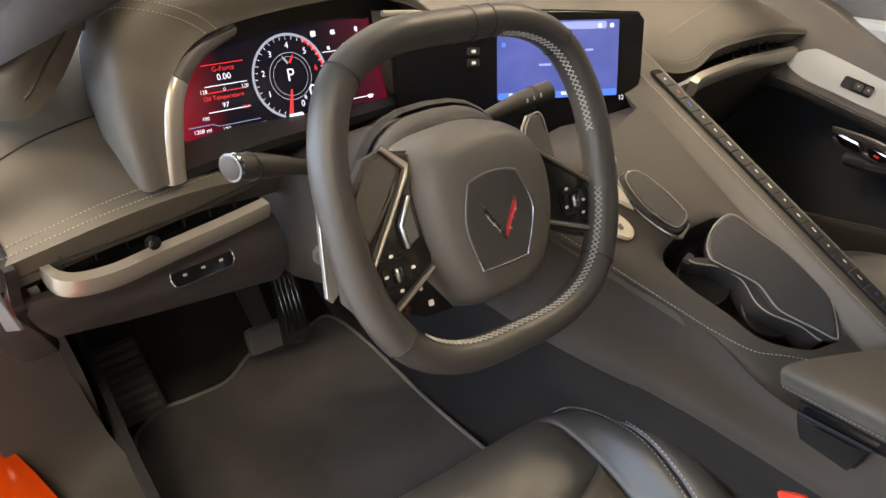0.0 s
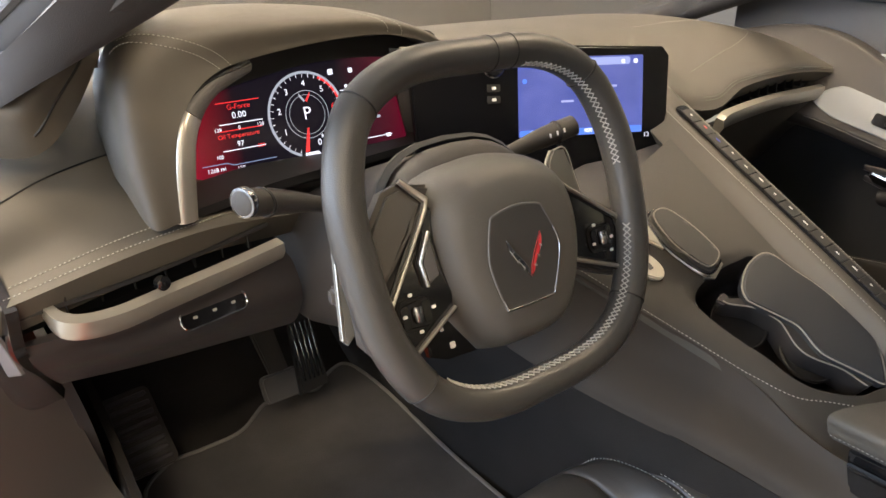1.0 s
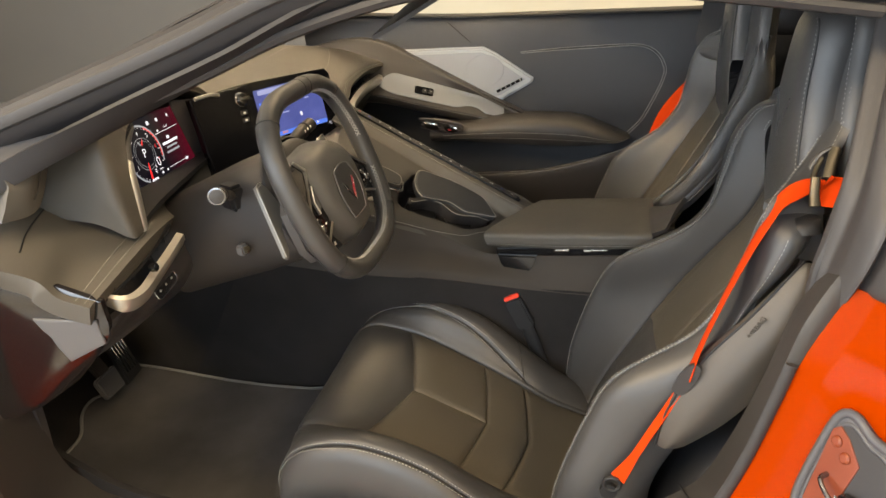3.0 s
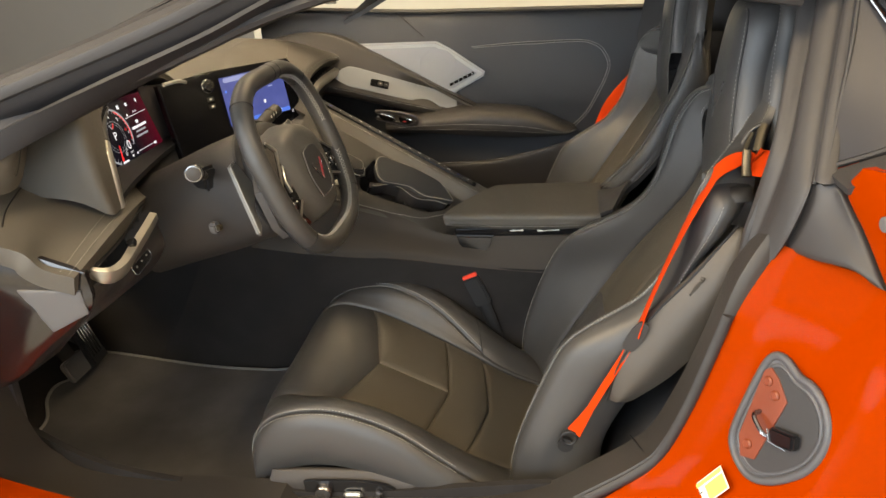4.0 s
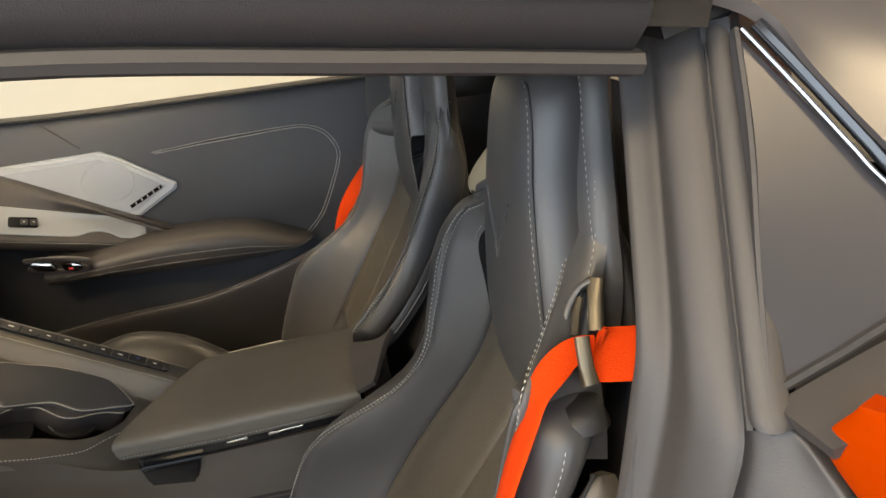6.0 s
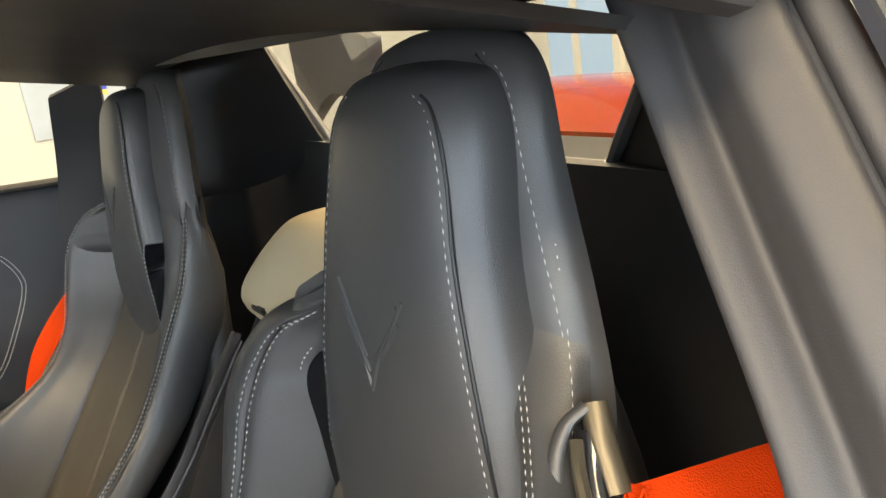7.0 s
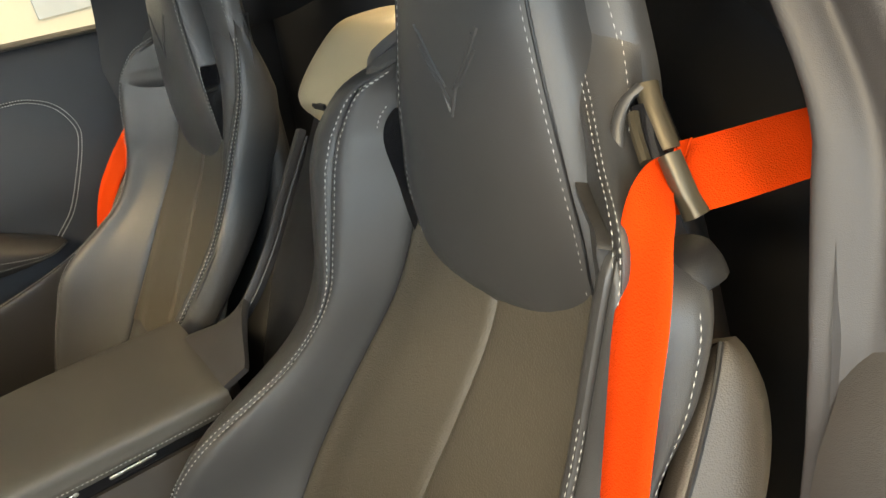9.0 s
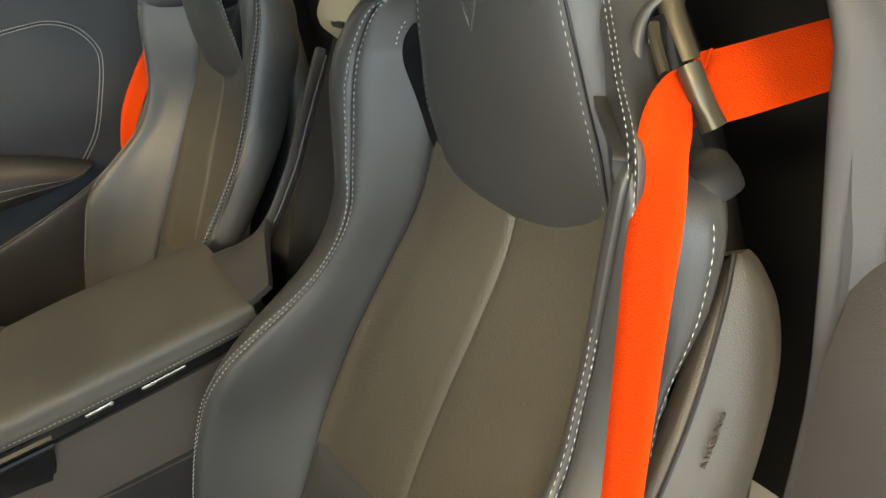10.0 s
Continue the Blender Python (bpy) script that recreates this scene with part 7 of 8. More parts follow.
def seat(xs, s, label, group):
    """A bucket seat centred on x = xs; s is 1 where its outboard side lies towards -x."""
    ob = thing("sports_seat", label, "car seat", (xs, -0.3, 0.2), group)
    X = lambda p: Vector((xs + p[0] * s, p[1], p[2]))
    lev = LEVELS
    full = []
    for z, xi, yi, xc, yc, xo, yo in lev:
        deep = 0.10 - 0.06 * max(0.0, min(1.0, (z - 0.50) / 0.15))
        off = 0.028 * max(0.0, min(1.0, (0.68 - z) / 0.15))
        half = [(0.0, yi - 0.010), (xi * 0.6, yi - 0.005), (xi, yi), (xi + 0.45 * (xc - xi) + 0.006, yi + 0.55 * (yc - yi) - 0.004), (xc - 0.012, yc - 0.003), (xc + 0.002, yc), (xc + 0.60 * (xo - xc), yc - 0.30 * (yc - yo) - 0.002), (xo, yo), (xo - 0.006, yo - deep * 0.5), (xo - 0.03, yo - deep)]
        # the outboard shoulder ends lower, under the belt guide
        k = max(0.0, min(1.0, (z - 0.805) / 0.022))
        back = {6: (-0.010, 0.014), 7: (-0.030, 0.030), 8: (-0.050, 0.045), 9: (-0.070, 0.060)}
        slim = max(0.0, 1 - abs(z - 0.69) / 0.12)
        narrow = [(x, y) if n < 7 else (x - 0.016 * slim, y + (0.024 + 0.012 * (n - 7)) * slim) for n, (x, y) in enumerate(half)]
        outb = [(x + k * (xc + back[n][0] - x), y + k * (yc - back[n][1] - y)) if n > 5 else (x, y) for n, (x, y) in enumerate(narrow)]
        sink = 0.030 * max(0.0, min(1.0, (z - 0.872) / 0.045))
        outb = [(x, y - sink * min(1, n / 4)) for n, (x, y) in enumerate(outb)]
        f = max(0.0, min(1.0, (z - 0.50) / 0.15))
        lead = {3: (0.000, 0.25 * (yc - yi)), 4: (0.0, -0.003), 5: (0.003, -0.009), 6: (0.003, -0.006)}
        inb = [(x + f * lead[n][0], y + f * lead[n][1]) if n in lead else (x, y) for n, (x, y) in enumerate(half)]
        if s < 0:
            crest = {0.50: (0.215, -0.452), 0.572: (0.186, -0.556), 0.640: (0.168, -0.638), 0.70: (0.166, -0.682), 0.76: (0.166, -0.715), 0.81: (0.166, -0.742), 0.832: (0.166, -0.751), 0.85: (0.166, -0.757), 0.88: (0.162, -0.766), 0.90: (0.158, -0.771), 0.925: (0.152, -0.779)}
            cx, cy = crest.get(z, (xc, yc))
            rise = 1 - 0.75 * max(0.0, min(1.0, (z - 0.78) / 0.12))
            inb = half[:3] + [(xi + 0.5 * (cx - xi), yi + 0.40 * (cy - yi) + 0.003), (cx - 0.010, cy - 0.003), (cx + 0.002, cy), (cx + 0.008 * rise, cy - 0.012 * rise), (cx + 0.010 * rise, cy - 0.035 * rise), (cx + 0.004, cy - 0.060 * rise), (cx - 0.010, cy - 0.080 * rise)]
        full.append([X((off - x, y, z)) for x, y in outb[:0:-1]] + [X((off + x, y, z)) for x, y in inb])
    bk = Surf(full, flip=(s > 0))
    # columns 0..18; the insert lies between 7 and 11, the crests at 4 and 14
    U = lambda k: (9 + k) / 18
    rows_of = [l[0] for l in LEVELS]

    def V(z):
        for i, (a, b) in enumerate(zip(rows_of, rows_of[1:])):
            if z <= b:
                return (i + (z - a) / (b - a)) / (len(rows_of) - 1)
        return 1.0

    panel("backrest_insert", bk, PERF, ob, U(-2), U(0), V(0.461), V(0.80), nu=12, nv=26, roll=0.0035, puff=0.002, thick=0.03, label="leather backrest insert with a centre seam")
    panel("backrest_insert", bk, PERF, ob, U(0), U(2), V(0.461), V(0.80), nu=12, nv=26, roll=0.0035, puff=0.002, thick=0.03, label="leather backrest insert with a centre seam")
    def z_of(v):
        f = v * (len(rows_of) - 1)
        k = min(int(f), len(rows_of) - 2)
        return rows_of[k] + (rows_of[k + 1] - rows_of[k]) * (f - k)

    def seam(z, d):
        """The column of the stitched seam: on the crest outboard, drawn in towards the middle high up inboard."""
        if d < 0 or s < 0:
            return 4.6 if d < 0 else 5.2
        table = ((0.0, 4.6), (0.45, 4.6), (0.55, 4.4), (0.62, 4.0), (0.70, 3.5), (0.80, 3.3), (1.1, 3.3))
        for (za, ca), (zb, cb) in zip(table, table[1:]):
            if z <= zb:
                return ca + (cb - ca) * (z - za) / (zb - za)
        return 3.4

    for d in (-1, 1):
        top = 1.0 if d > 0 else V(0.838) if s > 0 else V(0.90)
        edge = lambda t, top=top, d=d: U(seam(z_of(top * t), d) * d)
        a, b = (U(2), edge) if d > 0 else (edge, U(-2))
        panel("backrest_bolster", bk, LEATHER, ob, a, b, 0.0, top, nu=14, nv=44, roll=0.005, puff=0.004, thick=0.02, label="padded side bolster of the backrest")
        a, b = (edge, U(9)) if d > 0 else (U(-9), edge)
        panel("backrest_side", bk, LEATHER, ob, a, b, 0.0, top, nu=18, nv=54, roll=0.004, puff=0.002, thick=0.012, label="outer leather side of the backrest")
        for w in (-0.15, 0.15):
            stitching("stitch_line", bk.line([(U((seam(z, d) + w) * d), V(z)) for z in (0.25, 0.36, 0.46, 0.52, 0.57, 0.60, 0.63, 0.66, 0.70, 0.74) + ((0.77, 0.81, 0.85, 0.88, 0.898) if top > V(0.84) else ())], 130, 0.0026), ob, 0.0060, 0.0042, 0.0007 if d > 0 else 0.0005)
    # single seam along the outboard wing
    stitching("wing_stitch", bk.line([(U(-6.9), V(z)) for z in (0.66, 0.70, 0.74, 0.78, 0.80)], 40, 0.0035), ob, 0.0060, 0.0044, 0.0005)
    panel("backrest_lower", bk, LEATHER, ob, U(-2), U(2), 0.0, V(0.461), nu=20, nv=14, roll=0.006, puff=0.003, thick=0.03, label="lower leather panel of the backrest")
    # rear shell
    stack("back_shell", [(0.18, xs, 0.24, -0.46, -0.56), (0.40, xs, 0.245, -0.56, -0.66), (0.60, xs, 0.205, -0.70, -0.78), (0.78, xs, 0.145, -0.765, -0.82), (0.88, xs, 0.105, -0.785, -0.82), (0.92, xs, 0.08, -0.79, -0.81)], DARK, ob, 36, 3.0, n=20, label="black plastic rear shell")
    lean = lambda z: 0.012 * max(0.0, min(1.0, (z - 0.90) / 0.10)) if s > 0 else -0.036 * max(0.0, min(1.0, (z - 0.72) / 0.12))
    # head restraint: tall rear shell and a tapered front pad
    stack("headrest_shell", [(z, xs + lean(z), w, a, b) for z, w, a, b in SHELL], LEATHER, ob, 48, 2.8, n=40, taper=0.55, label="tall leather rear half of the head restraint")
    stack("headrest_pad", [(z, xs, w, a, b) for z, w, a, b in PADLEV], LEATHER, ob, 48, 2.8, n=44, label="tapered leather head pad with a pressed mark")
    move = lambda q: q + Vector((xs, 0, 0))
    for d in (-1, 1):
        line = [move(on_pad(PADLEV, z, d * fx, 2.8)) for z, fx in ((1.046, 0.62), (1.040, 0.72), (1.025, 0.79), (1.0, 0.82), (0.96, 0.83), (0.92, 0.83), (0.88, 0.84), (0.84, 0.85), (0.80, 0.86), (0.77, 0.87), (0.745, 0.88), (0.735, 0.90))]
        stitching("stitch_line", curve(line, 60), ob, 0.0064, 0.0044, 0.00042)
        sweep("pad_seam", curve([q + Vector((d * 0.004, -0.002, 0)) for q in line], 40), oval(0.0012, 0.0012, 6), DARK, ob)
        line = [move(on_pad(SHELL, z, d * fx, 2.8)) + Vector((lean(z), 0, 0)) for z, fx in ((1.062, 0.75), (1.045, 0.86), (1.00, 0.90), (0.96, 0.91), (0.93, 0.92), (0.90, 0.925), (0.88, 0.93))]
        stitching("stitch_line", curve(line, 50), ob, 0.0064, 0.0044, 0.00042)
        sweep("shell_seam", curve([q + Vector((-d * 0.006, 0.001, 0)) for q in line], 40), oval(0.0012, 0.0010, 6), DARK, ob)
    # pressed mark on the head pad
    for d in (-1, 1):
        for z0, z1, a0, a1 in ((0.886, 0.938, 0.00, 0.42), (0.896, 0.934, 0.04, 0.36), (0.900, 0.924, 0.14, 0.36), (0.876, 0.900, 0.00, 0.10)):
            pts = [move(on_pad(PADLEV, z0 + (z1 - z0) * q / 4, d * (a0 + (a1 - a0) * q / 4), 2.8, 0.0004)) for q in range(5)]
            sweep("pressed_mark", pts, oval(0.0017, 0.0013, 6), LEATHER, ob, up=(0, 1, 0))
    # dark harness openings beside the head pad
    for d in (s,):
        pts = [(xs + d * 0.112, -0.722, 0.745), (xs + d * 0.121, -0.719, 0.80), (xs + d * 0.126, -0.718, 0.835), (xs + d * 0.116, -0.722, 0.857), (xs + d * 0.102, -0.730, 0.862), (xs + d * 0.100, -0.735, 0.80)]
        lp = loop(pts, 40)
        bm = bmesh.new()
        bm.faces.new([bm.verts.new(p) for p in lp])
        r = bmesh.ops.extrude_face_region(bm, geom=list(bm.faces))
        bmesh.ops.translate(bm, verts=[v for v in r["geom"] if isinstance(v, bmesh.types.BMVert)], vec=(0, -0.03, 0))
        hole = part("harness_opening", bm, GLOSS, ob, "black harness opening beside the head pad")
        stitching("opening_stitch", [p + Vector((d * 0.006, 0.002, 0.003)) for p in lp[2:24]], hole, 0.0058, 0.0042, 0.0007)
    # cushion
    rows = []
    for y, zc, zb, wi, wo in ((0.070, 0.300, 0.300, 0.150, 0.238), (0.092, 0.360, 0.355, 0.155, 0.246), (0.080, 0.420, 0.408, 0.165, 0.250), (0.035, 0.446, 0.452, 0.172, 0.256), (-0.035, 0.433, 0.470, 0.172, 0.262), (-0.10, 0.405, 0.464, 0.170, 0.266), (-0.18, 0.363, 0.430, 0.165, 0.268), (-0.26, 0.320, 0.365, 0.158, 0.266), (-0.34, 0.275, 0.300, 0.150, 0.26), (-0.44, 0.235, 0.24, 0.150, 0.255)):
        half = [(0.0, zc - 0.002), (wi * 0.6, zc), (wi, zc + 0.003), (wi + 0.35 * (wo - wi), zc + 0.75 * (zb - zc)), (wi + 0.62 * (wo - wi), zb), (wi + 0.85 * (wo - wi), zb - 0.006), (wo, zb - 0.035), (wo + 0.002, zb - 0.075), (wo - 0.01, zb - 0.12)]
        rows.append([X((-x, y, z)) for x, z in half[:0:-1]] + [X((x, y, z)) for x, z in half])
    cu = Surf(rows, flip=(s > 0))
    C = lambda k: (8 + k) / 16
    # chevron seams across the insert: apex in the middle
    v1 = lambda u: 0.545 - 0.085 * min(1, abs(u - 0.5) / (2 / 16))
    v2 = lambda u: 0.735 - 0.10 * min(1, abs(u - 0.5) / (2 / 16)) * 0.4
    v3 = lambda u: 0.845 - 0.04 * min(1, abs(u - 0.5) / (2 / 16))
    uu = lambda a, b: (lambda q: a + (b - a) * q)
    full_u = uu(C(-2), C(2))
    panel("cushion_front", cu, LEATHER, ob, C(-2), C(2), 0.0, lambda q: v1(full_u(q)), nu=28, nv=22, roll=0.005, puff=0.003, thick=0.03, label="leather thigh roll of the seat cushion", sides="lrt")
    for a, b in ((C(-2), C(0)), (C(0), C(2))):
        f = uu(a, b)
        panel("cushion_insert", cu, PERF, ob, a, b, lambda q, f=f: v1(f(q)), lambda q, f=f: v2(f(q)), nu=14, nv=14, roll=0.005, puff=0.004, thick=0.03, label="quilted leather seat insert")
    f = full_u
    panel("cushion_rear", cu, PERF, ob, C(-2), C(2), lambda q: v2(f(q)), lambda q: v3(f(q)), nu=28, nv=10, roll=0.005, puff=0.003, thick=0.03, label="quilted leather seat insert")
    panel("cushion_rear", cu, PERF, ob, C(-2), C(2), lambda q: v3(f(q)), 1.0, nu=28, nv=10, roll=0.005, puff=0.003, thick=0.03, label="quilted leather seat insert")
    for d in (-1, 1):
        # inboard, the seam leaves the crest and runs down to the insert
        m = (lambda v: 5.0) if d < 0 else (lambda v: 3.55 - 1.35 * max(0.0, min(1.0, (v - 0.48) / 0.34)) ** 1.6)
        edge = lambda t, m=m, d=d: C(m(0.10 + 0.90 * t) * d)
        a, b = (C(2), edge) if d > 0 else (edge, C(-2))
        panel("cushion_bolster", cu, LEATHER, ob, a, b, 0.10, 1.0, nu=16, nv=34, roll=0.004, puff=0.003, thick=0.03, label="padded thigh bolster")
        a, b = (edge, C(8)) if d > 0 else (C(-8), edge)
        panel("cushion_side", cu, LEATHER, ob, a, b, 0.10, 1.0, nu=18, nv=34, roll=0.004, puff=0.003, thick=0.02, label="outer leather side of the cushion")
        panel("cushion_nose", cu, LEATHER, ob, *sorted((C(2 * d), C(8 * d))), 0.0, 0.10, nu=16, nv=6, roll=0.003, thick=0.02)
        for w in (-0.13, 0.17):
            stitching("stitch_line", cu.line([(C((m(v) + w) * d), v) for v in (0.14, 0.22, 0.3, 0.38, 0.45, 0.52, 0.58, 0.64, 0.70, 0.76, 0.80)], 90, 0.0030), ob, 0.0060, 0.0046, 0.0008)
    # cross seam over the rear of the inboard bolster
    sweep("cross_seam", cu.line([(C(w), 0.83 - 0.012 * w) for w in (2.1, 3.0, 4.0, 5.0, 6.0)], 24, 0.0022), oval(0.0016, 0.0014, 6), DARK, ob)
    # plastic base with seat controls on the outboard side
    stack("seat_base", [(0.20, xs, 0.235, 0.05, -0.21), (0.26, xs, 0.245, 0.055, -0.21), (0.325, xs, 0.246, 0.060, -0.21), (0.34, xs, 0.235, 0.05, -0.20)], DARK, ob, 48, 5.0, label="black plastic seat base")
    ox = xs - s * 0.262
    valance = Surf([[(ox + s * 0.004, 0.055, 0.345), (ox, -0.05, 0.352), (ox, -0.20, 0.345), (ox, -0.36, 0.30), (ox + s * 0.01, -0.50, 0.27)], [(ox - s * 0.008, 0.06, 0.315), (ox - s * 0.012, -0.05, 0.322), (ox - s * 0.012, -0.20, 0.315), (ox - s * 0.012, -0.36, 0.275), (ox, -0.50, 0.25)], [(ox + s * 0.004, 0.055, 0.24), (ox - s * 0.002, -0.05, 0.235), (ox - s * 0.002, -0.20, 0.23), (ox, -0.36, 0.225), (ox + s * 0.01, -0.50, 0.22)]], flip=(s > 0))
    val = panel("valance", valance, COLUMN, ob, nu=24, nv=10, roll=0.002, thick=0.012, label="black plastic side valance with seat switches")
    vm = basis((ox - s * 0.011, -0.085, 0.318), (0, -s, 0), (-0.1 * s, 0, 1))
    plate("switch_plate", [(p.x, p.y) for p in loop([(-0.075 , 0.012, 0), (-0.06, 0.024, 0), (0.06, 0.022, 0), (0.095, -0.01, 0), (0.06, -0.026, 0), (-0.06, -0.024, 0)], 36)], 0.005, vm, GLOSS, val, 0.0015)
    turned("lumbar_knob", [(0.016, 0), (0.016, 0.008), (0.013, 0.012), (0.005, 0.013)], vm @ pose(-0.040 if s > 0 else 0.04, 0.004, 0.004), GUNMETAL, val, 20, "round satin lumbar knob")
    block("slide_switch", (0.034, 0.013, 0.012), vm @ pose(0.012, -0.002, 0.009), SILVER, val, 0.004)
    block("recline_switch", (0.014, 0.022, 0.012), vm @ pose(0.058, -0.002, 0.009), GUNMETAL, val, 0.004)
    # outer side shield of the backrest
    sx = xs - s * 0.250
    sh = Surf([[(sx + s * 0.006, -0.528, 0.490), (sx - s * 0.008, -0.545, 0.492), (sx + s * 0.002, -0.562, 0.484)], [(sx + s * 0.008, -0.545, 0.560), (sx - s * 0.014, -0.585, 0.55), (sx + s * 0.004, -0.63, 0.535)], [(sx + s * 0.012, -0.588, 0.635), (sx - s * 0.012, -0.635, 0.618), (sx + s * 0.008, -0.685, 0.60)], [(sx + s * 0.018, -0.648, 0.70), (sx - s * 0.004, -0.688, 0.688), (sx + s * 0.014, -0.728, 0.672)], [(sx + s * 0.026, -0.690, 0.746), (sx + s * 0.012, -0.714, 0.738), (sx + s * 0.022, -0.742, 0.722)], [(sx + s * 0.034, -0.716, 0.770), (sx + s * 0.030, -0.722, 0.770), (sx + s * 0.034, -0.736, 0.764)]], flip=(s < 0))
    shield = panel("side_shield", sh, SHIELD, ob, nu=18, nv=26, roll=0.004, thick=0.02, label="grey leather side shield marked AIRBAG")
    sweep("shield_piping", [sh.lift(0.06, i / 30, 0.0012) for i in range(31)], oval(0.0016, 0.0016, 6), DARK, shield)
    if s > 0:
        letters("airbag_mark", "AIRBAG", 0.0105, basis(sh.lift(0.22, 0.575, 0.0024), (0.02, -0.52, 0.85), (-0.1, 0.85, 0.52)), SHIELD, shield, depth=0.0006)
    # smooth leather between the bolster crest and the guide
    shares = (0.60, 0.72, 0.84, 0.93, 0.985)
    shoulder_rows = tuple([tuple(on_pad(SHELL, z, f, 2.8, h) - Vector((lean(z), 0, 0))) for f, h in zip(shares, hs)] for z, hs in ((0.990, (-0.004,) * 5), (0.955, (-0.001, 0.0, 0.0, -0.001, -0.002)), (0.920, (0.001, 0.002, 0.001, -0.0005, -0.002)))) + (
                     ((0.075, -0.753, 0.893), (0.112, -0.740, 0.890), (0.124, -0.747, 0.889), (0.130, -0.757, 0.888), (0.130, -0.768, 0.884)),
                     ((0.090, -0.749, 0.872), (0.150, -0.708, 0.864), (0.152, -0.724, 0.862), (0.150, -0.740, 0.858), (0.148, -0.757, 0.854)), ((0.100, -0.740, 0.848), (0.188, -0.677, 0.842), (0.182, -0.701, 0.836), (0.174, -0.726, 0.830), (0.168, -0.746, 0.826)),
                     ((0.112, -0.726, 0.805), (0.190, -0.666, 0.800), (0.188, -0.693, 0.800), (0.184, -0.716, 0.795), (0.186, -0.741, 0.79)), ((0.116, -0.722, 0.76), (0.178, -0.668, 0.76), (0.178, -0.694, 0.76), (0.176, -0.72, 0.755), (0.178, -0.742, 0.75)))
    if s > 0:
        patch = Surf([[X((-x, y, z)) for x, y, z in r] for r in shoulder_rows])
        out = 1 if patch.normal(0.25, 0.6).dot(Vector((-0.7, 0.7, 0.3))) > 0 else -1
        patch = Surf([[X((-x, y, z)) for x, y, z in r] for r in shoulder_rows], flip=(out < 0))
        panel("shoulder_patch", patch, LEATHER, ob, nu=18, nv=36, thick=0.006, label="smooth leather shoulder flowing into the head restraint")
        stitching("stitch_line", patch.line([(u, v) for u, v in ((0.82, 0.06), (0.80, 0.2), (0.76, 0.3), (0.72, 0.40), (0.66, 0.47), (0.60, 0.52))], 50, 0.0014), ob, 0.0064, 0.0044, 0.0005)
        for u in (0.225, 0.275):
            stitching("stitch_line", patch.line([(u, v) for v in (0.30, 0.38, 0.45, 0.52, 0.6, 0.7, 0.8, 0.9)], 60, 0.0014), ob, 0.0058, 0.0040, 0.00045)
    # belt guide on the outboard shoulder: two posts, a raised rim and a foot
    G = lambda p: X((p[0] + 0.455, p[1], p[2]))
    sweep("belt_guide", curve([G(p) for p in ((-0.594, -0.761, 0.895), (-0.602, -0.7556, 0.884), (-0.6115, -0.751, 0.872), (-0.619, -0.7475, 0.8625))], 16), oval(0.0068, 0.0060, 16, 3.4), BRONZE, ob, label="bronze plastic belt guide")
    sweep("belt_guide_lower", curve([G(p) for p in ((-0.634, -0.7300, 0.870), (-0.640, -0.7285, 0.860), (-0.646, -0.7275, 0.849), (-0.652, -0.7275, 0.838))], 16), oval(0.0060, 0.0056, 16, 3.4), BRONZE, ob, label="lower half of the bronze belt guide", scale=lambda t: 1.0 + 0.12 * max(0.0, t - 0.7) / 0.3)
    sweep("belt_guide_inner", curve([G(p) for p in ((-0.598, -0.744, 0.884), (-0.606, -0.737, 0.874), (-0.617, -0.730, 0.862))], 14), oval(0.0036, 0.004, 8), BRONZE, ob)
    sweep("guide_slot", curve([G(p) for p in ((-0.599, -0.752, 0.886), (-0.608, -0.744, 0.873), (-0.619, -0.737, 0.860))], 14), oval(0.008, 0.004, 10), GLOSS, ob)
    sweep("guide_rim", curve([G(p) for p in ((-0.607, -0.720, 0.846), (-0.599, -0.727, 0.862), (-0.592, -0.736, 0.878), (-0.590, -0.746, 0.889), (-0.594, -0.756, 0.896))], 24), oval(0.0042, 0.0032, 10), LEATHER, ob, label="raised leather rim round the belt guide")
    stack("guide_foot", [(0.806, xs - s * 0.194, 0.022, -0.694, -0.740), (0.814, xs - s * 0.193, 0.020, -0.698, -0.738), (0.821, xs - s * 0.192, 0.013, -0.706, -0.736)], DARK, ob, 20, 2.5)
    return ob


SEAT_X, PASS_X = -0.455, 0.286
seat(SEAT_X, 1, "black leather driver's bucket seat with white stitching", "front seats")
seat(PASS_X, -1, "black leather passenger bucket seat with white stitching", "front seats")


# ---------------------------------------------------------------- seat belts
def webbing(name, pts, width, parent, across, label=""):
    """A flat belt along pts; across gives the width direction at each point."""
    n = 40
    path = curve(pts, n)
    acr = curve(across, n)
    bm = bmesh.new()
    rows = []
    for i, p in enumerate(path):
        t = (path[min(i + 1, n)] - path[max(i - 1, 0)]).normalized()
        a = acr[i] - t * acr[i].dot(t)
        a.normalize()
        u = a.cross(t)
        wide = width(i / n) if callable(width) else width
        rows.append([bm.verts.new(p + a * wide * q + u * 0.0008 * r) for q, r in ((-0.5, 0), (-0.48, 1), (-0.2, 0.6), (0.2, 0.6), (0.48, 1), (0.5, 0), (0.48, -1), (-0.48, -1))])
    for a, b in zip(rows, rows[1:]):
        for i in range(8):
            j = (i + 1) % 8
            bm.faces.new((a[i], a[j], b[j], b[i]))
    return part(name, bm, REDORANGE, parent, label, 60)


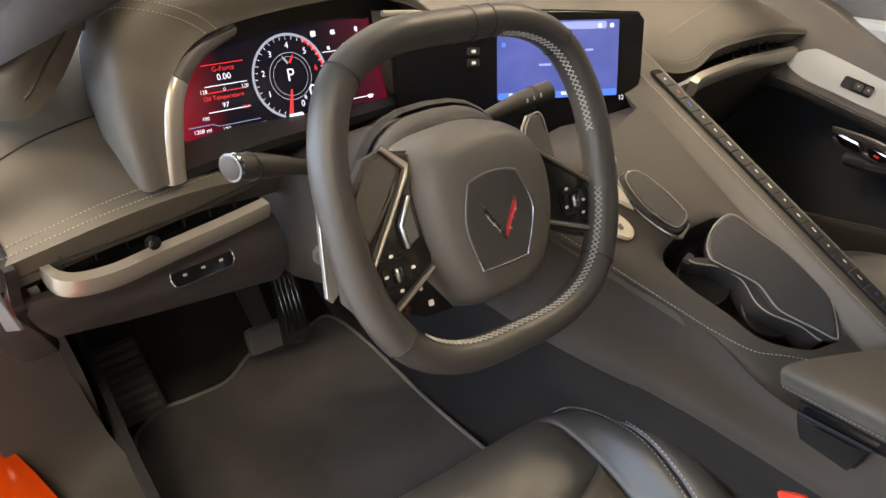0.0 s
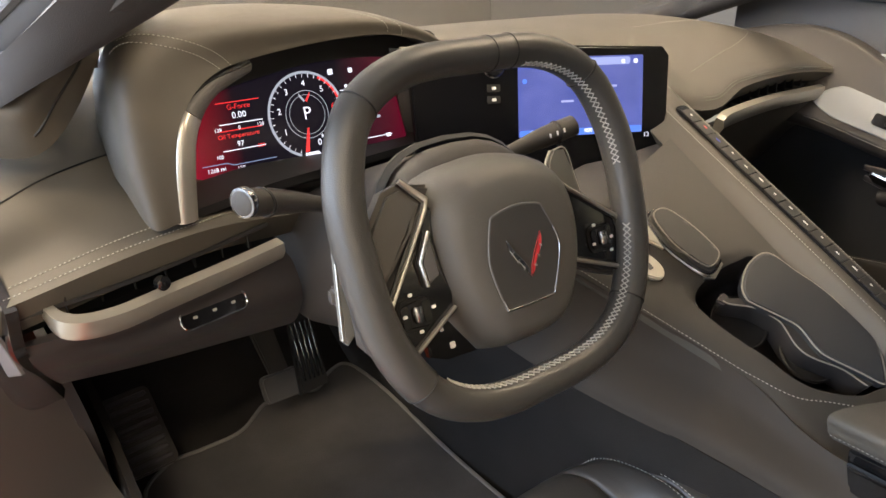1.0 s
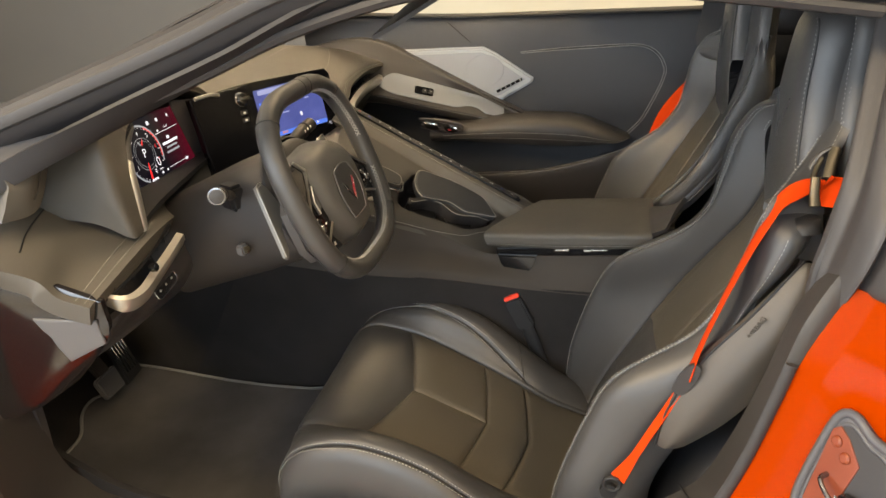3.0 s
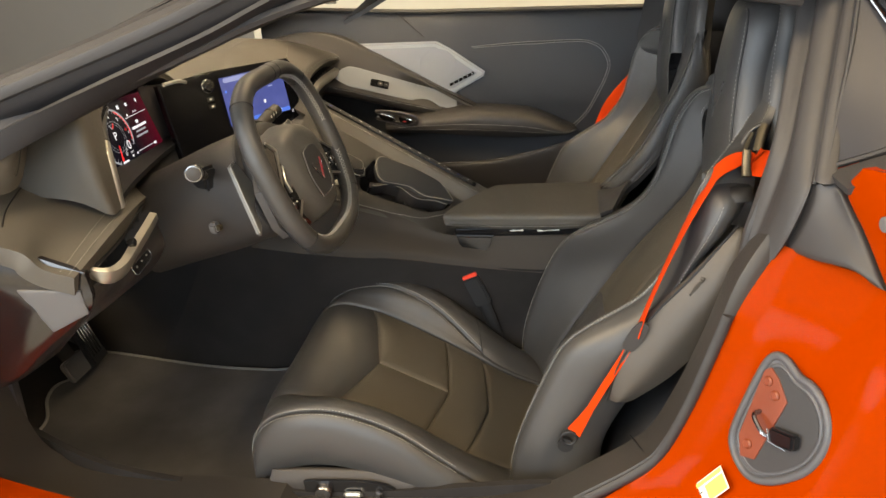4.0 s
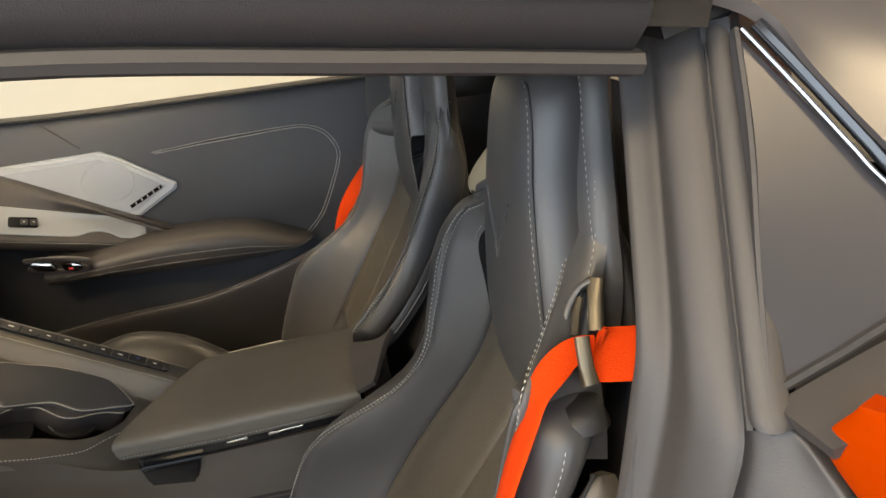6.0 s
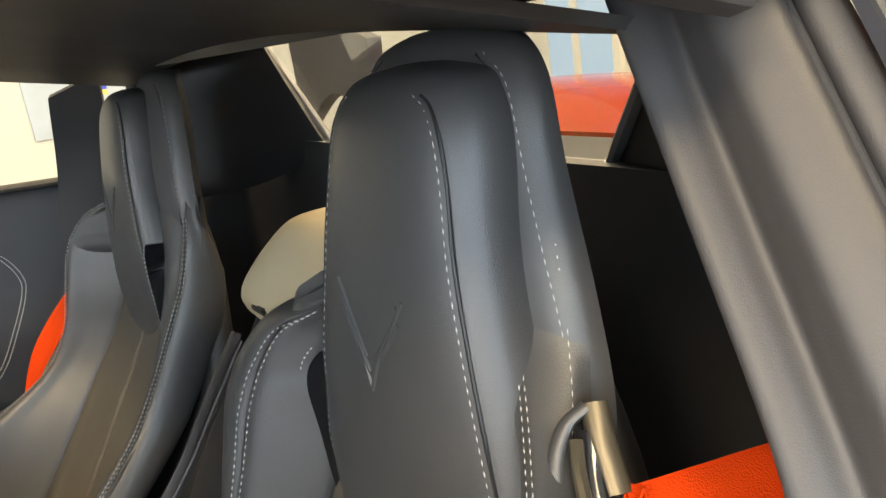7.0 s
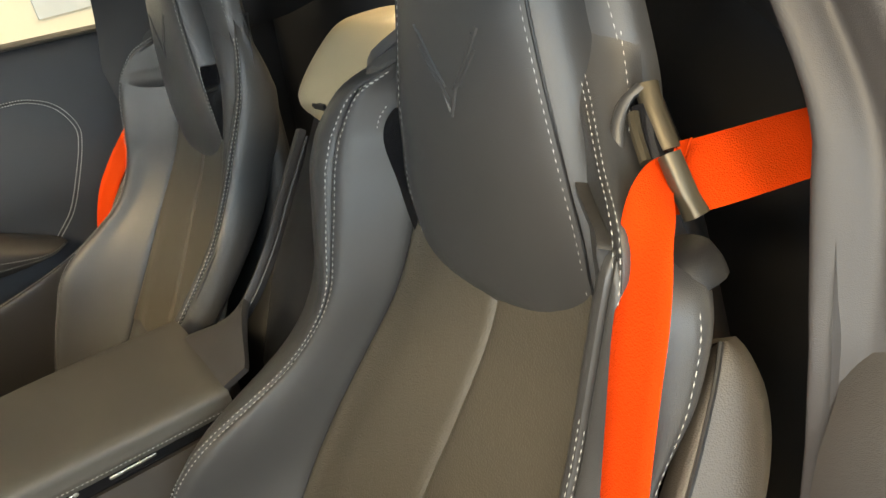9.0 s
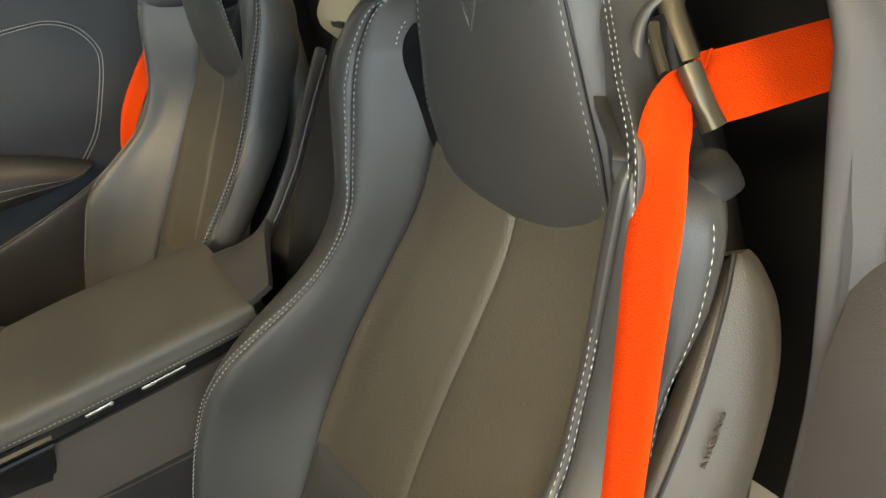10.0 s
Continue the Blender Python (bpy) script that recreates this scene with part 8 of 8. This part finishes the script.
belt = thing("seat_belt", "bright orange seat belt through the driver's shoulder guide", "seat belt", (-0.64, -0.5, 0.4))
webbing("shoulder_webbing", [(-0.70, -1.0, 0.825), (-0.672, -0.90, 0.838), (-0.655, -0.825, 0.846), (-0.638, -0.748, 0.852), (-0.630, -0.738, 0.853)], 0.045, belt, [(0.55, -0.55, 0.45), (0.55, -0.5, 0.5), (0.6, -0.45, 0.55), (0.66, -0.38, 0.62), (0.66, -0.38, 0.62)], "orange webbing running back to the pillar")
webbing("lap_webbing", [(-0.631, -0.742, 0.855), (-0.632, -0.728, 0.858), (-0.638, -0.712, 0.857), (-0.652, -0.689, 0.846), (-0.662, -0.674, 0.827), (-0.671, -0.651, 0.788), (-0.682, -0.620, 0.723), (-0.690, -0.593, 0.658), (-0.695, -0.575, 0.606)], lambda t: 0.022 + 0.016 * max(0.0, min(1.0, (t - 0.22) / 0.36)) - 0.006 * max(0.0, min(1.0, (t - 0.6) / 0.3)), belt, [(0.62, -0.40, 0.62), (0.66, -0.36, 0.60), (0.74, -0.30, 0.52), (0.88, -0.16, 0.28), (0.94, -0.12, 0.10), (0.95, -0.12, 0.04), (0.95, -0.14, 0.0), (0.93, -0.12, 0.0), (0.9, 0.0, 0.1)], "orange webbing down the seat side")
webbing("anchor_webbing", [(-0.696, -0.570, 0.596), (-0.699, -0.548, 0.556), (-0.702, -0.522, 0.510), (-0.704, -0.498, 0.466), (-0.706, -0.476, 0.430)], lambda t: 0.012 + 0.012 * max(0.0, min(1.0, (t - 0.7) / 0.3)), belt, [(0.8, 0.45, 0.2), (0.6, 0.7, 0.3), (0.5, 0.75, 0.35), (0.4, 0.8, 0.4), (0.35, 0.85, 0.4)], "orange webbing to the floor anchor")
tm = basis((-0.701, -0.573, 0.606), (0.2, 0.85, 0.5), (-0.1, -0.52, 0.85))
plate("tongue", [(p.x, p.y) for p in loop([(-0.008, -0.022, 0), (0.006, -0.026, 0), (0.011, -0.012, 0), (0.011, 0.014, 0), (0.006, 0.027, 0), (-0.005, 0.028, 0), (-0.010, 0.010, 0)], 32)], 0.010, tm @ pose(0, 0, -0.005), RUBBER, belt, 0.003, 3, "taupe plastic belt tongue")
plate("tongue_slot", rounded(0.006, 0.026, 0.002, 3, 0.001, 0.006), 0.0008, tm @ pose(0, 0, 0.005), DARK, belt, 0)
plate("tongue_blade", [(-0.022, -0.042), (-0.006, -0.048), (-0.002, -0.020), (-0.016, -0.016)], 0.003, tm, SILVER, belt, 0.0005)
sweep("anchor_ring", [Vector((-0.707, -0.468 + 0.012 * math.cos(a), 0.420 + 0.012 * math.sin(a))) for a in [math.pi * 2 * k / 20 for k in range(20)]], oval(0.003, 0.003, 8), DARK, belt, closed=True, up=(1, 0, 0))
turned("anchor", [(0.013, 0), (0.013, 0.008), (0.008, 0.012)], basis((-0.708, -0.462, 0.405), (0, 1, 0), (0, 0, 1)), DARK, belt, 18)
pbelt = thing("seat_belt", "bright orange seat belt beside the passenger seat", "seat belt", (0.60, -0.6, 0.4))
webbing("webbing", [(0.44, -0.745, 0.84), (0.485, -0.680, 0.765), (0.529, -0.618, 0.69), (0.56, -0.58, 0.62), (0.58, -0.54, 0.50)], 0.036, pbelt, [(0.6, 0.7, 0), (0.6, 0.7, 0), (0.7, 0.6, 0), (0.7, 0.6, 0), (0.7, 0.6, 0)])


# ---------------------------------------------------------------- footwell
well_s = Surf([[(-0.735, -0.62, 0.20), (-0.45, -0.62, 0.20), (-0.18, -0.62, 0.20)], [(-0.735, 0.0, 0.20), (-0.45, 0.0, 0.20), (-0.19, 0.0, 0.20)], [(-0.735, 0.45, 0.22), (-0.45, 0.45, 0.22), (-0.21, 0.45, 0.22)], [(-0.735, 0.72, 0.27), (-0.45, 0.72, 0.27), (-0.21, 0.72, 0.27)], [(-0.735, 0.95, 0.48), (-0.45, 0.95, 0.48), (-0.21, 0.95, 0.48)], [(-0.735, 1.02, 0.80), (-0.45, 1.02, 0.80), (-0.21, 1.02, 0.80)]])
tagged(panel("footwell_carpet", well_s, CARPET, None, nu=16, nv=30, thick=0.02), "black carpet in the driver's footwell", "carpet", kind="structure")
pw = Surf([[(0.08, -0.72, 0.20), (0.40, -0.72, 0.20), (0.72, -0.72, 0.20)], [(0.08, 0.3, 0.20), (0.40, 0.3, 0.20), (0.72, 0.3, 0.20)], [(0.08, 0.7, 0.27), (0.40, 0.7, 0.27), (0.72, 0.7, 0.27)]])
tagged(panel("footwell_carpet_passenger", pw, CARPET, None, thick=0.02), "black carpet in the passenger's footwell", "carpet", kind="structure")
inner = Surf([[(-0.722, 0.95, 0.55), (-0.722, 0.6, 0.50), (-0.722, 0.35, 0.36), (-0.722, 0.0, 0.315), (-0.722, -0.45, 0.35)], [(-0.726, 0.95, 0.20), (-0.726, 0.6, 0.19), (-0.726, 0.35, 0.19), (-0.726, 0.0, 0.19), (-0.726, -0.45, 0.19)]])
tagged(panel("sill_carpet", inner, CARPET, None, nu=30, nv=6, thick=0.012), "black carpet on the inner sill", "carpet", kind="structure")
fire = Surf([[(-0.84, 1.0, 0.92), (-0.4, 1.03, 0.90), (0.1, 1.03, 0.90), (0.76, 1.0, 0.90)], [(-0.84, 1.0, 0.5), (-0.4, 1.03, 0.5), (0.1, 1.03, 0.5), (0.76, 1.0, 0.5)], [(-0.84, 1.0, 0.15), (-0.4, 1.03, 0.15), (0.1, 1.03, 0.15), (0.76, 1.0, 0.15)]])
tagged(panel("firewall", fire, CARPET, None, thick=0.02), "black carpeted firewall under the dashboard", "firewall", kind="structure")
for tx in (-0.185, 0.14):
    tun = Surf([[(tx, 0.25, 0.80), (tx, 0.6, 0.84), (tx, 1.02, 0.88)], [(tx, 0.25, 0.2), (tx, 0.6, 0.2), (tx, 1.02, 0.2)]])
    tagged(panel("tunnel_wall", tun, CARPET, None, thick=0.01), "black carpeted tunnel side under the dashboard", "carpet", kind="structure")
kick = Surf([[(-0.80, 0.42, 0.66), (-0.80, 0.60, 0.70), (-0.80, 0.95, 0.75)], [(-0.77, 0.46, 0.50), (-0.77, 0.62, 0.50), (-0.76, 0.95, 0.5)], [(-0.755, 0.50, 0.345), (-0.75, 0.62, 0.34), (-0.74, 0.95, 0.3)]])
tagged(panel("kick_panel", kick, SATINBLACK, None, thick=0.015), "dark grey plastic kick panel", "trim", kind="structure")

fmat = thing("floor_mat", "black carpet floor mat with a grey bound edge", "floor mat", (-0.45, 0.35, 0.21))
mat_z = lambda x, y: 0.226 + 0.05 * max(0, (y - 0.30) / 0.4) ** 2
mo = loop([(-0.70, 0.05, 0), (-0.70, 0.35, 0), (-0.69, 0.60, 0), (-0.628, 0.671, 0), (-0.56, 0.675, 0), (-0.486, 0.68, 0), (-0.42, 0.72, 0), (-0.365, 0.73, 0), (-0.315, 0.706, 0), (-0.27, 0.735, 0), (-0.226, 0.744, 0), (-0.205, 0.70, 0), (-0.195, 0.60, 0), (-0.20, 0.45, 0), (-0.21, 0.26, 0), (-0.225, 0.05, 0)], 90)
bm = bmesh.new()
tops = [bm.verts.new((p.x, p.y, mat_z(p.x, p.y))) for p in mo]
rings_m = [tops]
for s in (0.96, 0.8, 0.55, 0.3):
    rings_m.append([bm.verts.new((-0.45 + (p.x + 0.45) * s, 0.36 + (p.y - 0.36) * s, mat_z(p.x, 0.36 + (p.y - 0.36) * s))) for p in mo])
for a, b in zip(rings_m, rings_m[1:]):
    for i in range(90):
        bm.faces.new((a[i], a[(i + 1) % 90], b[(i + 1) % 90], b[i]))
bm.faces.new(rings_m[-1])
lowr = [bm.verts.new((p.x, p.y, mat_z(p.x, p.y) - 0.012)) for p in mo]
for i in range(90):
    bm.faces.new((tops[i], lowr[i], lowr[(i + 1) % 90], tops[(i + 1) % 90]))
part("carpet_face", bm, MAT_PILE, fmat)
sweep("bound_edge", [Vector((p.x, p.y, mat_z(p.x, p.y) + 0.001)) for p in mo], oval(0.004, 0.003, 8), mat("edge_binding", (0.16, 0.16, 0.16), 0.8, grain=0.5, grain_size=500), fmat, closed=True, label="grey bound edge")

# pedals
acc = thing("accelerator_pedal", "black ribbed accelerator pedal", "pedal", (-0.40, 0.66, 0.27))
am = basis((-0.372, 0.62, 0.425), (1, 0, 0), (0, 0.35, 1))
plate("pad", [(-0.030, -0.075), (0.026, -0.070), (0.030, 0.07), (-0.018, 0.075)], 0.014, am, DARK, acc, 0.004)
for k in range(5):
    block("rib", (0.0045, 0.105, 0.004), am @ pose(-0.018 + k * 0.009, 0, 0.0155), GUNMETAL, acc, 0.0012, 1)
brake = thing("brake_pedal", "grey steel brake pedal arm with rubber pad", "pedal", (-0.45, 0.66, 0.27))
plate("arm", [(-0.050, 0.10), (-0.005, 0.10), (0.012, -0.045), (-0.022, -0.050)], 0.012, basis((-0.415, 0.640, 0.425), (1, 0, 0), (0, 0.35, 1)), TRIM, brake, 0.003)
plate("pad", rounded(0.075, 0.050, 0.010, 4), 0.012, basis((-0.425, 0.615, 0.375), (1, 0, 0), (0, 0.45, 1)), POCKET, brake, 0.004, 3, "grey rubber brake pad")
dead = thing("footrest", "grey ribbed footrest beside the pedals", "footrest", (-0.65, 0.72, 0.3))
fm = basis((-0.655, 0.70, 0.335), (0.98, 0.10, 0), (-0.05, 0.65, 0.75))
plate("plate", rounded(0.085, 0.145, 0.012, 3), 0.012, fm, SATINBLACK, dead, 0.003)
for k in range(8):
    block("rib", (0.068, 0.009, 0.005), fm @ pose(0, -0.058 + k * 0.0166, 0.014), POCKET, dead, 0.002, 1)
